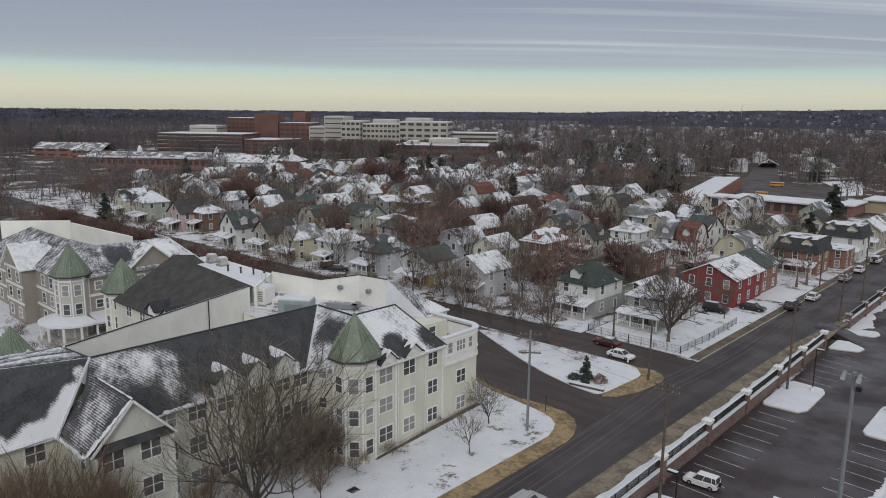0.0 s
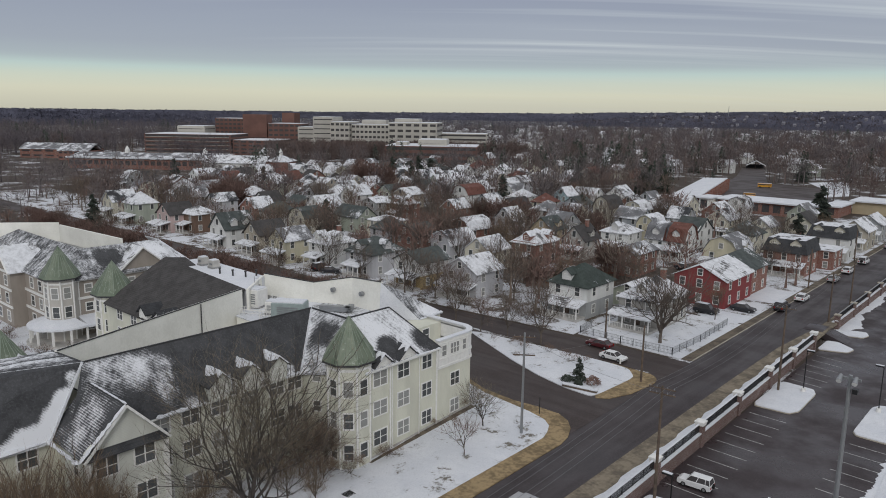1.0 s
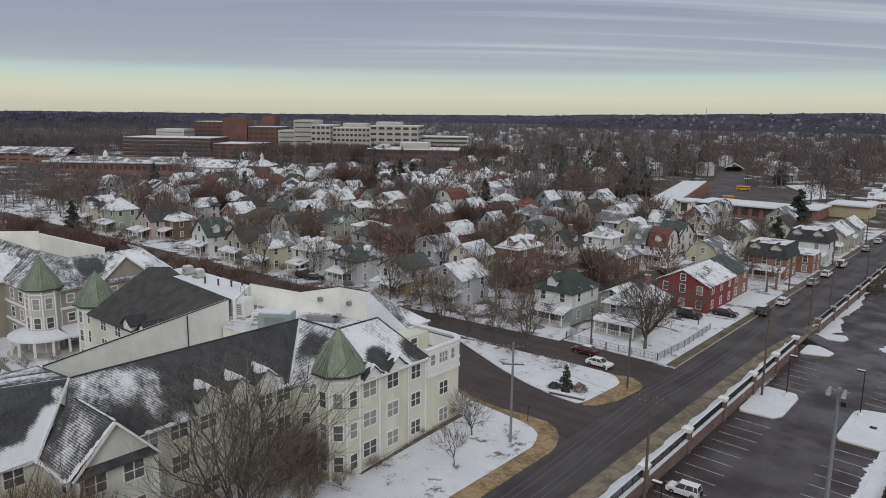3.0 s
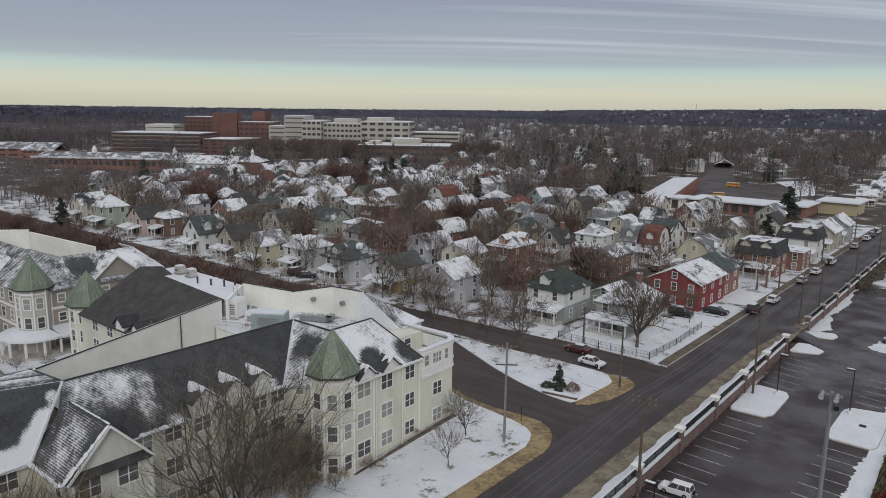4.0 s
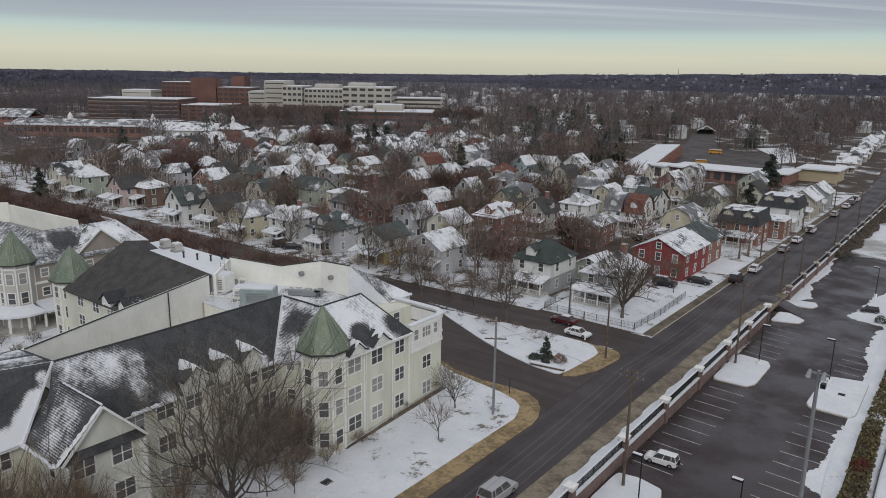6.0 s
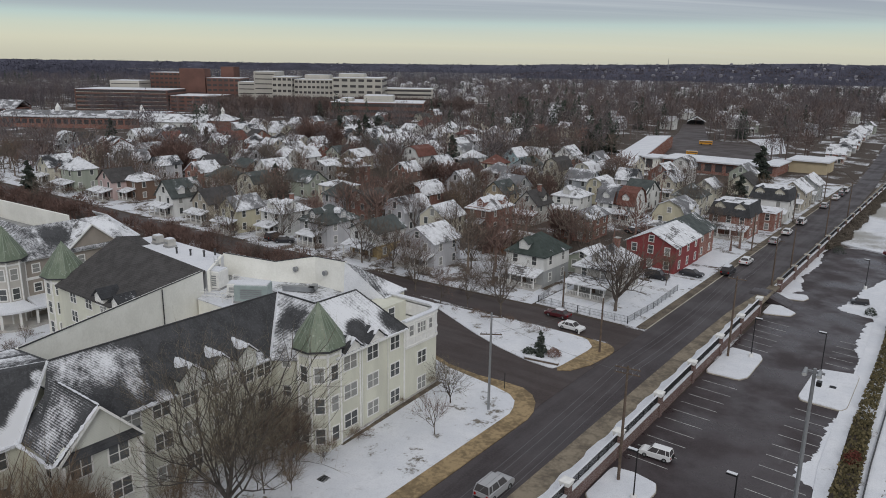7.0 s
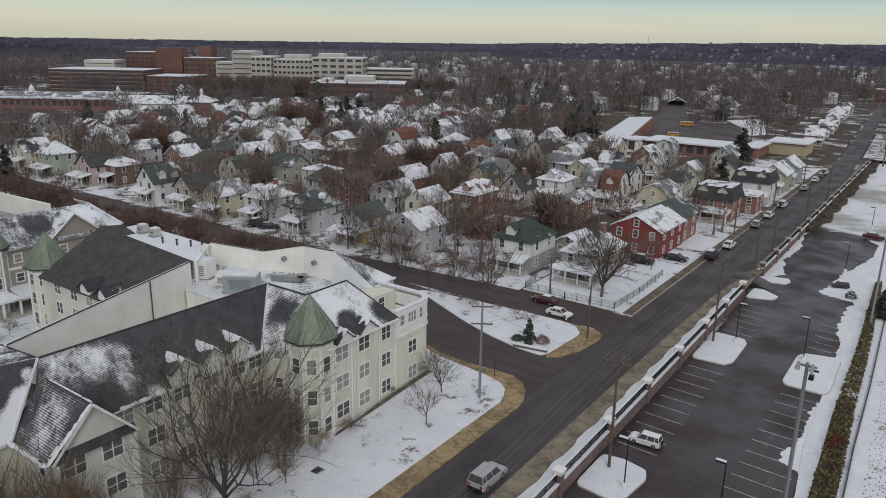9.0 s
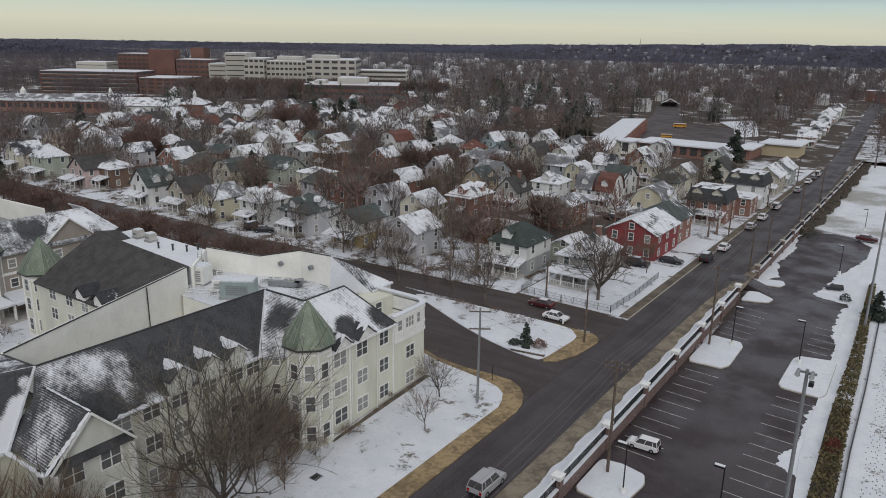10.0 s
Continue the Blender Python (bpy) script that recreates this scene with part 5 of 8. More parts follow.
def plant(kit, x, y, z=0.0, turn=0, size=1.0, name="bare_tree", label="bare deciduous tree with grey-brown twigs in winter", category="tree", group="bare street trees"):
    o = thing(name, x, y, z + (lawn_drop(x, y) if -66 < x < -40 and y < 67 else 0.0), turn, label, category, group)
    o.scale = size if isinstance(size, tuple) else (size, size, size)
    part("trunk", kit[0], None, o)
    part("crown", kit[1], None, o)
    return o


plant(BIG, -48.6, 33.6, 0.1, 40, (1.36, 1.36, 1.12), label="large spreading bare tree with a dense crown of fine twigs")
plant(BIG2, -49.8, 24.0, 0.1, 10, 0.80, label="bare tree with tan twigs beside the gabled front")
plant(BIG2, -51.0, 29.3, 0.1, 130, 0.72, label="bare tree with tan twigs beside the gabled front")
for i, (x, y, s) in enumerate(((-56.2, 42.0, 1.15), (-56.0, 44.6, 1.4), (-54.8, 43.4, 1.3), (-53.6, 45.2, 1.15), (-56.4, 39.6, 0.9), (-50.4, 46.6, 0.45), (-50.3, 51.6, 0.36), (-55.2, 46.0, 1.2), (-52.2, 44.4, 0.6))):
    plant(THICKET, x, y, 0.1, 61 * i, s, "thicket", "dense rusty brown bare thicket at the building's foot", "shrub", "thicket by the turret")
for i, (x, y, s) in enumerate(((-52.0, 34.0, 0.5), (-55.5, 33.0, 0.6), (-47.8, 27.5, 0.45), (-50.5, 38.8, 0.6), (-48.4, 40.4, 0.62))):
    plant(BIG2, x, y, 0.1, 83 * i, s, label="small bare tree with tan twigs by the building")
for i, (x, y, k) in enumerate(((-53.5, 17.0, 1.35), (-52.0, 20.6, 1.3), (-55.5, 13.5, 1.35), (-50.6, 22.8, 1.1), (-56.5, 18.6, 1.25), (-54.8, 10.5, 1.3))):
    plant(BIG2, x, y, 0.1, 100 + 60 * i, k, label="bare tree with tan twigs beside the gabled front")
plant(BIG2, -50.8, 18.2, 0.1, 250, 0.80, label="bare tree with tan twigs beside the gabled front")
plant(SPREADING, -46.9, 63.9, 0.14, 15, (1.1, 1.1, 1.0), label="young bare tree on the snowy lawn")
plant(SAPLING, -43.8, 56.8, 0.14, 100, 0.98, label="slender young bare tree on the snowy lawn")
plant(SHADE, -45.7, 107.9, 0.15, 20, 1.04, label="broad old bare tree in the fenced corner yard")
for i, (x, y, s) in enumerate(((-59.6, 94.6, 0.98), (-65.8, 94.0, 0.8), (-70.6, 92.9, 0.78), (-77.8, 94.9, 0.85), (-132.4, 96.8, 1.12), (-84.0, 103.5, 0.9), (-98.0, 102.6, 0.95), (-112.5, 103.6, 0.8), (-88.0, 104.2, 1.0))):
    plant(BARE[(0, 1, 3)[i % 3]], x, y, 0.05, 77 * i, s)


def wood_stuff(name, label, spots, mat, blades=26, seed=5, trunk=True, wide=1.0, base_z=0.0):
    """A wood too far off to tell its trees apart: thin upward sprays and trunks in one mesh."""
    rng = np.random.default_rng(seed)
    spots = np.asarray(spots, dtype=np.float32)
    n = len(spots)
    base = np.repeat(spots, blades, axis=0)
    m = n * blades
    h, r = base[:, 2], base[:, 3]
    # directions about the crown's middle, fuller above than below
    u, a = rng.uniform(-0.95, 1.0, m), rng.uniform(0, 6.283, m)
    c = np.sqrt(1 - u * u)
    dx, dy, dz = c * np.cos(a), c * np.sin(a), u
    lobe = np.repeat(rng.uniform(0, 6.283, n), blades)
    k = rng.random(m) ** 0.45 * (1 + 0.22 * np.sin(3 * a + lobe) + 0.12 * np.sin(5 * u + 2 * lobe))
    up = h * 0.46
    px, py, pz = base[:, 0] + dx * r * k * 0.85, base[:, 1] + dy * r * k * 0.85, h * 0.54 + dz * up * k * 0.85
    ln = r * rng.uniform(0.15, 0.5, m)
    qx, qy = px + (dx * 0.6 + rng.normal(0, 0.35, m)) * ln, py + (dy * 0.6 + rng.normal(0, 0.35, m)) * ln
    qz = np.minimum(pz + (dz * 0.4 + 0.5 + rng.normal(0, 0.3, m)) * ln, h * 1.03)
    w = r * rng.uniform(0.012, 0.042, m) * wide
    b = rng.uniform(0, 6.283, m)
    v = np.stack([np.stack([px - w * np.cos(b), py - w * np.sin(b), pz], 1), np.stack([px + w * np.cos(b), py + w * np.sin(b), pz], 1), np.stack([qx, qy, qz], 1)], 1).reshape(-1, 3)
    if trunk:
        tv = np.stack([np.stack([spots[:, 0] + o, spots[:, 1] + p, spots[:, 2] * q], 1) for o, p, q in ((-0.25, -0.2, 0), (0.25, 0.2, 0), (0, 0, 0.75))], 1).reshape(-1, 3)
        v = np.concatenate([v, tv])
    if np.ndim(base_z):
        v[:, 2] += np.concatenate([np.repeat(base_z, blades * 3), np.repeat(base_z, 3) if trunk else []])
    me = bpy.data.meshes.new(name)
    t = len(v) // 3
    me.from_pydata(v.tolist(), [], np.arange(t * 3).reshape(-1, 3).tolist())
    me.materials.append(mat)
    return tagged(new(name, me), label, "trees", kind="stuff")


def conifer_stuff(name, label, spots, seed):
    """Far conifers: each a narrow cone of drooping blades."""
    rng = np.random.default_rng(seed)
    s = np.repeat(np.asarray(spots, dtype=np.float32), 150, axis=0)
    n = len(s)
    t = rng.random(n) ** 0.7
    z, a = s[:, 2] * (1.02 - 0.92 * t), rng.uniform(0, 6.283, n)
    r = s[:, 3] * (0.12 + t * 0.85) * rng.uniform(0.4, 1.2, n) * (1 + 0.25 * np.sin(3 * a + s[:, 0]))
    c, d = np.cos(a), np.sin(a)
    w = s[:, 3] * 0.09
    v = np.stack([np.stack([s[:, 0] - d * w + c * r * 0.72, s[:, 1] + c * w + d * r * 0.72, z], 1), np.stack([s[:, 0] + d * w + c * r * 0.72, s[:, 1] - c * w + d * r * 0.72, z], 1),
                  np.stack([s[:, 0] + c * r, s[:, 1] + d * r, z - s[:, 2] * 0.05], 1)], 1).reshape(-1, 3)
    me = bpy.data.meshes.new(name)
    me.from_pydata(v.tolist(), [], np.arange(n * 3).reshape(-1, 3).tolist())
    me.materials.append(M["needle"])
    return tagged(new(name, me), label, "trees", kind="stuff")


# ---------- houses ----------
PORCH_POST = MB().box(-0.09, -0.09, 0, 0.09, 0.09, 2.5).mesh("porch_post", M["trim"])
HOUSES = []


def roof_planes(kind, w, d, e, rise, over, axis):
    """Outlines of the roof's planes for a body w by d, centred; axis: the ridge's."""
    a, b = w / 2 + over, d / 2 + over
    z0 = e - over * rise / max(min(w, d) / 2, 1)
    if axis == "y":
        sw = lambda p: (p[1], p[0], p[2])
        return [[sw(p) for p in q] for q in roof_planes(kind, d, w, e, rise, over, "x")]
    t = e + rise
    if kind == "gable":
        return [[(-a, -b, z0), (a, -b, z0), (a, 0, t), (-a, 0, t)], [(-a, b, z0), (a, b, z0), (a, 0, t), (-a, 0, t)]]
    if kind == "hip":
        k = max(a - b, 0.25)
        return [[(-a, -b, z0), (a, -b, z0), (k, 0, t), (-k, 0, t)], [(-a, b, z0), (a, b, z0), (k, 0, t), (-k, 0, t)],
                [(a, -b, z0), (a, b, z0), (k, 0, t)], [(-a, -b, z0), (-a, b, z0), (-k, 0, t)]]
    if kind == "gambrel":
        m, zm = b * 0.62, e + rise * 0.68
        return [[(-a, -b, z0), (a, -b, z0), (a, -m, zm), (-a, -m, zm)], [(-a, -m, zm), (a, -m, zm), (a, 0, t), (-a, 0, t)],
                [(-a, b, z0), (a, b, z0), (a, m, zm), (-a, m, zm)], [(-a, m, zm), (a, m, zm), (a, 0, t), (-a, 0, t)]]
    if kind == "mansard":
        i, j = a - 1.0, b - 1.0
        o = [(-a, -b), (a, -b), (a, b), (-a, b)]
        u = [(-i, -j), (i, -j), (i, j), (-i, j)]
        return [[(*o[k], z0), (*o[(k + 1) % 4], z0), (*u[(k + 1) % 4], t), (*u[k], t)] for k in range(4)] + [[(*p, t) for p in u]]
    return [[(-a, -b, e + 0.2), (a, -b, e + 0.2), (a, b, e + 0.2), (-a, b, e + 0.2)]]


def house(x, y, w, d, eave, kind, axis, rise, wall, roof, label, turn=0, lower=None, porch=0.0, porch_w=1.0, dormers=(), chimney=True, near=True, category="house", porch_side="s", top_roof=None):
    """A house centred at x, y; its front faces -y before it is turned."""
    o = thing("house", x, y, 0, turn, label, category, "neighbourhood houses")
    HOUSES.append((x, y, max(w, d) / 2))
    mat = WALLS[wall]
    if lower:
        part("wall", MB().box(-w / 2 - 0.02, -d / 2 - 0.02, 0, w / 2 + 0.02, d / 2 + 0.02, eave * 0.5), WALLS[lower], o)
        part("wall", MB().box(-w / 2, -d / 2, eave * 0.5, w / 2, d / 2, eave), mat, o)
    else:
        part("wall", MB().box(-w / 2, -d / 2, 0, w / 2, d / 2, eave), mat, o)
    put = window if near else lambda o, x, y, z, t, *rest: far_window(o, x, y, z, t)
    planes = roof_planes(kind, w, d, eave, rise, 0.45, axis)
    r = MB()
    if kind == "mansard":
        for q in planes[:4]:
            slope(r, q, 0.12)
        part("roof", r, M[roof], o)
        t = MB()
        slope(t, planes[4], 0.25)
        part("roof_top", t, M[top_roof or "roof3"], o, "snow-covered flat top")
    else:
        for q in planes:
            slope(r, q, 0.16)
        part("roof", r, M[roof], o)
    if kind in ("gable", "gambrel"):
        for s in (-1, 1):
            c = (w if axis == "x" else d) / 2 * s
            b = (d if axis == "x" else w) / 2
            prof = [(-b, eave), (b, eave), (0, eave + rise - 0.15)] if kind == "gable" else [(-b, eave), (b, eave), (b * 0.62, eave + rise * 0.66), (0, eave + rise - 0.15), (-b * 0.62, eave + rise * 0.66)]
            pts = [(c - s * 0.01, p, z) if axis == "x" else (p, c - s * 0.01, z) for p, z in prof]
            pin = [(c - s * 0.25, p, z) if axis == "x" else (p, c - s * 0.25, z) for p, z in prof]
            part("gable_wall", MB().rings([pts, pin]), mat, o)
            if axis == "y" and s == -1:
                put(o, 0, c, eave + rise * 0.36, 0, 0.9, 1.2, 1, 0.12)
            if axis == "x" and s == 1:
                put(o, c, 0, eave + rise * 0.36, 90, 0.9, 1.2, 1, 0.12)
    storeys = 2 if eave > 4 else 1
    h = eave / storeys
    for k in range(storeys):
        z = h * (k + 0.55)
        n = max(2, int(w / 3.0)) if near else 2
        for i in range(n):
            put(o, -w / 2 + w * (i + 0.5) / n, -d / 2 - 0.005 - (0.02 if lower and k == 0 else 0), z, 0, 0.95, 1.5, 1, 0.12)
        n = max(2, int(d / 3.6)) if near else 2
        for i in range(n):
            put(o, w / 2 + 0.005 + (0.02 if lower and k == 0 else 0), -d / 2 + d * (i + 0.5) / n, z, 90, 0.95, 1.5, 1, 0.12)
    if porch:
        pw = w * porch_w
        z = 2.75
        front = -d / 2
        part("porch_deck", MB().box(-pw / 2, front - porch, 0, pw / 2, front - 0.03, 0.55), M["concrete"], o)
        pr = MB()
        slope(pr, [(-pw / 2 - 0.3, front - porch - 0.35, z), (pw / 2 + 0.3, front - porch - 0.35, z), (pw / 2 + 0.3, front - 0.03, z + 0.75), (-pw / 2 - 0.3, front - 0.03, z + 0.75)], 0.2)
        part("porch_roof", pr, M["roof3"], o, "snow-covered porch roof")
        n = 4 if pw > 5 else 3
        for i in range(n):
            part("porch_post", PORCH_POST, None, o, at=pose(-pw / 2 + 0.15 + (pw - 0.3) * i / (n - 1), front - porch + 0.15, 0.3))
        rail = MB().box(-pw / 2 + 0.1, front - porch + 0.1, 1.2, pw / 2 - 0.1, front - porch + 0.17, 1.28)
        if near:
            for i in range(int(pw / 0.3)):
                rail.box(-pw / 2 + 0.2 + 0.3 * i, front - porch + 0.115, 0.55, -pw / 2 + 0.25 + 0.3 * i, front - porch + 0.155, 1.2)
        part("porch_rail", rail, M["trim"], o)
        part("door", MB().box(-0.5, front - 0.06, 0.5, 0.5, front - 0.01, 2.6), M["pole"], o)
    for dx, dy, dt in dormers:
        dormer(o, dx, dy, eave + 0.35, dt, *((2.5, 1.5) if kind == "mansard" else (1.9, 1.25)), 2.4, roof, WALLS["cream"] if kind == "mansard" else mat)
    if chimney:
        cx, cy = (w * 0.18, 0.6) if axis == "x" else (0.6, d * 0.18)
        c = part("chimney", MB().box(cx - 0.4, cy - 0.4, eave, cx + 0.4, cy + 0.4, eave + rise + 1.0), M["brick"], o)
        part("flue_cap", MB().box(cx - 0.48, cy - 0.48, eave + rise + 1.0, cx + 0.48, cy + 0.48, eave + rise + 1.15), M["concrete"], c)
    return o


def lot(sx, sy, w, d, *rest, **more):
    """A house given by its corner nearest both streets."""
    return house(sx - w / 2, sy + d / 2, w, d, *rest, **more)


# along the side street
lot(-61.4, 111.4, 8.0, 9.6, 6.2, "hip", "y", 2.9, "white", "roof_green", "white and grey house with a dark green hip roof", lower="grey", porch=3.0, porch_w=0.95, dormers=((-0.6, -4.4, 0),), chimney=False)
lot(-48.8, 113.4, 7.4, 11.4, 5.4, "hip", "y", 2.8, "stucco", "roof2", "grey stucco house behind the corner tree, snowy hip roof", porch=3.4, dormers=((0, -4.9, 0),))
lot(-83.6, 107.7, 8.6, 8.6, 5.6, "gable", "y", 2.6, "lilac", "roof3", "pale grey gabled house with snowy roof and porch", porch=2.6, chimney=False)
lot(-97.1, 106.2, 7.6, 8.9, 5.8, "gable", "y", 2.0, "white", "roof_slate", "two-tone house, white above and ochre below, grey-green roof", lower="gold", porch=2.4, chimney=False)
lot(-112.1, 106.6, 8.6, 10.2, 5.5, "hip", "x", 3.0, "lilac", "roof_slate", "pale grey house with dark hip roof and two dormers", porch=2.6, porch_w=0.6, dormers=((-0.4, -4.7, 0), (3.9, 0.3, 90)), chimney=False)
lot(-126.4, 106.3, 7.3, 8.6, 5.9, "hip", "y", 2.2, "white", "roof3", "white house with snow-laden hip roof and brick chimney", porch=2.8, porch_w=0.65, dormers=((-0.8, -3.9, 0), (3.3, -0.6, 90)))
lot(-137.2, 102.2, 6.6, 8.0, 5.8, "gable", "y", 2.6, "yellow", "roof_grey", "pale yellow gabled house behind a bare tree", porch=2.4, chimney=False)
lot(-164.0, 102.9, 7.4, 9.2, 5.4, "gable", "y", 3.8, "white", "roof_slate", "white house with steep dark gable and side dormers", porch=2.4, dormers=((3.4, -1.6, 90), (3.4, 2.0, 90)), chimney=False, near=False)
lot(-190.8, 109.2, 8.4, 7.9, 5.8, "hip", "y", 1.8, "brown", "roof3", "dark red-brown house with snowy hip roof", porch=3.0, porch_w=0.7, chimney=False, near=False)
lot(-196.5, 104.9, 7.8, 8.0, 5.6, "gable", "y", 3.0, "pink", "roof_plain", "pink house with brown-grey gable roof and wide porch", porch=3.2, chimney=False, near=False)
lot(-217.5, 104.4, 7.2, 7.6, 7.0, "hip", "x", 3.2, "sage", "roof2", "tall pale green house with wraparound porch", porch=3.4, porch_w=1.2, chimney=False, near=False)
lot(-236.0, 106.0, 7.6, 8.4, 5.8, "gable", "y", 3.2, "cream", "roof2", "cream house with snowy gable roof", porch=2.6, chimney=False, near=False)
lot(-150.5, 104.0, 6.6, 8.6, 5.4, "gable", "y", 3.0, "stone", "roof_plain", "tan gabled house with dark roof", porch=2.4, chimney=False, near=False)
# along the main street
house(-51.2, 143.0, 10.2, 14.0, 5.6, "gable", "y", 2.5, "red", "roof3", "red painted brick twin house with snowy roof", chimney=False)
house(-51.3, 155.2, 9.8, 10.2, 5.6, "gable", "y", 2.6, "brick", "roof_slate", "brick twin house with grey-green roof", chimney=False)
lot(-55.4, 168.0, 8.2, 9.4, 5.0, "gambrel", "y", 3.8, "yellow", "roof_grey", "pale yellow gambrel house with snowy porch roof", porch=2.8, dormers=((4.0, 0.5, 90),), chimney=False)
lot(-43.3, 176.2, 9.2, 9.8, 5.7, "mansard", "x", 2.7, "brick", "roof0", "brick twin house with dark mansard roof", porch=3.0, dormers=((-2.3, -4.8, 0), (2.3, -4.8, 0)), chimney=False)
house(-44.0, 194.0, 6.4, 8.4, 4.6, "flat", "x", 0.3, "brick", "roof3", "low brick wing with snow-covered flat roof", chimney=False)
lot(-41.0, 204.4, 9.6, 9.4, 6.0, "mansard", "x", 2.6, "white", "roof0", "white house with dark mansard roof and dormers", porch=3.0, dormers=((-2.5, -4.6, 0), (2.5, -4.6, 0)), chimney=False, near=False)
lot(-41.0, 224.0, 6.8, 11.0, 5.6, "gable", "y", 2.8, "stone", "roof3", "buff house with snowy gable roof", porch=2.8, chimney=False, near=False)
lot(-41.2, 243.0, 6.8, 10.0, 5.4, "gable", "y", 2.6, "grey", "roof3", "grey house with snowy gable roof", porch=2.6, chimney=False, near=False)
house(-59.5, 232.0, 7.6, 8.6, 5.6, "gable", "y", 3.0, "cream", "roof_plain", "cream gabled house with dark roof", chimney=False, near=False)
lot(-71.3, 174.8, 5.0, 7.6, 5.4, "gambrel", "x", 3.8, "white", "roof_brown", "half of a white twin house, brown gambrel roof", porch=2.6, dormers=((0.2, -3.6, 0),), chimney=False)
lot(-76.35, 174.8, 5.0, 7.6, 5.4, "gambrel", "x", 3.8, "white", "roof_grey", "half of a white twin house, grey gambrel roof", porch=2.6, dormers=((-0.2, -3.6, 0),), chimney=False)
lot(-93.0, 141.0, 6.6, 10.6, 6.0, "hip", "x", 2.6, "brick", "roof3", "dark brick house with snow-covered hip roof", porch=2.0, porch_w=0.6, dormers=((0.5, -4.9, 0), (3.0, 1.5, 90)), chimney=False)
lot(-71.2, 148.6, 6.6, 11.0, 5.4, "gable", "y", 1.5, "brick", "roof_grey", "long brick twin house with low grey roof", chimney=False)
house(-60.5, 128.5, 6.0, 7.6, 3.3, "gable", "y", 1.4, "sage", "roof3", "sage green garage with snow-covered roof", chimney=False, category="garage")
lot(-84.8, 170.7, 7.6, 8.2, 6.0, "hip", "y", 2.0, "white", "roof3", "white house with snow-patched hip roof and porch", porch=2.8, chimney=False, dormers=((0.0, -3.8, 0),))
lot(-89.6, 157.8, 6.2, 7.4, 5.2, "gable", "y", 3.2, "stucco", "roof_plain", "grey house with dark gable roof and brick chimney", porch=2.2, dormers=((2.8, 0.6, 90),), near=False)
lot(-103.0, 163.5, 7.0, 7.4, 5.6, "gable", "y", 3.0, "gold_pale", "roof_slate", "buff house with cross gable and green-grey roof", dormers=((3.2, 0.4, 90),), chimney=False, near=False)
lot(-110.4, 207.2, 5.6, 8.6, 7.0, "gambrel", "y", 3.4, "cream", "roof_plain", "tall cream house with dark gambrel roof", chimney=False, near=False)
lot(-97.0, 201.9, 8.4, 7.8, 5.4, "gable", "x", 2.8, "blue", "roof_grey", "pale blue house with grey roof", chimney=False, near=False)
lot(-88.5, 193.6, 5.4, 7.4, 5.2, "gambrel", "y", 2.8, "yellow", "roof3", "pale yellow house with snowy gambrel roof", chimney=False, near=False)
lot(-102.6, 214.0, 6.0, 7.0, 6.4, "gambrel", "y", 2.6, "cream", "roof3", "cream house with snowy roof", chimney=False, near=False)
lot(-143.7, 142.0, 8.6, 7.6, 5.4, "hip", "x", 1.2, "cream", "roof3", "cream house with snow-covered low roof", chimney=False, near=False)
lot(-166.8, 171.3, 7.6, 8.0, 5.8, "hip", "x", 2.2, "brick", "roof3", "brick house with snow-covered hip roof", porch=2.0, porch_w=0.5, chimney=False, near=False, dormers=((-0.8, -3.6, 0), (3.4, 0.0, 90)))
lot(-177.1, 168.8, 7.2, 7.0, 5.6, "gable", "y", 1.4, "grey", "roof3", "grey house with snow-covered roof", chimney=False, near=False)
lot(-159.5, 144.8, 11.0, 7.4, 4.8, "gable", "x", 2.8, "sage", "roof_slate", "long olive house with grey-green roof", chimney=False, near=False)
lot(-207.0, 159.3, 7.4, 9.0, 5.6, "gable", "x", 2.8, "lilac", "roof2", "grey house with white-edged snowy gable", chimney=False, near=False)
lot(-164.4, 202.2, 7.6, 10.0, 7.0, "gambrel", "y", 3.2, "white", "roof_brown", "tall white house with brown roof", chimney=False, near=False)
lot(-182.9, 210.4, 9.0, 7.0, 6.0, "gambrel", "x", 2.6, "grey", "roof_grey", "grey house with weathered gambrel roof", chimney=False, near=False)
lot(-209.3, 236.7, 6.8, 9.0, 5.6, "gable", "y", 3.4, "sage", "roof3", "dark sage house with snow-covered gable", chimney=False, near=False)
lot(-197.2, 239.8, 6.4, 9.4, 5.6, "gable", "y", 3.0, "white", "roof3", "white house with snowy gable and dormer", dormers=((3.0, 0.5, 90),), chimney=False, near=False)
lot(-153.1, 221.1, 7.0, 7.9, 5.6, "hip", "x", 2.4, "white", "roof3", "white house with snow-covered hip roof", porch=2.4, chimney=False, near=False)
lot(-124.5, 174.4, 6.2, 7.0, 5.0, "gable", "y", 3.2, "lilac", "roof2", "grey house with snow-dusted steep gable", chimney=False, near=False)
lot(-140.1, 229.9, 5.6, 7.0, 6.6, "gable", "y", 2.8, "cyan", "roof3", "pale turquoise house with snowy roof", chimney=False, near=False)
lot(-141.3, 251.1, 9.6, 7.4, 5.0, "gable", "x", 2.4, "white", "roof3", "white house with long snow-covered roof", chimney=False, near=False)
lot(-250.7, 136.9, 9.4, 8.2, 4.6, "gable", "x", 1.6, "blue", "roof3", "pale blue house with snow-covered low roof", chimney=False, near=False)
lot(-254.7, 182.6, 7.0, 8.4, 5.6, "gable", "y", 2.8, "sage", "roof2", "sage house with snowy gable", chimney=False, near=False)
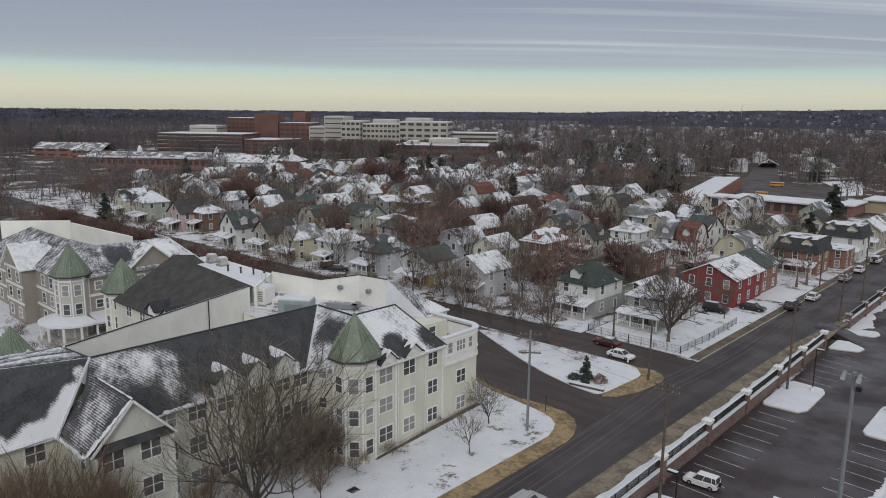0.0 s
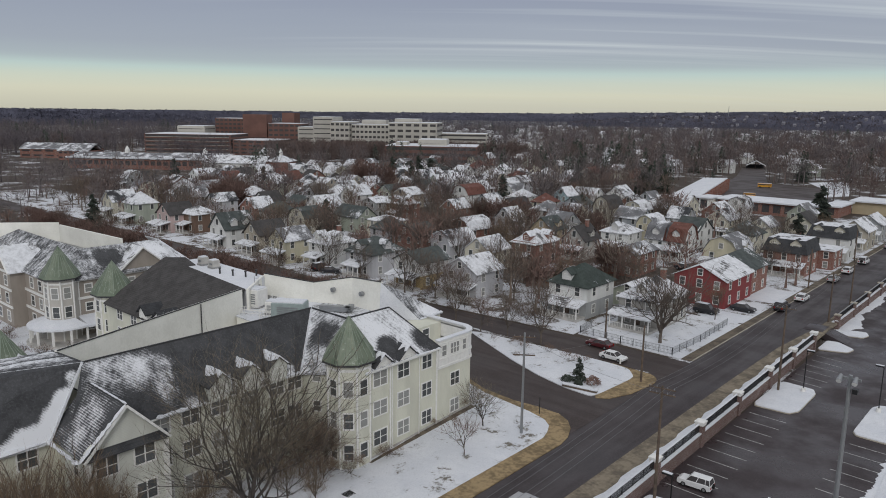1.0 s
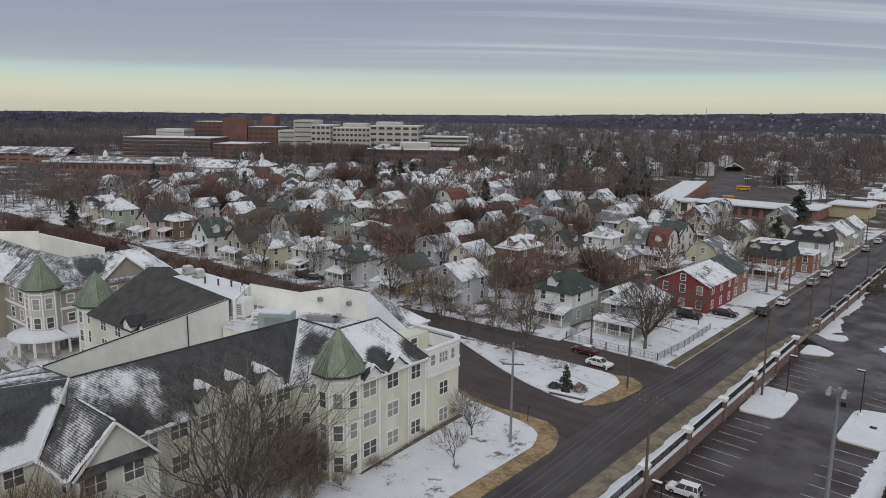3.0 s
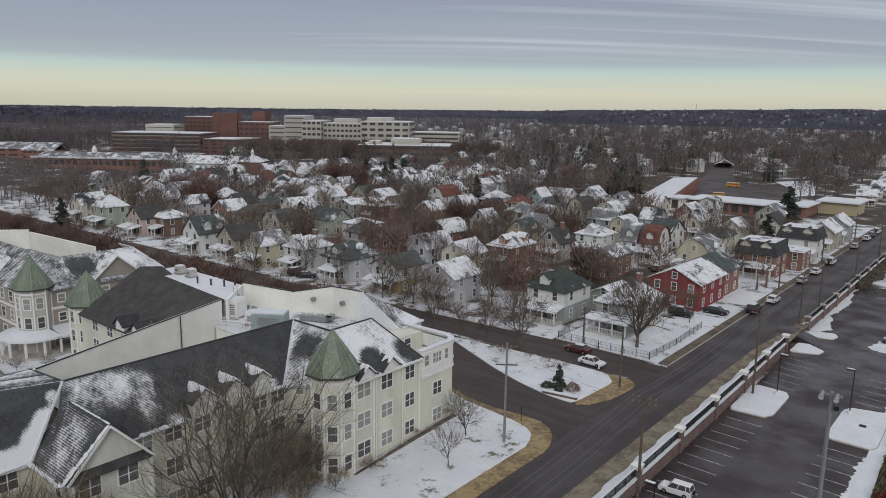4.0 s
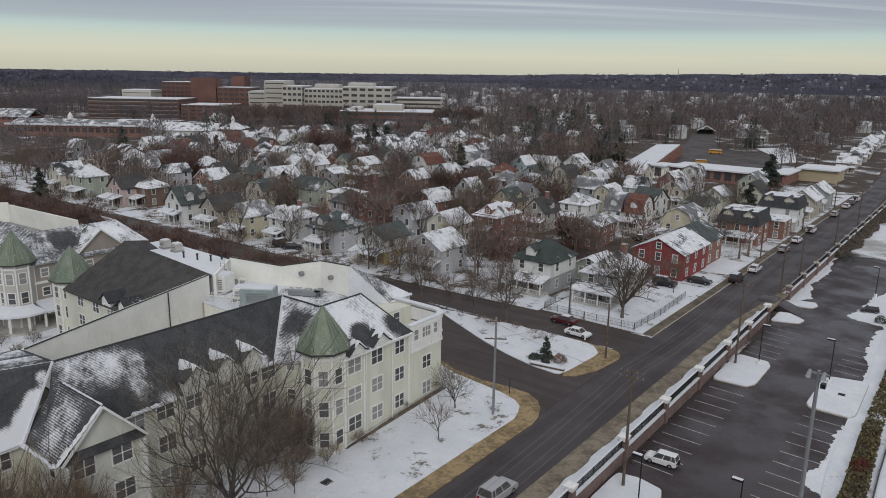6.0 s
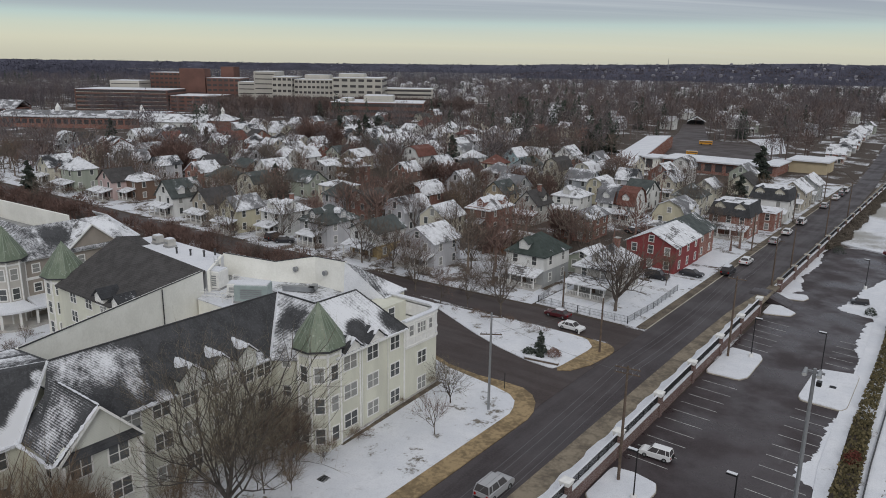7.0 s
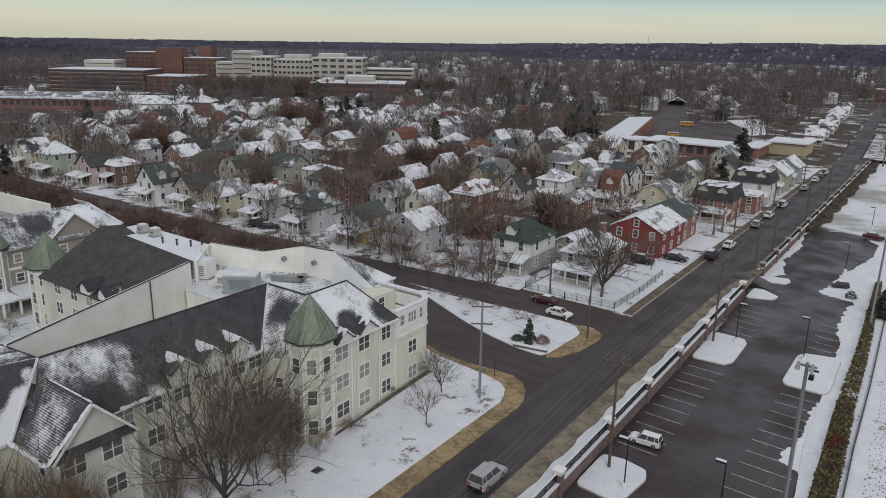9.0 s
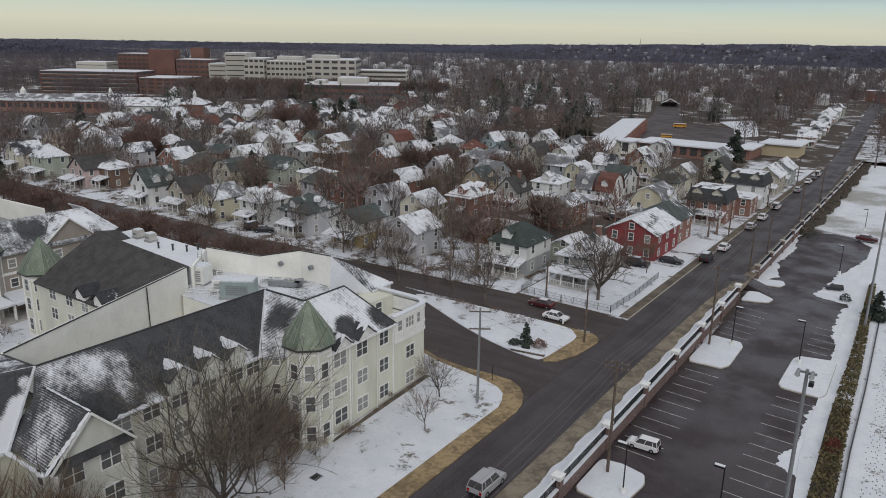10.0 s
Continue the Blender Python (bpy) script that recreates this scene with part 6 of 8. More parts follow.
lot(-214.5, 221.7, 6.0, 7.0, 6.0, "gable", "y", 2.6, "white", "roof_grey", "white house with grey gable", chimney=False, near=False)
lot(-240.7, 241.2, 5.6, 8.0, 6.0, "gambrel", "y", 2.8, "stone", "roof2", "tan house with snowy gambrel roof", chimney=False, near=False)
house(-81.0, 133.5, 6.2, 6.6, 3.0, "flat", "x", 0.3, "cream", "roof3", "small pale garage with snow-covered flat roof", chimney=False, category="garage", near=False)
house(-72.5, 129.5, 4.6, 5.4, 2.8, "gable", "x", 1.0, "grey", "roof3", "small grey garage with snowy roof", chimney=False, category="garage", near=False)

FAR_WALL = ("white", "cream", "lilac", "brick", "sage", "blue", "stone", "white", "lilac", "cream", "white", "grey")
FAR_ROOF = ("roof3", "roof2", "roof_grey", "roof3", "roof2", "roof_plain", "roof3", "roof_slate", "roof_grey", "roof_brown")


def suburb():
    """The streets of houses further out, row by row."""
    rnd = random.Random(7)
    for row, y in enumerate((136, 152, 182, 200, 218, 238, 256, 276, 298, 320, 344, 372, 404, 440, 484, 536)):
        x = -64.0 - rnd.uniform(0, 6)
        while x > -345 - 0.2 * y:
            hx, hy = x + rnd.uniform(-1.5, 1.5), y + rnd.uniform(-3, 3)
            x -= rnd.uniform(10.5, 15) if y < 230 else (rnd.uniform(13, 20) if y < 330 else rnd.uniform(22, 44))
            if any(abs(hx - a) < r + 6.2 and abs(hy - b) < r + 6.2 for a, b, r in HOUSES):
                continue
            if -178 < hx < -55 and 258 < hy < 480 or -215 < hx < -135 and hy > 470 or hx < -320 and hy > 150 or hx < -290 and hy < 150:
                continue
            wall, roof = rnd.choice(FAR_WALL), rnd.choice(FAR_ROOF)
            kind = rnd.choice(("gable", "gable", "hip", "gable", "gambrel"))
            w, d = rnd.uniform(5.8, 7.8), rnd.uniform(7.2, 9.4)
            tint = {"brick": "brick", "stone": "tan", "sage": "sage green", "blue": "pale blue", "lilac": "pale grey"}.get(wall, wall)
            snow = {"roof3": "snow-covered", "roof2": "half-snowed", "roof1": "dusted dark", "roof_plain": "dark", "roof_slate": "grey-green", "roof_grey": "weathered grey", "roof_brown": "brown"}[roof]
            house(hx, hy, w, d, rnd.uniform(5.0, 6.0), kind, rnd.choice("xyy"), rnd.uniform(2.2, 3.4), wall, roof, f"{tint} two-storey house with {snow} {kind} roof",
                  turn=rnd.uniform(-4, 4), porch=rnd.choice((0, 0, 2.4)), chimney=False, near=False)


suburb()


# ---------- hospital, school, woods, ridge ----------
def strip_block(parent, name, x0, x1, y0, y1, z0, z1, mat, floors, side=True, bays=0, snow=True, strip=0.42):
    b = part(name, MB().box(x0, y0, z0, x1, y1, z1), mat, parent)
    h = (z1 - z0) / floors
    for k in range(floors):
        za, zb = z0 + h * (k + 0.38), z0 + h * (k + 0.38 + strip)
        if bays:
            for i in range(bays):
                xa = x0 + (x1 - x0) * (i + 0.16) / bays
                part("window", MB().box(xa, y0 - 0.12, za, xa + (x1 - x0) * 0.68 / bays, y0 + 0.1, zb), M["hosp_dark"], b)
        else:
            part("window_strip", MB().box(x0 + 1, y0 - 0.12, za, x1 - 1, y0 + 0.1, zb), M["hosp_dark"], b)
        if side:
            part("window_strip", MB().box(x1 - 0.1, y0 + 1, za, x1 + 0.12, y1 - 1, zb), M["hosp_dark"], b)
    if snow:
        part("roof_snow", MB().box(x0 + 0.4, y0 + 0.4, z1, x1 - 0.4, y1 - 0.4, z1 + 0.25), M["snow"], b)
    return b


def hospital():
    o = thing("hospital", 0, 0, 0, 36.2, "large hospital of pale precast and brown brick blocks", "building")
    W, B = M["hosp_white"], M["hosp_brick"]
    deck = strip_block(o, "brick_block", -291, -220, 560, 600, 0, 15.5, B, 5, strip=0.5)
    for k in range(5):
        part("deck_band", MB().box(-290, 559.75, 3.1 * k + 0.85, -221, 559.98, 3.1 * k + 1.17), M["hosp_white"], deck)
    strip_block(o, "brick_block", -219, -183, 562, 600, 0, 11.5, B, 4, bays=6)
    strip_block(o, "pale_block", -283, -259, 602, 625, 0, 21.0, W, 5, strip=0.12)
    strip_block(o, "brick_block", -260, -229, 628, 660, 0, 27.5, B, 8, bays=8)
    strip_block(o, "brick_tower", -229, -208, 612, 627, 0, 31.4, B, 1, side=False, snow=False, strip=0.01)
    strip_block(o, "brick_block", -207, -179, 612, 640, 0, 24, B, 6, bays=6)
    strip_block(o, "brick_tower", -204, -193, 642, 660, 0, 33.0, B, 1, side=False, snow=False, strip=0.01)
    strip_block(o, "white_block", -178, -163, 602, 625, 0, 21.5, W, 6, side=False, strip=0.2)
    strip_block(o, "white_block", -162, -145, 592, 625, 0, 30.2, W, 8, side=False, strip=0.2)
    strip_block(o, "white_block", -144.5, -129, 580, 620, 0, 26.6, W, 6, bays=4)
    strip_block(o, "white_block", -128.5, -97.5, 586, 620, 0, 24.8, W, 6, bays=9)
    strip_block(o, "white_block", -97, -58, 578, 622, 0, 26.8, W, 6, bays=6)
    strip_block(o, "penthouse", -94, -74, 592, 612, 26.8, 29.6, W, 1, strip=0.01, side=False)
    strip_block(o, "penthouse", -122, -102, 596, 612, 24.8, 28.2, W, 1, strip=0.01, side=False)
    strip_block(o, "white_block", -61, -20, 624, 650, 0, 17.6, W, 5)
    return o


hospital()


def office():
    o = thing("office_block", 0, 0, 0, 36.2, "low brown brick office block with snowy roof", "building")
    strip_block(o, "brick_block", -86, -22, 500, 540, 0, 12.3, M["hosp_brick"], 3, strip=0.45)
    strip_block(o, "penthouse", -64, -44, 510, 530, 12.3, 16.5, M["hosp_white"], 1, strip=0.01, side=False)
    strip_block(o, "penthouse", -80, -72, 510, 524, 12.3, 14.5, M["hosp_white"], 1, strip=0.01, side=False)


office()


def brick_hall():
    o = thing("brick_hall", 0, 0, 0, 36.2, "long low brick hall with snowy roofs and white cupolas", "building")
    hall = strip_block(o, "brick_block", -262, -176, 412, 432, 0, 6.2, M["brick"], 1, bays=22, strip=0.4, snow=False)
    r = MB()
    slope(r, [(-263, 411, 6.1), (-175, 411, 6.1), (-178, 422, 9.2), (-260, 422, 9.2)], 0.3)
    slope(r, [(-263, 433, 6.1), (-175, 433, 6.1), (-178, 422, 9.2), (-260, 422, 9.2)], 0.3)
    part("roof", r, M["roof_grey"], hall, "low pitched roof streaked with snow")
    part("eave_snow", MB().box(-263, 410.8, 6.15, -176, 413.2, 6.9), M["snow"], hall)
    wing = strip_block(o, "brick_block", -214, -174, 434, 452, 0, 7.4, M["brick"], 2, bays=8, strip=0.4)
    for k, (u, v, z) in enumerate(((-230, 422, 8.8), (-189, 440, 7.6))):
        part("cupola", MB().box(u - 1.1, v - 1.1, z, u + 1.1, v + 1.1, z + 2.2).cone(u, v, z + 2.2, 1.4, z + 4.4, 0.1, 8), M["trim"], o)
    for u0, u1, v in ((-345, -292, 486), (-306, -284, 470)):
        b2 = strip_block(o, "brick_block", u0, u1, v, v + 16, 0, 6.5, M["brick"], 2, bays=6, strip=0.35, snow=False)
        r = MB()
        slope(r, [(u0 - 0.6, v - 0.6, 6.4), (u1 + 0.6, v - 0.6, 6.4), (u1 + 0.6, v + 8, 10.4), (u0 - 0.6, v + 8, 10.4)], 0.3)
        slope(r, [(u0 - 0.6, v + 16.6, 6.4), (u1 + 0.6, v + 16.6, 6.4), (u1 + 0.6, v + 8, 10.4), (u0 - 0.6, v + 8, 10.4)], 0.3)
        part("roof", r, M["roof_grey"], b2)


brick_hall()


def school():
    o = thing("school_building", 0, 0, 0, 0, "long low brick school wings with snow-covered flat roofs", "building")
    def flat(x0, x1, y0, y1, z, wall, glazed=True):
        part("wall", MB().box(x0, y0, 0, x1, y1, z), wall, o)
        part("roof", MB().box(x0 - 1, y0 - 1.2, z, x1 + 1, y1 + 1, z + 0.5), M["snow"], o, "snow-covered flat roof")
        n = int((x1 - x0) / 4) if glazed else 0
        for i in range(n):
            part("window", MB().box(x0 + 4 * i + 0.6, y0 - 0.08, 1.0, x0 + 4 * i + 3.2, y0 + 0.1, z - 0.6), M["hosp_dark"], o)
    flat(-104, -68.5, 281, 297, 4.4, M["brick"])
    flat(-68.5, -63.9, 291, 310, 4.0, M["brick"])
    flat(-109.0, -104.8, 275, 284, 4.9, M["stucco"])
    flat(-63.8, -50.4, 310.5, 326, 4.6, M["wall_buff"], False)
    o2 = thing("school_wing", -126.5, 320, 0, 14.5, "low brick school wing with sloping snow-covered roof", "building")
    part("wall", MB().box(-4.6, -46, 0, 4.6, 46, 4.8), M["brick"], o2)
    r = MB()
    slope(r, [(-5.8, -47, 4.9), (5.8, -47, 5.5), (5.8, 47, 5.5), (-5.8, 47, 4.9)], 0.5)
    part("roof", r, M["snow"], o2)
    for i in range(16):
        part("buttress", MB().box(4.6, -44.5 + 5.8 * i, 0, 7.2, -43.7 + 5.8 * i, 5.2), M["brick"], o2)
    sheet("school_lot", [(-104, 298.5), (-70, 306), (-80, 350), (-99, 405), (-128, 414), (-165, 520), (-180, 520), (-158, 450), (-138, 372), (-117, 290)], 0.06, M["asphalt_side"], "open asphalt school car park", "car park")
    sheet("school_snow", [(-113.7, 436), (-99.8, 462), (-79.5, 377.5), (-86.5, 362), (-97.8, 404)], 0.09, M["snow"], "smooth snow beside the school asphalt", "snow")
    sh = thing("shelter", -172.5, 525, 0, 22, "small dark open shelter with snow-edged gable roof", "shelter")
    r = MB()
    for k in (-1, 1):
        slope(r, [(k * 6.2, -5, 2.5), (k * 6.2, 5, 2.5), (0, 5, 5.8), (0, -5, 5.8)], 0.3)
    part("roof", r, M["roof_plain"], sh)
    for k in (-1, 1):
        edge = MB()
        bar(edge, (0, -5.2, 5.7), (k * 6.3, -5.2, 2.35), 0.4)
        part("bargeboard", edge, M["snow"], sh, "snow lying on the gable edge")
        for v in (-4.4, 4.4):
            part("post", MB().box(k * 5.6 - 0.2, v - 0.2, 0, k * 5.6 + 0.2, v + 0.2, 2.7), M["dark_trim"], sh)
    part("back_wall", MB().box(-5.4, 4.5, 0, 5.4, 4.7, 2.6), M["dark_trim"], sh)
    for x, y, t, k in ((-121.4, 388, 20, 0.72), (-112, 339, 24, 0.55)):
        b = thing("school_bus", x, y, 0.06, t, "small orange bus parked on the school asphalt", "bus", "school buses")
        b.scale = (k, k, k)
        part("body", MB().box(-4.5, -1.2, 0.5, 4.5, 1.2, 3.0), M["bus"], b)
        part("roof_snow", MB().box(-4.4, -1.1, 3.0, 4.4, 1.1, 3.12), M["snow"], b)
        part("window_band", MB().box(-4.2, -1.24, 1.8, 4.2, 1.24, 2.5), M["hosp_dark"], b)
        for wx in (-3, 3):
            for wy in (-1.1, 1.1):
                part("wheel", MB().tube((wx, wy - 0.15, 0.5), (wx, wy + 0.15, 0.5), 0.5, 0.5, 10, caps=True), M["tyre"], b)


# the farthest ridge has aerial haze put into its blue colour
M["hill_hazed"] = mottled("blue_hazed_ridge", (0.20, 0.225, 0.30), (0.165, 0.185, 0.25), 0.004, 0.95, 0.05, 0.1)
M["wall_buff"] = mottled("buff_render", (0.50, 0.42, 0.28), (0.42, 0.35, 0.24), 0.2)
school()

def parish_house():
    o = thing("parish_house", -338, 222, 0, 36, "long white clapboard house with snowy roofs", "building")
    part("wall", MB().box(-20, -6, 0, 14, 6, 8), WALLS["white"], o)
    r = MB()
    slope(r, [(-20.5, -6.8, 7.8), (14.5, -6.8, 7.8), (14.5, 0, 11.5), (-20.5, 0, 11.5)])
    slope(r, [(-20.5, 6.8, 7.8), (14.5, 6.8, 7.8), (14.5, 0, 11.5), (-20.5, 0, 11.5)])
    part("roof", r, M["roof3"], o)
    for i in range(9):
        for z in (2.2, 5.8):
            far_window(o, -18 + 3.8 * i, -6.01, z, 0)
    part("brick_wing", MB().box(15, -7, 0, 27, 7, 9), M["brick"], o)
    r = MB()
    slope(r, [(14.4, -7.8, 9), (27.6, -7.8, 9), (21, -2, 12), (21, -2, 12.01)])
    slope(r, [(27.6, -7.8, 9), (27.6, 7.8, 9), (21, 2, 12), (21, -2, 12)])
    slope(r, [(14.4, -7.8, 9), (14.4, 7.8, 9), (21, 2, 12), (21, -2, 12)])
    part("roof", r, M["roof3"], o)
    part("cupola", MB().box(20.3, -0.7, 11.5, 21.7, 0.7, 13.5).cone(21, 0, 13.5, 1.1, 15.5, 0.05, 8), M["trim"], o)


parish_house()
# red brick row and the row of small houses beside the far street
for i in range(11):
    f = i / 10
    house(-54.6 - 12.4 * f + 0.6 * math.sin(5 * i), 354 + 178 * f, 7.0, 7.2, 4.6, ("gable", "gable", "hip", "gable")[i % 4], "xy"[i % 3 == 2], 2.2, ("brick", "brick", "white", "lilac", "brick", "stone")[i % 6], ("roof3", "roof2", "roof_grey")[i % 3],
          "small row house with snowy roof and porch", turn=6, porch=2.0, near=False, chimney=False)
house(-55.0, 715, 26, 16, 9, "flat", "x", 0.3, "brick", "roof3", "red brick block at the street's far end", near=False, chimney=False, category="building")
house(-15, 350, 10, 10, 5.5, "gable", "x", 2.8, "white", "roof3", "white house with snow-covered roof", near=False)
house(-20, 395, 10, 10, 5.5, "hip", "x", 2.8, "brick", "roof2", "brick house with snowy roof", near=False)


def woods():
    rnd = np.random.default_rng(3)
    eye = np.array((0.0, 0.0))

    def polar(n, d0, d1, a0, a1, power=1.0):
        d = d0 + (d1 - d0) * rnd.random(n) ** power
        a = np.radians(rnd.uniform(a0, a1, n))
        return -d * np.sin(a), d * np.cos(a)

    def free(x, y, gap=2.0):
        ok = np.ones(len(x), bool)
        for a, b, r in HOUSES:
            ok &= ~((np.abs(x - a) < r + gap) & (np.abs(y - b) < r + gap))
        ok &= ~((x > -42 - 17 * (y > 290) - np.maximum(0, y - 290) * 0.085) & (x < -24 - np.maximum(0, y - 290) * 0.06) & (y < 615))
        ok &= ~((y > 88) & (y < 103)) & ~((x > -40) & (y < 300))
        ok &= ~((y > 298) & (y < 525) & (x > -122 - (y - 298) * 0.27) & (x < -68 - (y - 300) * 0.31) & ((y < 412) | (x < -128 - (y - 412) * 0.33)))
        ok &= ~((y < 90) & (x > -170))
        # stand clear of the hospital's ground
        c, s = math.cos(radians(36.2)), math.sin(radians(36.2))
        u, v = x * c + y * s, -x * s + y * c
        ok &= ~((u > -330) & (u < 30) & (v > 540) & (v < 660)) & ~((u > -105) & (u < -22) & (v > 492) & (v < 545)) & ~((u > -350) & (u < -165) & (v > 335) & (v < 505))
        ok &= ~((np.abs(x + 97 + 0.3 * (y - 410)) < 9) & (y > 362) & (y < 458)) & ~((x < -44) & (x > -116) & (y > 262) & (y < 330)) & ~((x + 0.26 * (y - 320) < -112) & (x + 0.26 * (y - 320) > -140) & (y > 262) & (y < 378))
        ok &= ~((x > -138) & (x < -48) & (y > 238) & (y < 300))
        return ok

    def spots(x, y, h0, h1):
        ok = free(x, y)
        x, y = x[ok], y[ok]
        h = rnd.uniform(h0, h1, len(x))
        return np.stack([x, y, h, h * rnd.uniform(0.26, 0.42, len(x))], 1)

    x, y = polar(2300, 262, 780, 2, 88)
    sp = spots(x, y, 9, 17)
    wood_stuff("near_wood", "bare grey-brown trees among the far houses", sp[::2], M["twig_far"], 240, 1)
    wood_stuff("near_wood_brown", "bare reddish-brown trees among the far houses", sp[1::2], M["twig_brown"], 240, 11)
    # the belt of trees at the hospital's foot and behind the office block
    c, d = math.cos(radians(36.2)), math.sin(radians(36.2))
    u, v = np.concatenate([rnd.uniform(-182, -86, 150), rnd.uniform(-88, 12, 90)]), np.concatenate([rnd.uniform(520, 572, 150), rnd.uniform(550, 574, 90)])
    h = rnd.uniform(11, 15, 240)
    wood_stuff("hospital_wood", "dark reddish wood at the hospital's foot", np.stack([u * c - v * d, u * d + v * c, h, h * rnd.uniform(0.28, 0.40, 240)], 1), M["twig_brown"], 620, 41)
    # thickets between the houses
    px, py, ph = [], [], []
    for a, b, r, k, t in ((-126.5, 151, 8.5, 26, 7.5), (-233, 148, 8, 26, 9.5), (-82, 126.5, 4.5, 12, 5.5), (-75.5, 147.5, 3.4, 9, 7.0), (-104, 248, 8, 16, 9.0), (-241, 224, 9, 16, 13.0), (-112, 190, 7, 14, 8), (-131, 186, 6, 12, 9), (-150, 185, 7, 14, 8), (-260, 160, 10, 18, 9), (-200, 205, 7, 12, 9), (-186, 150, 7, 12, 8)):
        px.append(rnd.normal(a, r * 0.6, k)), py.append(rnd.normal(b, r * 0.5, k)), ph.append(rnd.uniform(t * 0.75, t * 1.15, k))
    px, py, ph = np.concatenate(px), np.concatenate(py), np.concatenate(ph)
    ok = free(px, py, 0.0)
    wood_stuff("garden_thicket", "dense rust-brown thickets of small trees behind the houses", np.stack([px, py, ph, ph * rnd.uniform(0.30, 0.45, len(px))], 1)[ok], M["twig_rust_far"], 700, 43)
    x, y = polar(270, 125, 345, 6, 74)
    keep = (y > 104)
    sp = spots(x[keep], y[keep], 6, 13)
    wood_stuff("garden_trees", "fine bare trees standing between the houses", sp[::2], M["twig"], 330, 51)
    wood_stuff("garden_trees_red", "fine reddish bare trees between the houses", sp[1::2], M["twig_red"], 330, 52)
    # shrubs on the near side of the side street
    px = rnd.uniform(-250, -92, 150)
    py = 88.6 + 0.012 * (px + 84) + rnd.uniform(-5.0, 1.8, 150)
    h = rnd.uniform(2.6, 5.4, 150)
    wood_stuff("street_thicket", "reddish-brown bare thicket along the side street", np.stack([px, py, h, h * rnd.uniform(0.40, 0.6, 150)], 1), M["twig_rust_far"], 420, 57)
    x, y = polar(700, 400, 800, 58, 88)
    wood_stuff("hill_wood", "dark dense wood on the rise beside the hospital", spots(x, y, 12, 19), M["twig_mid"], 200, 21)
    x, y = polar(750, 430, 1250, 1, 34)
    sp = spots(x, y, 12, 20)
    wood_stuff("school_wood", "dense bare wood behind the school", sp[::2], M["twig_far"], 210, 31)
    wood_stuff("school_wood_brown", "dense reddish bare wood behind the school", sp[1::2], M["twig_brown"], 210, 32)
    # twigs grow bluer with distance, the haze being in their colour
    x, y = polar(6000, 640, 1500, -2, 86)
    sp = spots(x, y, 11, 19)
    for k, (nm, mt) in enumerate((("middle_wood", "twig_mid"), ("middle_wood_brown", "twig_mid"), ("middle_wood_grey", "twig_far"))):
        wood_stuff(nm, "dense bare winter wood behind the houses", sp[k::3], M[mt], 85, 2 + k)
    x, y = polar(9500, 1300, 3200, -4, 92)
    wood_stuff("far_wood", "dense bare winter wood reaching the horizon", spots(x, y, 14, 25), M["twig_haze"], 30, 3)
    cx, cy = polar(70, 380, 1400, 0, 80)
    px, py = np.repeat(cx, 7) + rnd.normal(0, 12, 490), np.repeat(cy, 7) + rnd.normal(0, 12, 490)
    ok = free(px, py)
    h = rnd.uniform(10, 19, len(px))
    conifer_stuff("far_conifers", "clumps of dark conifers among the bare woods", np.stack([px, py, h, h * rnd.uniform(0.24, 0.40, len(px))], 1)[ok], 6)
    far = MB()
    x, y = polar(270, 480, 1700, 0, 56, 0.8)
    ok = free(x, y, 4)
    for hx, hy in zip(x[ok].tolist(), y[ok].tolist()):
        k = rnd.uniform(0.65, 1.0)
        w, d, e, t = 5 * k, 4.4 * k, 6.5 * k, 9.8 * k
        far.box(hx - w, hy - d, 0, hx + w, hy + d, e, 0)
        for s in (-1, 1):
            far.face([(hx - w - 0.4, hy + s * (d + 0.4), e - 0.3), (hx + w + 0.4, hy + s * (d + 0.4), e - 0.3), (hx + w + 0.4, hy, t), (hx - w - 0.4, hy, t)], 1)
            far.face([(hx + s * w, hy - d, e), (hx + s * w, hy + d, e), (hx + s * w, hy, t)], 0)
    tagged(part("far_houses", far, (WALLS["white"], M["roof3"])), "scattered distant pale houses with snowy roofs among the woods", "houses", kind="stuff")
    for ang, name in ((30, "thicket"), (58, "thicket_2")):
        x, y = polar(130, 150, 330, ang - 16, ang + 18)
        wood_stuff(name, "reddish-brown thickets of small trees between the gardens", spots(x, y, 4, 8), M["twig_red"], 220, 4 + ang)
    # single trees between the houses
    rr = random.Random(12)
    n = 0
    for i in range(28):
        px, py = rr.uniform(-118, -66), rr.uniform(122, 152)
        if not free(np.array([px]), np.array([py]), 0.3)[0]:
            continue
        plant(BARE[(2, 3, 4, 0)[i % 4]], px, py, 0.02, rr.uniform(0, 360), rr.uniform(0.45, 0.95))
    for i in range(95):
        px = rr.uniform(-250, -84)
        py = 89.0 + 0.012 * (px + 84) + rr.uniform(-4.5, 1.2)
        o = thing("shrub", px, py, 0.02, rr.uniform(0, 360), "reddish-brown leafless shrub along the side street", "shrub", "street shrubs")
        k = rr.uniform(0.25, 0.55)
        part("crown", BARE[(2, 3, 3)[i % 3]][1], None, o, at=Matrix.Diagonal((k, k, k * 0.55, 1)))
    for i in range(42):
        px, py = rr.uniform(-245, -64), rr.uniform(99.6, 105.5)
        k = rr.uniform(0.28, 0.62)
        plant(THICKET, px, py, 0.05, rr.uniform(0, 360), (k * 1.2, k * 1.2, k), "thicket", "brown leafless shrub in a snowy front garden", "shrub", "front garden shrubs")
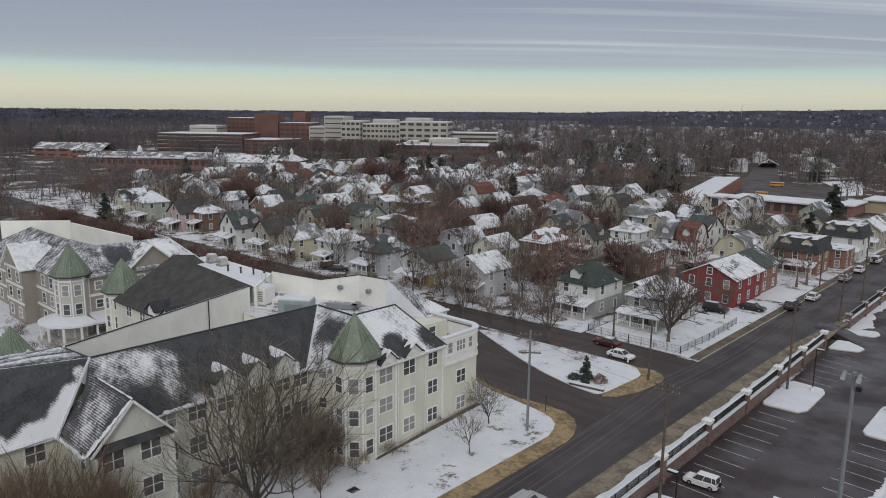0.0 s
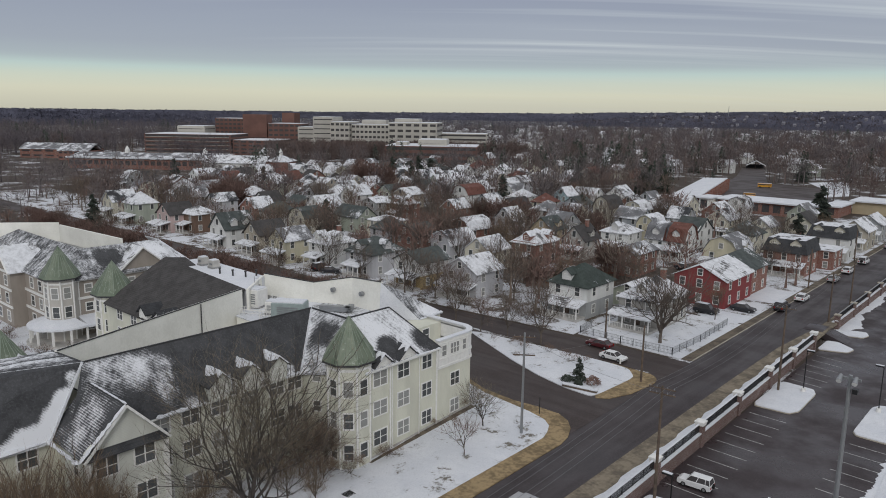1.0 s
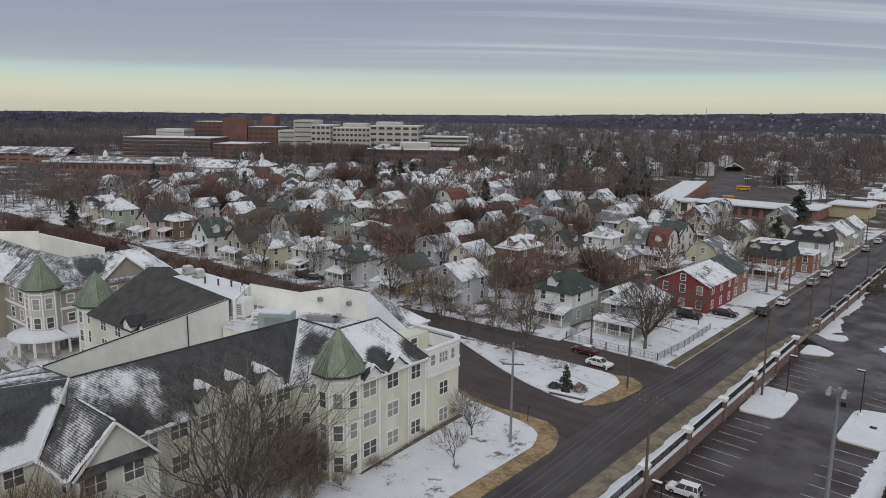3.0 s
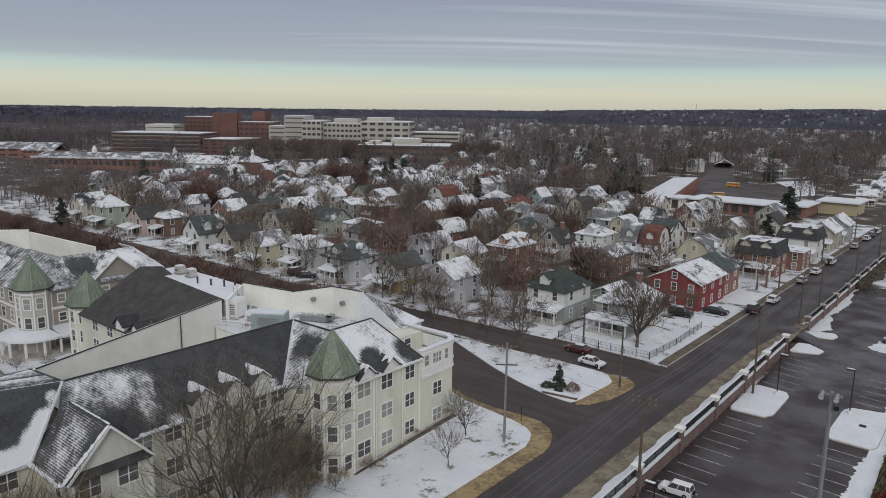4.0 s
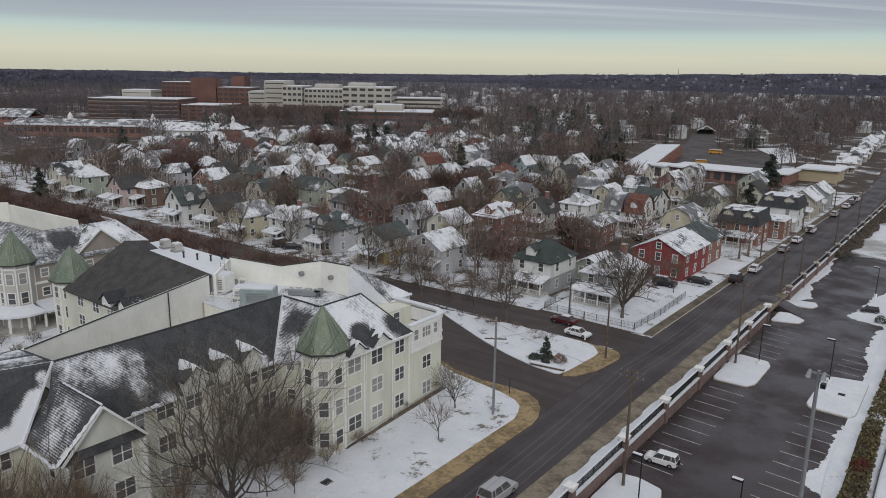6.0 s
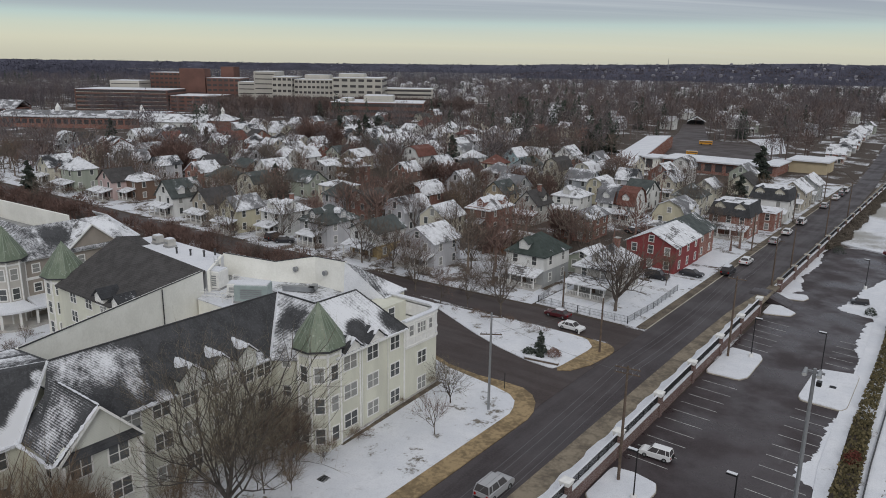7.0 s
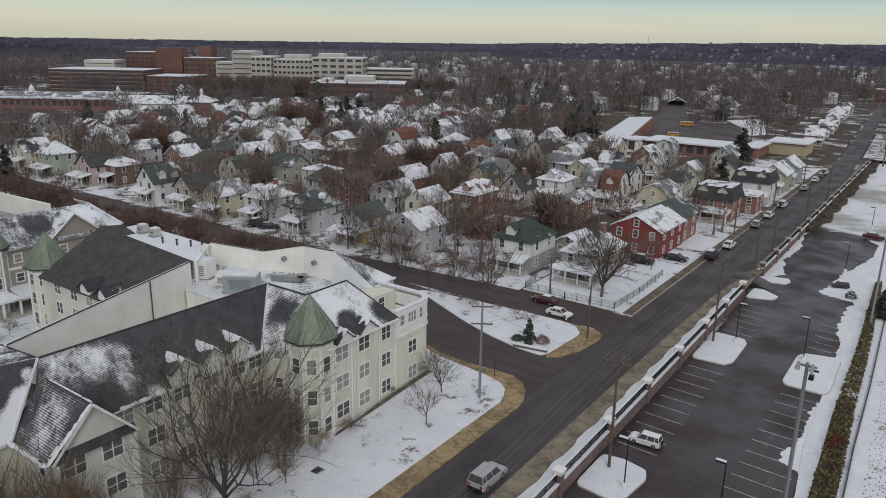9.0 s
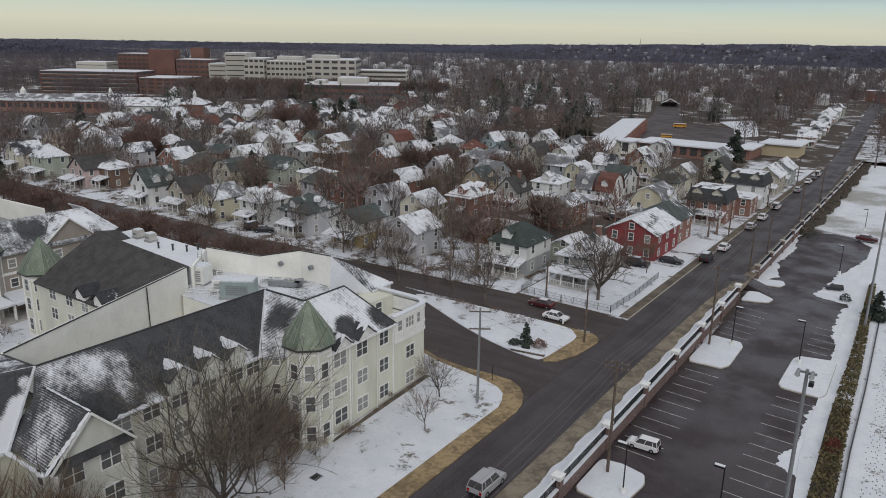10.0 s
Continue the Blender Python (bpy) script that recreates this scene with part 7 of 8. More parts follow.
    for i in range(8):
        plant(BARE[(2, 3, 0)[i % 3]], rr.uniform(-245, -84), 88 + rr.uniform(-6, 1), 0.02, rr.uniform(0, 360), rr.uniform(0.5, 0.9))
    while n < 112:
        d, a = rr.uniform(130, 340), radians(rr.uniform(8, 74))
        px, py = -d * math.sin(a), d * math.cos(a)
        if not free(np.array([px]), np.array([py]), 1.5)[0] or py < 103:
            continue
        plant(BARE[rr.randrange(5)], px, py, 0.02, rr.uniform(0, 360), rr.uniform(0.65, 1.2))
        n += 1
    for i in range(46):
        d, a = rr.uniform(230, 760), radians(rr.uniform(4, 72))
        px, py = -d * math.sin(a), d * math.cos(a)
        if free(np.array([px]), np.array([py]), 2.0)[0] and py > 103:
            plant(FIRS[i % 3], px, py, 0, rr.uniform(0, 360), rr.uniform(0.65, 1.15), "conifer", "tall dark green conifer with drooping boughs", "conifer", "scattered conifers")
    for px, py, k, s in ((-167.6, 139.5, 2, 1.1), (-66.0, 276, 0, 1.2), (-172.7, 234, 1, 0.85), (-264, 281, 1, 0.95), (-257, 284, 0, 1.05), (-270, 279, 2, 1.1), (-262, 288, 1, 0.85), (-146, 309, 1, 1.0), (-141, 313, 0, 1.1), (-151, 311, 2, 1.2),
                         (-364.9, 411.9, 1, 1.2), (-392, 423, 0, 1.2), (-57.9, 221.7, 0, 0.85), (-55.0, 198.0, 2, 0.8), (-127.8, 220.3, 0, 0.8), (-325, 176, 1, 0.9), (-221, 93.5, 1, 0.75), (-7.0, 131.0, 2, 0.55)):
        plant(FIRS[k], px, py, -1.2 if px > -20 else 0, 40, (s * 1.15, s * 1.15, s), "conifer", "tall dark green conifer with drooping boughs", "conifer", "scattered conifers")


woods()


def ridge_line(name, dist, marks, seed, mat, label, rough=2.0):
    """A far wooded crest; marks are (bearing, height), with a ragged outline of treetops."""
    g = MB()
    n = 700
    a0, a1 = marks[0][0], marks[-1][0]
    pts = []
    for i in range(n + 1):
        b = a0 + (a1 - a0) * i / n
        for (p, u), (q, v) in zip(marks, marks[1:]):
            if p <= b <= q:
                f = (b - p) / (q - p)
                f = f * f * (3 - 2 * f)
                z = u + (v - u) * f
                break
        z += rough * (noise.noise(Vector((i * 0.06, seed, 0))) * 0.8 + noise.noise(Vector((i * 0.31, seed, 3))) * 0.7 + noise.noise(Vector((i * 1.1, seed, 7))) * 0.6)
        a = radians(b)
        pts.append((-dist * math.sin(a), dist * math.cos(a), max(z, 0.5)))
    for i in range(n):
        a, b = pts[i], pts[i + 1]
        c, d = (b[0] * 1.06, b[1] * 1.06, b[2] * 0.9), (a[0] * 1.06, a[1] * 1.06, a[2] * 0.9)
        g.face([(a[0] * 0.95, a[1] * 0.95, 0), (b[0] * 0.95, b[1] * 0.95, 0), b, a])
        g.face([a, b, c, d])
    return structure(name, g, mat, label, "ridge")


ridge_line("backdrop", 4100, ((-40, 44), (0, 52), (12, 47), (20, 42), (27, 33), (42, 23), (51, 23), (59, 17), (66, 12), (75, 8), (110, 8)), 4, M["hill_hazed"], "faint ridge along the horizon, coloured with blue haze", 2.0)
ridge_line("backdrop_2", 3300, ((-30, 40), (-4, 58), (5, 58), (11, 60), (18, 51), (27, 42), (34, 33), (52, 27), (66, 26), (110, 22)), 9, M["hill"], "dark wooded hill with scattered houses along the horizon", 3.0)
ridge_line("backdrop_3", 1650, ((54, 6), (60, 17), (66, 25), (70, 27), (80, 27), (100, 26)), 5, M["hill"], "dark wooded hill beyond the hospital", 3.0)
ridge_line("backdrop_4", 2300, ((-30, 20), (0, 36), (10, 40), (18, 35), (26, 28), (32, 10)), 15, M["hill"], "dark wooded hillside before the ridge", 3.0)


def ridge_wood(name, dist, marks, seed, n, mat, label):
    """Trees that stand up the slope of a far crest."""
    rng = np.random.default_rng(seed)
    f, a = rng.random(n) ** 0.7, rng.uniform(max(marks[0][0], -8), min(marks[-1][0], 84), n)
    crest = np.interp(a, [m[0] for m in marks], [m[1] for m in marks])
    d = dist * (0.95 + 0.05 * f)
    h = rng.uniform(8, 15, n)
    wood_stuff(name, label, np.stack([-d * np.sin(np.radians(a)), d * np.cos(np.radians(a)), h, h * rng.uniform(0.5, 0.9, n)], 1), mat, 16, seed + 1, False, 5.0, crest * f - h * 0.62)


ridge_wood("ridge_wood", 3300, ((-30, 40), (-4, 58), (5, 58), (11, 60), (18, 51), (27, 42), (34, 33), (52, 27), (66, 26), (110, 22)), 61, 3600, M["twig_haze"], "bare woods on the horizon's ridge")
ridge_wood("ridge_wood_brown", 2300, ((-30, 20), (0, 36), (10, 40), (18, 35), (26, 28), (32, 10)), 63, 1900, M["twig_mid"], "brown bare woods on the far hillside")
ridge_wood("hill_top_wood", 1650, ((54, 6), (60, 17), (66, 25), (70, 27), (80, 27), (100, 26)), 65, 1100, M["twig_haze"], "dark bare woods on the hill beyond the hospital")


# walls and roofs of the ridge houses, dulled in colour for distance haze
M["house_haze"] = mottled("far_hazed_houses", (0.27, 0.265, 0.29), (0.17, 0.165, 0.19), 0.03)


def ridge_houses(dist, marks, seed, n):
    rng = np.random.default_rng(seed)
    far = MB()
    for i in range(n):
        f, a = rng.uniform(0.15, 0.98), rng.uniform(marks[0][0], marks[-1][0])
        crest = float(np.interp(a, [m[0] for m in marks], [m[1] for m in marks]))
        d, a = dist * (0.948 + 0.05 * f), radians(a)
        x, y, z, k = -d * math.sin(a), d * math.cos(a), crest * f, rng.uniform(0.35, 0.8)
        w, e, t = 5.5 * k, z + 3.0, z + 5.5
        far.box(x - w, y - 5, z - 12, x + w, y + 5, e, 0)
        for v in (-1, 1):
            far.face([(x - w - 0.4, y + v * 5.4, e - 0.3), (x + w + 0.4, y + v * 5.4, e - 0.3), (x + w + 0.4, y, t), (x - w - 0.4, y, t)], 1)
            far.face([(x + v * w, y - 5, e), (x + v * w, y + 5, e), (x + v * w, y, t)], 0)
    return far


tagged(part("ridge_houses", ridge_houses(3300, ((0, 58), (5, 58), (11, 60), (18, 51), (27, 42)), 71, 60), (M["house_haze"], M["house_haze"])), "pale houses scattered over the far ridge", "houses", kind="stuff")
tagged(part("hillside_houses", ridge_houses(2300, ((0, 36), (10, 40), (18, 35), (26, 28)), 72, 40), (M["house_haze"], M["house_haze"])), "pale houses scattered over the far hillside", "houses", kind="stuff")


def mast():
    o = thing("radio_mast", -983, 2627, 0, 0, "thin lattice radio mast on the horizon", "mast")
    part("lattice", MB().tube((0, 0, 0), (0, 0, 68), 1.3, 0.7, 4), M["metal"], o)


mast()


# ---------- taupe wing across the court ----------
def taupe_building():
    o = thing("apartment_wing", 0, 0, 0, 0, "taupe clapboard apartment wing with white bands, porch and green turret", "building")
    E, T = 9.6, 13.4
    part("wall", MB().prism([(-114.2, 45.0), (-114.2, 62), (-124, 62), (-124, 52), (-150, 50), (-150, 42.6), (-117, 42.6)], 0, E), M["tan"], o)
    part("wall", MB().prism([(-127, 40.4), (-127, 42.59), (-135, 42.59), (-135, 40.4)], 0, E), M["tan"], o)
    bands = MB()
    for z in (3.3, 6.2, E - 0.45):
        bands.box(-114.25, 45.3, z, -114.05, 62, z + 0.4).box(-150, 42.45, z, -117.5, 42.65, z + 0.4).box(-135.1, 40.28, z, -126.9, 40.45, z + 0.4)
    part("white_band", bands, M["trim"], o)
    r = MB()
    slope(r, [(-113.5, 44.6, E), (-119.0, 48.6, T), (-119.0, 62, T), (-113.5, 62, E)])
    part("roof", r, M["roof_taupe"], o)
    r = MB()
    slope(r, [(-113.5, 44.6, E), (-119.0, 48.6, T), (-150, 48.6, T), (-150, 42.0, E), (-116.5, 42.0, E)])
    part("roof", r, M["roof_taupe"], o, "dark shingle slope under broad patches of snow")
    r = MB()
    slope(r, [(-119.0, 62, T), (-113.5, 62, E), (-116, 66, E)])
    slope(r, [(-119.0, 62, T), (-116, 66, E), (-126, 66, E), (-124, 62, T)])
    part("roof", r, M["roof3"], o)
    for a, b, zt in (((-150, 44.6), (-141.8, 54.0), 14.6), ((-141.8, 54.0), (-119.2, 55.4), 14.2), ((-119.2, 55.4), (-119.2, 62), 13.1)):
        d = Vector((b[0] - a[0], b[1] - a[1], 0)).normalized()
        nx, ny = -d.y * 0.35, d.x * 0.35
        part("parapet_wall", MB().prism([a, b, (b[0] + nx, b[1] + ny), (a[0] + nx, a[1] + ny)], 8, zt), M["stucco"], o, "pale stucco wall facing the roof well")
    part("flat_roof", MB().prism([(-150, 48.5), (-119.2, 48.5), (-119.2, 55.3), (-141.8, 53.9), (-149, 47)], 8, 11.0), M["membrane"], o)
    for y in (47.5, 51.0, 54.5, 58.5):
        for z in (1.8, 4.9, 7.9):
            window(o, -114.19, y, z, 90, 1.0, 1.2, 1, 0.16)
    for x in (-120.5, -124.0, -138.0, -142.0, -146.0):
        for z in (1.8, 4.9, 7.9):
            window(o, x, 42.59, z, 0, 1.3, 1.6, 1, 0.16)
    for x in (-129.0, -133.0):
        for z in (1.8, 4.9, 7.9):
            window(o, x, 40.39, z, 0, 1.3, 1.6, 1, 0.16)
    # gables over the bays
    for x, y, t, w in ((-131, 40.3, 0, 8.4), (-114.0, 56.5, 90, 8.6)):
        h = w * 0.42
        g = part("gable", MB().rings([[(-w / 2, 0, 0), (w / 2, 0, 0), (0, 0, h)], [(-w / 2, 6, 0), (w / 2, 6, 0), (0, 6, h)]]), M["tan"], o, at=pose(x, y, E, 0, 0, t))
        for s in (-1, 1):
            rr = MB()
            slope(rr, [(0, -0.4, h + 0.2), (s * (w / 2 + 0.4), -0.4, -0.15), (s * (w / 2 + 0.4), 6, -0.15), (0, 6, h + 0.2)], 0.2)
            part("gable_roof", rr, M["roof3"], g)
            bb = MB()
            bar(bb, (0, -0.42, h + 0.1), (s * (w / 2 + 0.4), -0.42, -0.25), 0.14)
            part("bargeboard", bb, M["trim"], g)
    turret(o, -115.2, 43.8, 0, 10.2, 15.0, 2.4, M["tan_pale"], (4.9, 7.9), (4, 5, 6, 7), 22.5, 0.95)
    # wrap-round porch with a snowy roof
    ring = lambda rad, z: [(-115.2 + rad * math.cos(radians(a)), 43.8 + rad * math.sin(radians(a)), z) for a in range(-190, 21, 15)]
    lo, hi = ring(5.2, 3.0), ring(2.35, 3.8)
    for i in range(len(lo) - 1):
        pr = MB()
        slope(pr, [lo[i], lo[i + 1], hi[i + 1], hi[i]], 0.3)
        part("porch_roof_panel", pr, M["snow"], o, "snow-covered porch roof")
    pr = MB()
    slope(pr, [(-109.8, 45.5, 3.0), (-109.8, 58, 3.0), (-114.1, 58, 3.7), (-114.1, 45.5, 3.7)], 0.3)
    part("porch_roof", pr, M["snow"], o, "snow-covered porch roof")
    for i, p in enumerate(ring(4.8, 0)[::2]):
        part("porch_post", PORCH_POST, None, o, at=Matrix.Translation((p[0], p[1], 0.25)) @ Matrix.Diagonal((1.6, 1.6, 1.05, 1)))
    for y in (47, 49.5, 52, 54.5, 57):
        part("porch_post", PORCH_POST, None, o, at=Matrix.Translation((-110.1, y, 0.25)) @ Matrix.Diagonal((1.6, 1.6, 1.05, 1)))
    part("porch_deck", MB().prism([(p[0], p[1]) for p in ring(5.4, 0)] + [(-110, 58), (-114.1, 58)], 0, 0.35), M["concrete"], o)


M["tan_pale"] = siding("pale_taupe_siding", (0.50, 0.47, 0.43))
taupe_building()
sheet("court", [(-66, 12), (-66.1, 60), (-150, 60), (-150, -20), (-66, -20)], 0.06, M["lawn"], "snow-covered court between the building's wings", "court")
rc = random.Random(31)
for i in range(26):
    x, y = -100 - rc.uniform(0, 42), 30 + rc.uniform(0, 9.5)
    o = thing("shrub", x, y, 0.05, rc.uniform(0, 360), "leafless brown garden shrub dusted with snow", "shrub", "court shrubs")
    part("crown", SAPLING[1], None, o, at=Matrix.Diagonal((0.35, 0.35, 0.32, 1)))
plant(SAPLING, -122, 33.5, 0.05, 0, 0.9, label="young bare tree in the snowy court")


# ---------- roof plant ----------
def roof_unit(x, y, z, w, d, h, turn, mat, label):
    o = thing("rooftop_unit", x, y, z, turn, label, "ventilation unit", "rooftop plant")
    part("curb", MB().box(-w / 2 - 0.1, -d / 2 - 0.1, 0, w / 2 + 0.1, d / 2 + 0.1, 0.25), M["membrane"], o)
    part("casing", MB().rings([[(sx * (w / 2 - i), sy * (d / 2 - i), zz) for sx, sy in ((-1, -1), (1, -1), (1, 1), (-1, 1))] for i, zz in ((0, 0.25), (0, h - 0.08), (0.08, h))]), mat, o)
    part("snow_cover", MB().box(-w / 2 + 0.1, -d / 2 + 0.1, h, w / 2 - 0.1, d / 2 - 0.1, h + 0.12), M["snow"], o)
    for k in range(5):
        part("louvre", MB().box(-w * 0.32, -d / 2 - 0.05, 0.6 + k * (h - 1) / 5, w * 0.32, -d / 2 + 0.02, 0.6 + (k + 0.55) * (h - 1) / 5), M["metal"], o)


roof_unit(-71.0, 54.6, 10.1, 4.2, 2.2, 2.3, 35, M["hvac_teal"], "grey-green rooftop air unit with snow on top")
roof_unit(-74.6, 54.6, 10.1, 1.6, 1.6, 1.7, 30, M["trim"], "white rooftop air unit")
roof_unit(-79.2, 55.0, 10.1, 2.4, 2.2, 2.5, 20, M["trim"], "white rooftop air unit with snow on top")
roof_unit(-96.4, 57.5, 12.8, 1.2, 1.2, 1.25, 0, M["concrete"], "pale rooftop fan housing")
roof_unit(-93.4, 57.5, 12.8, 1.2, 1.2, 1.2, 0, M["concrete"], "pale rooftop fan housing")
for x, y in ((-89.4, 56.0), (-87.0, 56.6), (-85.0, 57.4), (-84.6, 58.9)):
    o = thing("roof_vent", x, y, 12.8, 0, "dark roof vent pipe", "vent", "roof vents")
    part("pipe", MB().tube((0, 0, 0), (0, 0, 0.75), 0.13, 0.13, 8, caps=True), M["dark_trim"], o)
    part("cowl", MB().tube((0, 0, 0.75), (0, 0, 0.9), 0.19, 0.18, 8, caps=True), M["dark_trim"], o)
duct = thing("roof_duct", -69.5, 60.8, 10.1, 28, "grey rooftop duct lying in the snow", "duct")
part("duct_run", MB().box(-2.2, -0.35, 0.1, 2.0, 0.35, 0.75), M["metal"], duct)
part("duct_elbow", MB().box(1.3, -0.35, 0.1, 2.0, 1.6, 0.75), M["metal"], duct)
for x, y in ((-72.4, 62.8), (-68.0, 64.0)):
    o = thing("wall_vent", x, y - 0.05, 12.2, 0, "round louvred wall vent", "vent", "wall vents")
    part("hood", MB().tube((0, -0.2, 0), (0, 0.3, 0), 0.32, 0.32, 10, caps=True), M["metal"], o)


# ---------- vehicles ----------
def vehicle(x, y, turn, paint, label, kind="sedan", z=0.02, snow=True, group="parked cars", size=1.0):
    """A car that points along +x before it is turned."""
    o = thing("car", x, y, z, turn, label, "car", group)
    o.scale = (size, size, size)
    L_, W_, H_ = (4.6, 1.8, 1.45) if kind == "sedan" else (4.5, 1.85, 1.8)
    hood = 0.92 if kind == "sedan" else 1.08
    prof = [(-L_ / 2, 0.42), (-L_ / 2 + 0.05, hood * 0.93), (-L_ / 2 + 0.5, hood), (L_ / 2 - 0.35, hood * 0.92), (L_ / 2, hood * 0.72), (L_ / 2 - 0.02, 0.40), (L_ / 2 - 0.3, 0.28), (-L_ / 2 + 0.3, 0.28)]
    rings = []
    for f, k in ((-1, 0.93), (-0.9, 1.0), (0.9, 1.0), (1, 0.93)):
        rings.append([(px * (0.985 if abs(f) == 1 else 1), f * W_ / 2, 0.28 + (pz - 0.28) * k) for px, pz in prof])
    part("body", MB().rings(rings), PAINT[paint], o)
    c0, c1, r0, r1 = (-1.75, 1.05, -1.2, 0.35) if kind == "sedan" else (-2.15, 1.05, -1.95, 0.45)
    cab = [[(c0, -W_ / 2 + 0.08, hood - 0.06), (c1, -W_ / 2 + 0.08, hood - 0.06), (c1, W_ / 2 - 0.08, hood - 0.06), (c0, W_ / 2 - 0.08, hood - 0.06)],
           [(r0, -W_ / 2 + 0.26, H_ - 0.06), (r1, -W_ / 2 + 0.26, H_ - 0.06), (r1, W_ / 2 - 0.26, H_ - 0.06), (r0, W_ / 2 - 0.26, H_ - 0.06)]]
    part("glazing", MB().rings(cab), M["hosp_dark"], o)
    rf = MB().rings([[(r0 - 0.06, -W_ / 2 + 0.22, H_ - 0.07), (r1 + 0.06, -W_ / 2 + 0.22, H_ - 0.07), (r1 + 0.06, W_ / 2 - 0.22, H_ - 0.07), (r0 - 0.06, W_ / 2 - 0.22, H_ - 0.07)],
                     [(r0 + 0.1, -W_ / 2 + 0.36, H_), (r1 - 0.1, -W_ / 2 + 0.36, H_), (r1 - 0.1, W_ / 2 - 0.36, H_), (r0 + 0.1, W_ / 2 - 0.36, H_)]])
    part("roof", rf, PAINT[paint], o)
    for sy in (-1, 1):
        for a, b in (((c0, r0)), ((c1, r1)), ((c0 * 0.42 + c1 * 0.58, r0 * 0.42 + r1 * 0.58)), ((c0 * 0.8 + c1 * 0.2, r0 * 0.8 + r1 * 0.2))):
            part("pillar", MB().tube((a, sy * (W_ / 2 - 0.075), hood - 0.06), (b, sy * (W_ / 2 - 0.255), H_ - 0.06), 0.05, 0.05, 4), PAINT[paint], o)
    if snow:
        part("snow_cover", MB().box(r0 + 0.05, -W_ / 2 + 0.34, H_, r1 - 0.05, W_ / 2 - 0.34, H_ + 0.05), M["snow"], o)
    for wx in (-L_ / 2 + 0.85, L_ / 2 - 0.9):
        for sy in (-1, 1):
            wl = part("wheel", MB().tube((wx, sy * (W_ / 2 - 0.2), 0.33), (wx, sy * (W_ / 2 + 0.02), 0.33), 0.33, 0.33, 14, caps=True), M["tyre"], o)
            part("rim", MB().tube((wx, sy * (W_ / 2), 0.33), (wx, sy * (W_ / 2 + 0.035), 0.33), 0.2, 0.18, 10, caps=True), M["metal"], wl)
    for sy in (-1, 1):
        part("headlight", MB().box(L_ / 2 - 0.12, sy * 0.62 - 0.17, 0.62, L_ / 2 + 0.01, sy * 0.62 + 0.17, 0.76), M["light_lens"], o)
        part("tail_light", MB().box(-L_ / 2 - 0.01, sy * 0.68 - 0.12, 0.62, -L_ / 2 + 0.1, sy * 0.68 + 0.12, 0.9), M["red_lens"], o)
    if kind == "suv":
        part("spare_wheel" if paint == "white" else "rear_bumper", MB().tube((-L_ / 2 - 0.02, 0, 0.85), (-L_ / 2 - 0.22, 0, 0.85), 0.33, 0.33, 12, caps=True) if paint == "white" else MB().box(-L_ / 2 - 0.08, -0.8, 0.36, -L_ / 2 + 0.1, 0.8, 0.56), M["tyre"], o)
    return o


vehicle(-23.7, 69.8, 183, "white", "white boxy off-road car parked in a bay", "suv", LOT_Z + 0.03, False, size=0.77)
vehicle(-51.9, 99.6, 180, "maroon", "dark maroon sedan with snow on its roof at the kerb", size=0.92)
vehicle(-47.4, 95.8, 0, "white", "white sedan waiting at the corner", snow=False, group="cars in the street", size=0.88)
vehicle(-32.6, 51.6, 90, "silver", "silver sport utility car with roof rack in the street", "suv", snow=False, group="cars in the street")
for x, y, t, c, k, lab in ((-37.4, 154.0, 90, "white", "sedan", "white sedan parked at the kerb"), (-38.0, 143.5, 90, "dark", "suv", "dark pickup-like car parked at the kerb"),
                           (-43.0, 137.2, 0, "dark", "sedan", "dark sedan parked in a snowy drive"), (-47.5, 131.0, 0, "dark", "suv", "dark sport utility car parked in a drive"),
                           (-53.5, 131.4, 0, "dark", "suv", "dark sport utility car parked in a drive"),
                           (-37.4, 177.3, 90, "silver", "sedan", "silver sedan parked at the kerb under snow"), (-37.4, 189.7, 90, "white", "sedan", "white sedan parked at the kerb"),
                           (-37.3, 205.0, 90, "white", "suv", "white car parked at the kerb"), (-37.3, 235.0, 90, "silver", "sedan", "silver sedan parked at the kerb under snow"),
                           (-37.3, 253.0, 90, "white", "sedan", "white sedan parked at the kerb"), (-37.3, 262.0, 90, "grey", "sedan", "grey sedan parked at the kerb"), (-37.3, 270.5, 90, "white", "suv", "white car parked at the kerb"),
                           (-126.6, 104.2, 90, "dark", "suv", "dark sport utility car parked in a snowy drive"), (-122.6, 103.6, 40, "dark", "sedan", "dark sedan parked beside the house"),
                           (-14.0, 186.6, 0, "maroon", "sedan", "red sedan parked at the lot's snowy edge"), (-66.5, 165.0, 0, "dark", "sedan", "dark sedan parked behind the houses")):
    vehicle(x, y, t, c, lab, k, LOT_Z + 0.35 if x > -20 else 0.1)


# ---------- poles, lamps, wires ----------
def utility_pole(x, y, z, h, arms, label, turn=0, mat="pole"):
    o = thing("utility_pole", x, y, z, turn, label, "utility pole", "utility poles")
    part("shaft", MB().tube((0, 0, -0.2), (0, 0, h), 0.17, 0.11, 8, caps=True), M[mat], o)
    for zz in arms:
        a = part("crossarm", MB().box(-1.25, -0.06, h - zz - 0.06, 1.25, 0.06, h - zz + 0.06), M["pole"], o)
        for k in (-1.1, -0.5, 0.5, 1.1):
            part("insulator", MB().tube((k, 0, h - zz + 0.06), (k, 0, h - zz + 0.22), 0.045, 0.035, 6, caps=True), M["metal"], a)
    return o


utility_pole(-42.4, 65.3, 0.1, 12.0, (0.5, 2.6), "pale weathered utility pole with two crossarms", 35, "metal")
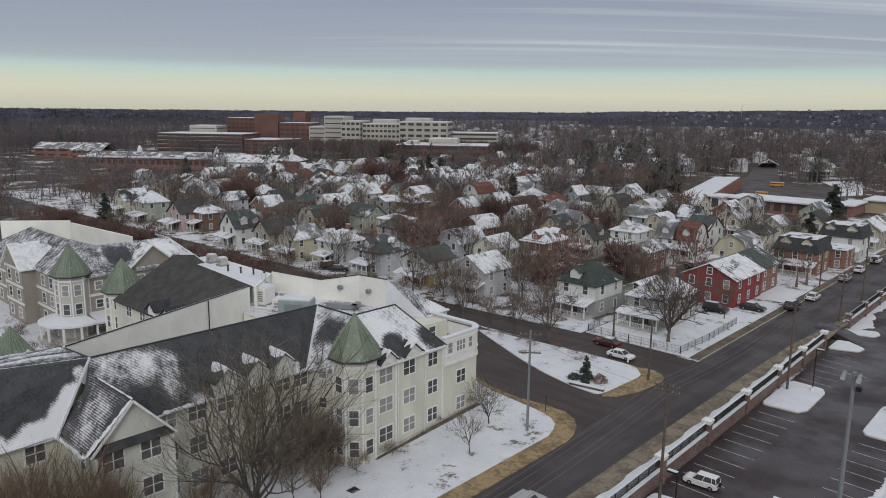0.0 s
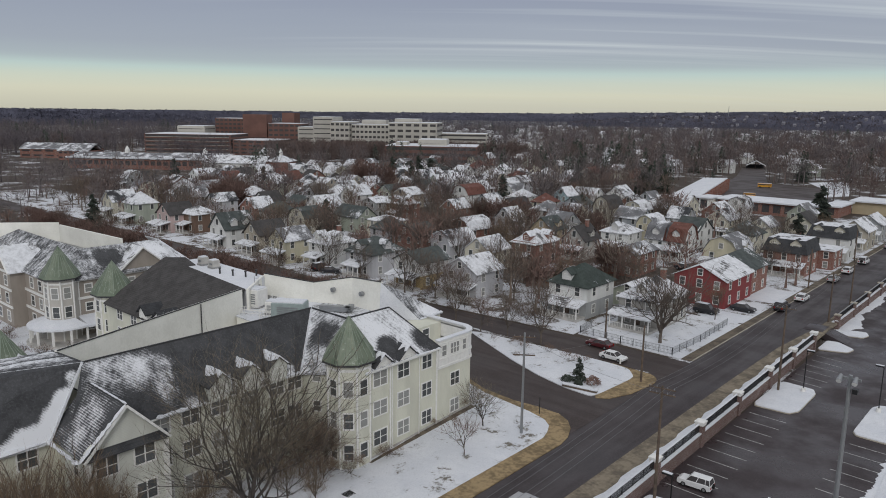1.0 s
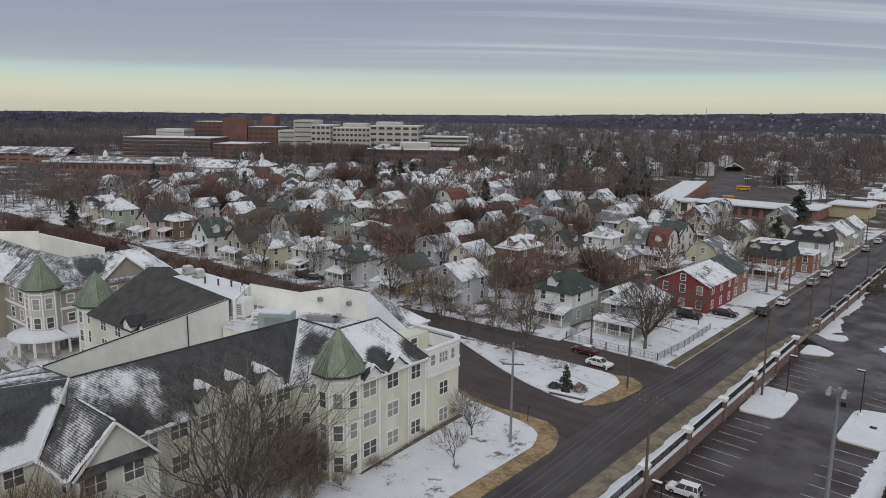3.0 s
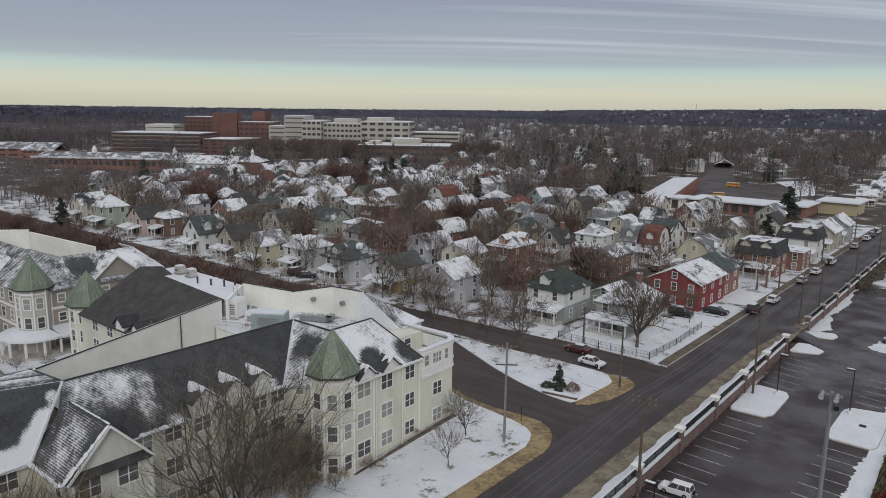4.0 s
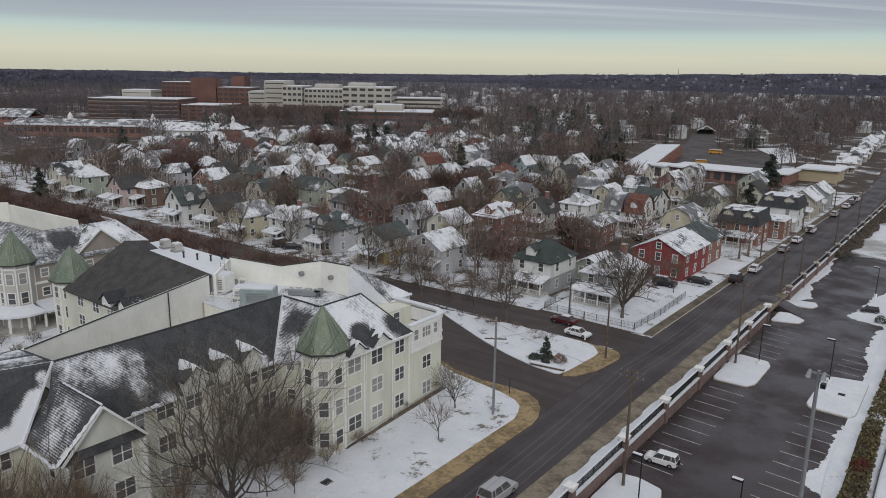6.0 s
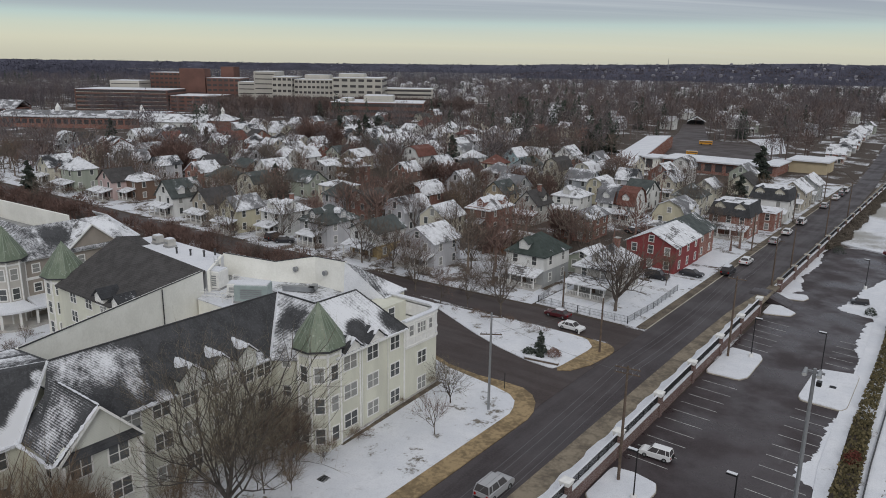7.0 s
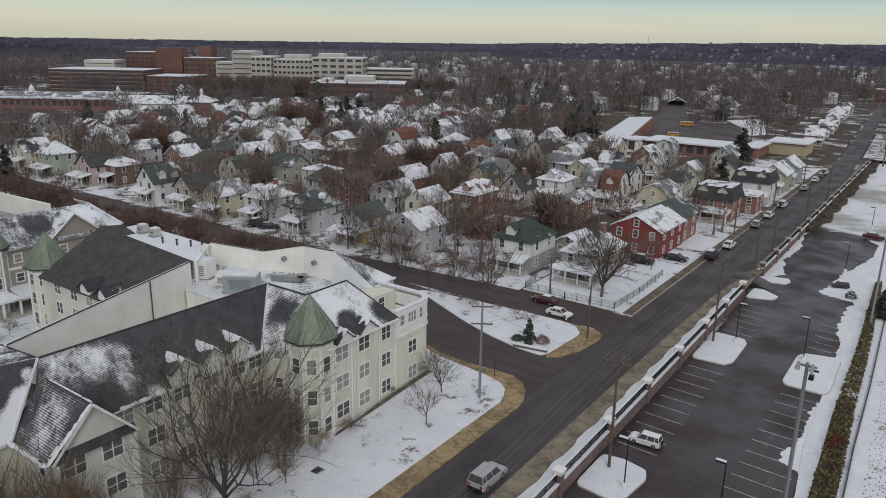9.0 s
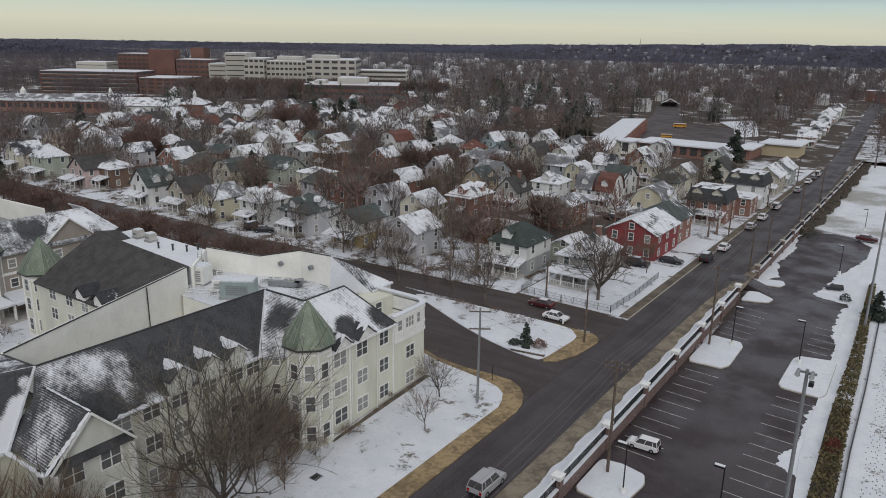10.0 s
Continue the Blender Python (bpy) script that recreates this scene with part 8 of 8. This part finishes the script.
utility_pole(-24.9, 62.8, LOT_Z, 12.6, (0.25, 0.8), "dark wooden utility pole with double crossarms", 8)
utility_pole(-26.0, 103.2, LOT_Z, 12.3, (0.4,), "dark wooden utility pole with a crossarm", 5)
utility_pole(-40.0, 90.0, 0.1, 8.0, (), "plain wooden utility pole on the sandy corner")
utility_pole(-53.4, 104.1, 0.1, 6.2, (), "plain wooden pole beside the yard fence")
utility_pole(-29.2, 140.8, 0.1, 9.0, (0.4,), "wooden utility pole beside the street")
utility_pole(-29.2, 156.0, 0.1, 8.5, (), "wooden utility pole beside the street")
utility_pole(-29.0, 190.0, 0.1, 10.0, (0.4,), "wooden utility pole beside the street")
utility_pole(-29.2, 222.0, 0.1, 10.0, (0.4,), "wooden utility pole beside the street")
utility_pole(-39.5, 166.0, 0.1, 8.5, (), "wooden utility pole beside the pavement")
utility_pole(-39.6, 206.0, 0.1, 8.5, (), "wooden utility pole beside the pavement")
utility_pole(-40.0, 250.0, 0.1, 8.5, (), "wooden utility pole beside the pavement")


def wire(a, b, sag, r=0.014):
    a, b = Vector(a), Vector(b)
    mb = MB()
    pts = [a.lerp(b, i / 10) - Vector((0, 0, sag * 4 * (i / 10) * (1 - i / 10))) for i in range(11)]
    side = (b - a).cross(Vector((0, 0, 1))).normalized()
    up = Vector((0, 0, 1))
    return mb.rings([[p + (side * math.cos(t) + up * math.sin(t)) * r for t in (0.5, 2.6, 4.7)] for p in pts])


lines = thing("power_line", 0, 0, 0, 0, "thin dark overhead wires along the street", "cable")
for k in (-1.1, -0.5, 0.5, 1.1):
    part("wire", wire((-24.9 + k, 62.8, 11.3), (-26.0 + k, 103.2, 10.9), 0.9), M["cable"], lines)
    part("wire", wire((-26.0 + k, 103.2, 10.9), (-29.2 + k, 140.8, 8.9), 0.8), M["cable"], lines)
    part("wire", wire((-24.9 + k, 62.8, 11.3), (-24.0 + k, 10.0, 11.3), 1.0), M["cable"], lines)
part("wire", wire((-24.9, 62.8, 10.6), (-42.4, 65.3, 11.4), 0.5), M["cable"], lines)
part("wire", wire((-42.4, 65.3, 9.6), (-40.0, 90.0, 7.8), 0.6), M["cable"], lines)


def lot_lamp(x, y, h, turn, z=LOT_Z):
    o = thing("lamp_post", x, y, z, turn, "black car park lamp post on a pale concrete base", "lamp post", "car park lamps")
    part("base", MB().tube((0, 0, 0), (0, 0, 0.75), 0.32, 0.30, 12, caps=True), M["trim"], o)
    part("shaft", MB().tube((0, 0, 0.75), (0, 0, h), 0.075, 0.06, 8, caps=True), M["black"], o)
    hd = part("lamp_head", MB().box(-0.95, -0.2, h - 0.05, 0.05, 0.2, h + 0.13), M["black"], o)
    part("snow_cover", MB().box(-0.92, -0.18, h + 0.13, 0.0, 0.18, h + 0.18), M["snow"], hd)


for x, y, h, t in ((-22.3, 60.4, 5.4, 0), (-23.3, 105.1, 6.1, 180), (-14.0, 104.3, 6.3, 0), (-13.6, 62.0, 5.4, 0), (-15.5, 154.7, 5.8, 0)):
    lot_lamp(x, y, h, t)
lot_lamp(-15.6, 198.0, 5.2, 0, LOT_Z + 0.3)


def flood_mast(x, y, h):
    o = thing("floodlight_mast", x, y, LOT_Z, 0, "tall galvanised floodlight mast with twin lamp heads", "floodlight", "floodlight masts")
    part("shaft", MB().tube((0, 0, 0), (0, 0, h), 0.20, 0.11, 12, caps=True), M["metal"], o)
    arm = part("arm", MB().box(-0.6, -0.06, h - 0.3, 0.6, 0.06, h - 0.16), M["metal"], o)
    for sx in (-0.5, 0.35):
        hd = part("lamp_head", MB().tube((sx, -0.1, h - 0.05), (sx, -0.55, h - 0.35), 0.10, 0.17, 12, caps=True), M["metal"], o)
        part("lens", MB().tube((sx, -0.55, h - 0.35), (sx, -0.57, h - 0.36), 0.15, 0.15, 12, caps=True), M["light_lens"], hd)
    part("junction_box", MB().box(0.2, -0.2, h - 1.1, 0.5, 0.2, h - 0.8), M["black"], o)


flood_mast(-6.9, 48.6, 22.2)
flood_mast(-8.1, 125.3, 23.3)
post = thing("sign_post", -44.0, 71.3, 0.12, 0, "short dark sign post on the verge", "post")
part("shaft", MB().tube((0, 0, 0), (0, 0, 2.1), 0.05, 0.05, 6, caps=True), M["black"], post)


# ---------- fences, sign wall, hedge, shrubs ----------
def rail_fence(pts, h=1.25, label="dark metal railing fence round the corner yard"):
    o = thing("yard_fence", 0, 0, 0, 0, label, "fence")
    for a, b in zip(pts, pts[1:]):
        a, b = Vector((*a, 0.16)), Vector((*b, 0.16))
        n = max(1, round((b - a).length / 2.2))
        for i in range(n + 1):
            p = a.lerp(b, i / n)
            part("post", MB().box(p.x - 0.05, p.y - 0.05, p.z - 0.05, p.x + 0.05, p.y + 0.05, p.z + h), M["metal"], o)
        for zz in (0.25, h * 0.6, h - 0.05):
            part("rail", MB().tube(a + Vector((0, 0, zz)), b + Vector((0, 0, zz)), 0.028, 0.028, 4), M["metal"], o)
        pk = MB()
        m = int((b - a).length / 0.22)
        for i in range(m):
            p = a.lerp(b, (i + 0.5) / m)
            pk.box(p.x - 0.012, p.y - 0.012, 0.3, p.x + 0.012, p.y + 0.012, 0.16 + h - 0.05)
        tagged(part("picket", pk, M["metal"], o), kind="stuff")


rail_fence([(-58.5, 108.5), (-57.8, 103.6), (-50.2, 103.2), (-41.6, 103.4), (-41.2, 113), (-41.6, 125.5)])
wf = thing("wooden_fence", 0, 0, 0, 0, "reddish cedar board fence in the back yards", "fence")
for i in range(60):
    part("board", MB().box(-84.0 + 0.3 * i, 126.9, 0.1, -83.72 + 0.3 * i, 126.95, 1.75 + 0.04 * (i % 3)), M["fence_wood"], wf)
sw = thing("sign_wall", -44.6, 81.6, 0.15, 10, "low snow-topped garden wall on the island", "wall")
part("stonework", MB().box(-2.4, -0.25, 0, 2.4, 0.25, 0.28), M["pole"], sw)
part("snow_cover", MB().box(-2.45, -0.3, 0.28, 2.45, 0.3, 0.4), M["snow"], sw)
plant(tree_kit("f", (M["bark"], M["needle"]), *fir(61, 3.5, 1.15, 700)), -46.2, 84.0, 0.15, 0, 1.0, "conifer", "small snowy spruce on the lawn island", "conifer", "scattered conifers")


def bush(x, y, z, rx, ry, rz, mat, label, seed, leaves=420, size=0.11):
    o = thing("bush", x, y, z, 0, label, "bush", "garden bushes")
    part("leaves", clump(seed, rx, ry, rz, leaves, size), M[mat], o)


bush(-44.3, 84.6, 0.15, 1.15, 1.0, 1.1, "twig_red", "rounded bare shrub beside the spruce", 1)
bush(-47.6, 83.2, 0.15, 0.8, 0.8, 0.8, "needle", "low dark evergreen shrub", 2)
bush(-45.6, 82.9, 0.15, 0.6, 0.6, 0.6, "needle", "low dark evergreen shrub", 3)
for i, (x, y, s) in enumerate(((-50.5, 90.4, 1.0), (-52.4, 90.2, 1.2), (-55.7, 90.6, 1.2), (-59.0, 89.0, 1.3), (-61.5, 90.5, 1.1), (-49.0, 91.2, 0.9), (-65.5, 90.2, 0.8))):
    o = thing("shrub", x, y, 0.14, 50 * i, "tan leafless shrub on the snowy island", "shrub", "island shrubs")
    part("crown", THICKET[1], None, o, at=Matrix.Diagonal((0.36 * s, 0.36 * s, 0.30 * s, 1)))
for i, (x, y, s) in enumerate(((-50.4, 50.9, 1.0), (-49.9, 52.6, 0.7), (-50.2, 47.2, 1.2), (-51.6, 44.9, 1.3), (-54.6, 44.0, 1.4), (-56.0, 40.0, 1.3), (-56.5, 36.0, 1.2), (-56.3, 32.4, 1.2), (-51.3, 60.2, 0.6), (-51.2, 66.0, 0.8), (-51.6, 27.6, 1.1), (-51.6, 24.0, 1.2), (-48.8, 40.2, 1.3), (-47.2, 34.5, 1.2))):
    o = thing("shrub", x, y, 0.14 + lawn_drop(x, y), 67 * i, "brown leafless shrub along the building's foot", "shrub", "foundation shrubs")
    part("crown", BIG2[1], None, o, at=Matrix.Diagonal((0.30 * s, 0.30 * s, 0.22 * s, 1)))


def hedge():
    o = thing("hedge", 0, 0, LOT_Z, 0, "shaggy olive-brown hedge beside the path", "hedge")
    rnd = random.Random(8)
    h = MB()
    for i in range(9000):
        y = rnd.uniform(20, 150)
        x = float(np.interp(y, (20, 70, 84, 93, 107, 118, 150), (-6.1, -6.25, -6.75, -7.2, -7.5, -7.9, -9.35))) + rnd.uniform(-1, 1) * float(np.interp(y, (20, 70, 93, 118, 150), (1.2, 1.15, 1.0, 0.75, 0.5)))
        z = rnd.uniform(0, 1) ** 0.6 * (0.9 + 0.35 * math.sin(y * 1.7) * math.sin(y * 0.41))
        p = Vector((x, y, z))
        d1 = Vector((rnd.gauss(0, 1), rnd.gauss(0, 1), rnd.gauss(0, 1))).normalized() * 0.2
        d2 = d1.orthogonal().normalized() * 0.12
        h.face([p - d1, p - d2, p + d1, p + d2])
    tagged(part("foliage", h, M["hedge"], o), kind="stuff")
    h2 = MB()
    for i in range(15000):
        y = rnd.uniform(184, 314)
        wide = 3.4 * min(1.0, (y - 178) / 20) * (0.75 + 0.25 * math.sin(y * 0.37) * math.sin(y * 0.11 + 1))
        x = wall_x(y) + 0.4 + rnd.random() * wide
        z = rnd.uniform(0.1, 1) * (1.6 + 0.5 * math.sin(y * 0.9) * math.sin(x * 1.3))
        p = Vector((x, y, z))
        d1 = Vector((rnd.gauss(0, 0.7), rnd.gauss(0, 0.7), rnd.gauss(0.4, 1))).normalized() * 0.34
        d2 = d1.orthogonal().normalized() * 0.10
        h2.face([p - d1, p - d2, p + d1, p + d2])
    o2 = thing("wall_hedge", 0, 0, LOT_Z, 0, "dark brown straggling hedge below the street wall", "hedge")
    tagged(part("foliage", h2, M["twig_hedge"], o2), kind="stuff")


hedge()
bush(-6.7, 82.0, LOT_Z, 1.1, 1.5, 1.3, "rust", "rust-red bush in the hedge", 4, 600, 0.14)
kerb_rail = thing("path_edge", 0, 0, LOT_Z, 0, "dark low edging between hedge and path", "edging")
part("board", MB().prism([(-4.3, 20), (-4.15, 20), (-4.6, 72.6), (-5.0, 82.5), (-5.4, 101), (-6.4, 130), (-6.55, 130), (-5.55, 101), (-5.15, 82.5), (-4.75, 72.6)], 0, 0.3), M["dark_trim"], kerb_rail)


def footprints():
    rnd = random.Random(5)
    mb = MB()
    for lane in range(5):
        y = 40.0
        x0 = -2.6 + lane * 0.75
        k = 0
        while y < 175:
            y += rnd.uniform(0.55, 0.8)
            k += 1
            x = x0 - 0.028 * (y - 60) + (0.14 if k % 2 else -0.14) + rnd.gauss(0, 0.12)
            mb.face([(x + 0.06 * math.cos(a), y + 0.15 * math.sin(a), LOT_Z + 0.0835) for a in (0, 1.05, 2.09, 3.14, 4.19, 5.24)])
    tagged(part("footprints", mb, M["asphalt_side"]), "trail of dark footprints in the path's snow", "footprints", kind="stuff")


footprints()
vehicle(-14.9, 143.6, 200, "dark", "small dark utility car parked in the snow", "suv", LOT_Z + 0.1, True, size=0.66)
grate = thing("drain_grate", -47.2, 43.5, 0.16 + lawn_drop(-47.2, 43.5), 0, "dark square drain grate in the snowy lawn", "drain")
for i in range(6):
    part("bar", MB().box(-0.5, -0.5 + 0.18 * i, 0, 0.5, -0.4 + 0.18 * i, 0.05), M["black"], grate)
bush(-12.4, 138.2, LOT_Z + 0.09, 1.0, 0.9, 1.3, "needle", "dark evergreen shrub at the snow's edge", 71)
bush(-24.6, 183.0, LOT_Z + 0.03, 1.5, 1.5, 1.7, "needle", "dark evergreen shrub at the lot's end", 72)
for i, poly in enumerate(([(-47.0, 160.3), (-40.7, 159.6), (-40.7, 147.2), (-46.8, 146.4)], [(-47.0, 144.8), (-40.7, 144.4), (-40.7, 139.6), (-47, 139.0)], [(-47.5, 134.6), (-40.7, 134.4), (-40.7, 125.6), (-47.5, 128.2)])):
    sheet("drive_%d" % (i + 1), poly, 0.13, M["snow"], "smooth snow over a short front drive", "drive", 0.1)


def pipe_frame(x, y, z, turn, w, d, h, label):
    """Rails on short legs, as round rooftop pipework."""
    o = thing("pipe_rack", x, y, z, turn, label, "pipework", "rooftop plant")
    for sx in (-1, 1):
        for sy in (-1, 1):
            part("leg", MB().tube((sx * w / 2, sy * d / 2, 0), (sx * w / 2, sy * d / 2, h), 0.04, 0.04, 6, caps=True), M["trim"], o)
    for k, zz in enumerate((h * 0.5, h)):
        for sy in (-1, 1):
            part("rail", MB().tube((-w / 2, sy * d / 2, zz), (w / 2, sy * d / 2, zz), 0.035, 0.035, 6, caps=True), M["trim"], o)
        for sx in (-1, 1):
            part("rail", MB().tube((sx * w / 2, -d / 2, zz), (sx * w / 2, d / 2, zz), 0.035, 0.035, 6, caps=True), M["trim"], o)


pipe_frame(-75.6, 52.2, 10.1, 25, 3.2, 1.2, 0.9, "white pipe rack on the snowy roof well")
pipe_frame(-72.9, 52.4, 10.1, 25, 1.4, 1.2, 1.3, "white pipe rack beside the air unit")
pipe_frame(-77.4, 56.9, 10.1, 40, 0.9, 0.7, 1.6, "pale pipe stand beside the wall")
ladder = thing("roof_ladder", -80.9, 56.4, 10.1, 48.5, "pale metal ladder up to the flat roof", "ladder")
for sx in (-0.25, 0.25):
    part("rail", MB().tube((sx, -0.12, 0), (sx, -0.12, 3.7), 0.035, 0.035, 6, caps=True), M["metal"], ladder)
for k in range(11):
    part("rung", MB().tube((-0.25, -0.12, 0.3 + 0.3 * k), (0.25, -0.12, 0.3 + 0.3 * k), 0.02, 0.02, 5, caps=True), M["metal"], ladder)
grate = thing("drain_grate", -11.9, 101.2, LOT_Z + 0.27, 0, "dark square drain grate in the snowy island", "drain")
for i in range(4):
    part("bar", MB().box(-0.4, -0.4 + 0.2 * i, 0, 0.4, -0.28 + 0.2 * i, 0.05), M["black"], grate)
post = thing("hydrant", -45.6, 94.6, 0.12, 0, "small pale hydrant beside the side street", "hydrant")
part("body", MB().cone(0, 0, 0, 0.14, 0.6, 0.12, 8), M["trim"], post)
part("cap", MB().cone(0, 0, 0.6, 0.16, 0.8, 0.05, 8), M["trim"], post)
for i, (x, y, k) in enumerate(((-108.0, 38.0, 0.45), (-105.0, 41.0, 0.5), (-111.0, 36.0, 0.4), (-101.0, 37.5, 0.5), (-118.0, 36.5, 0.5), (-122.0, 38.0, 0.45), (-97.0, 40.0, 0.45), (-113.5, 33.0, 0.5), (-104.0, 33.5, 0.55))):
    plant(THICKET, x, y, 0.06, 71 * i, k, "thicket", "low brown bare shrub in the snowy court", "shrub", "court shrubs")
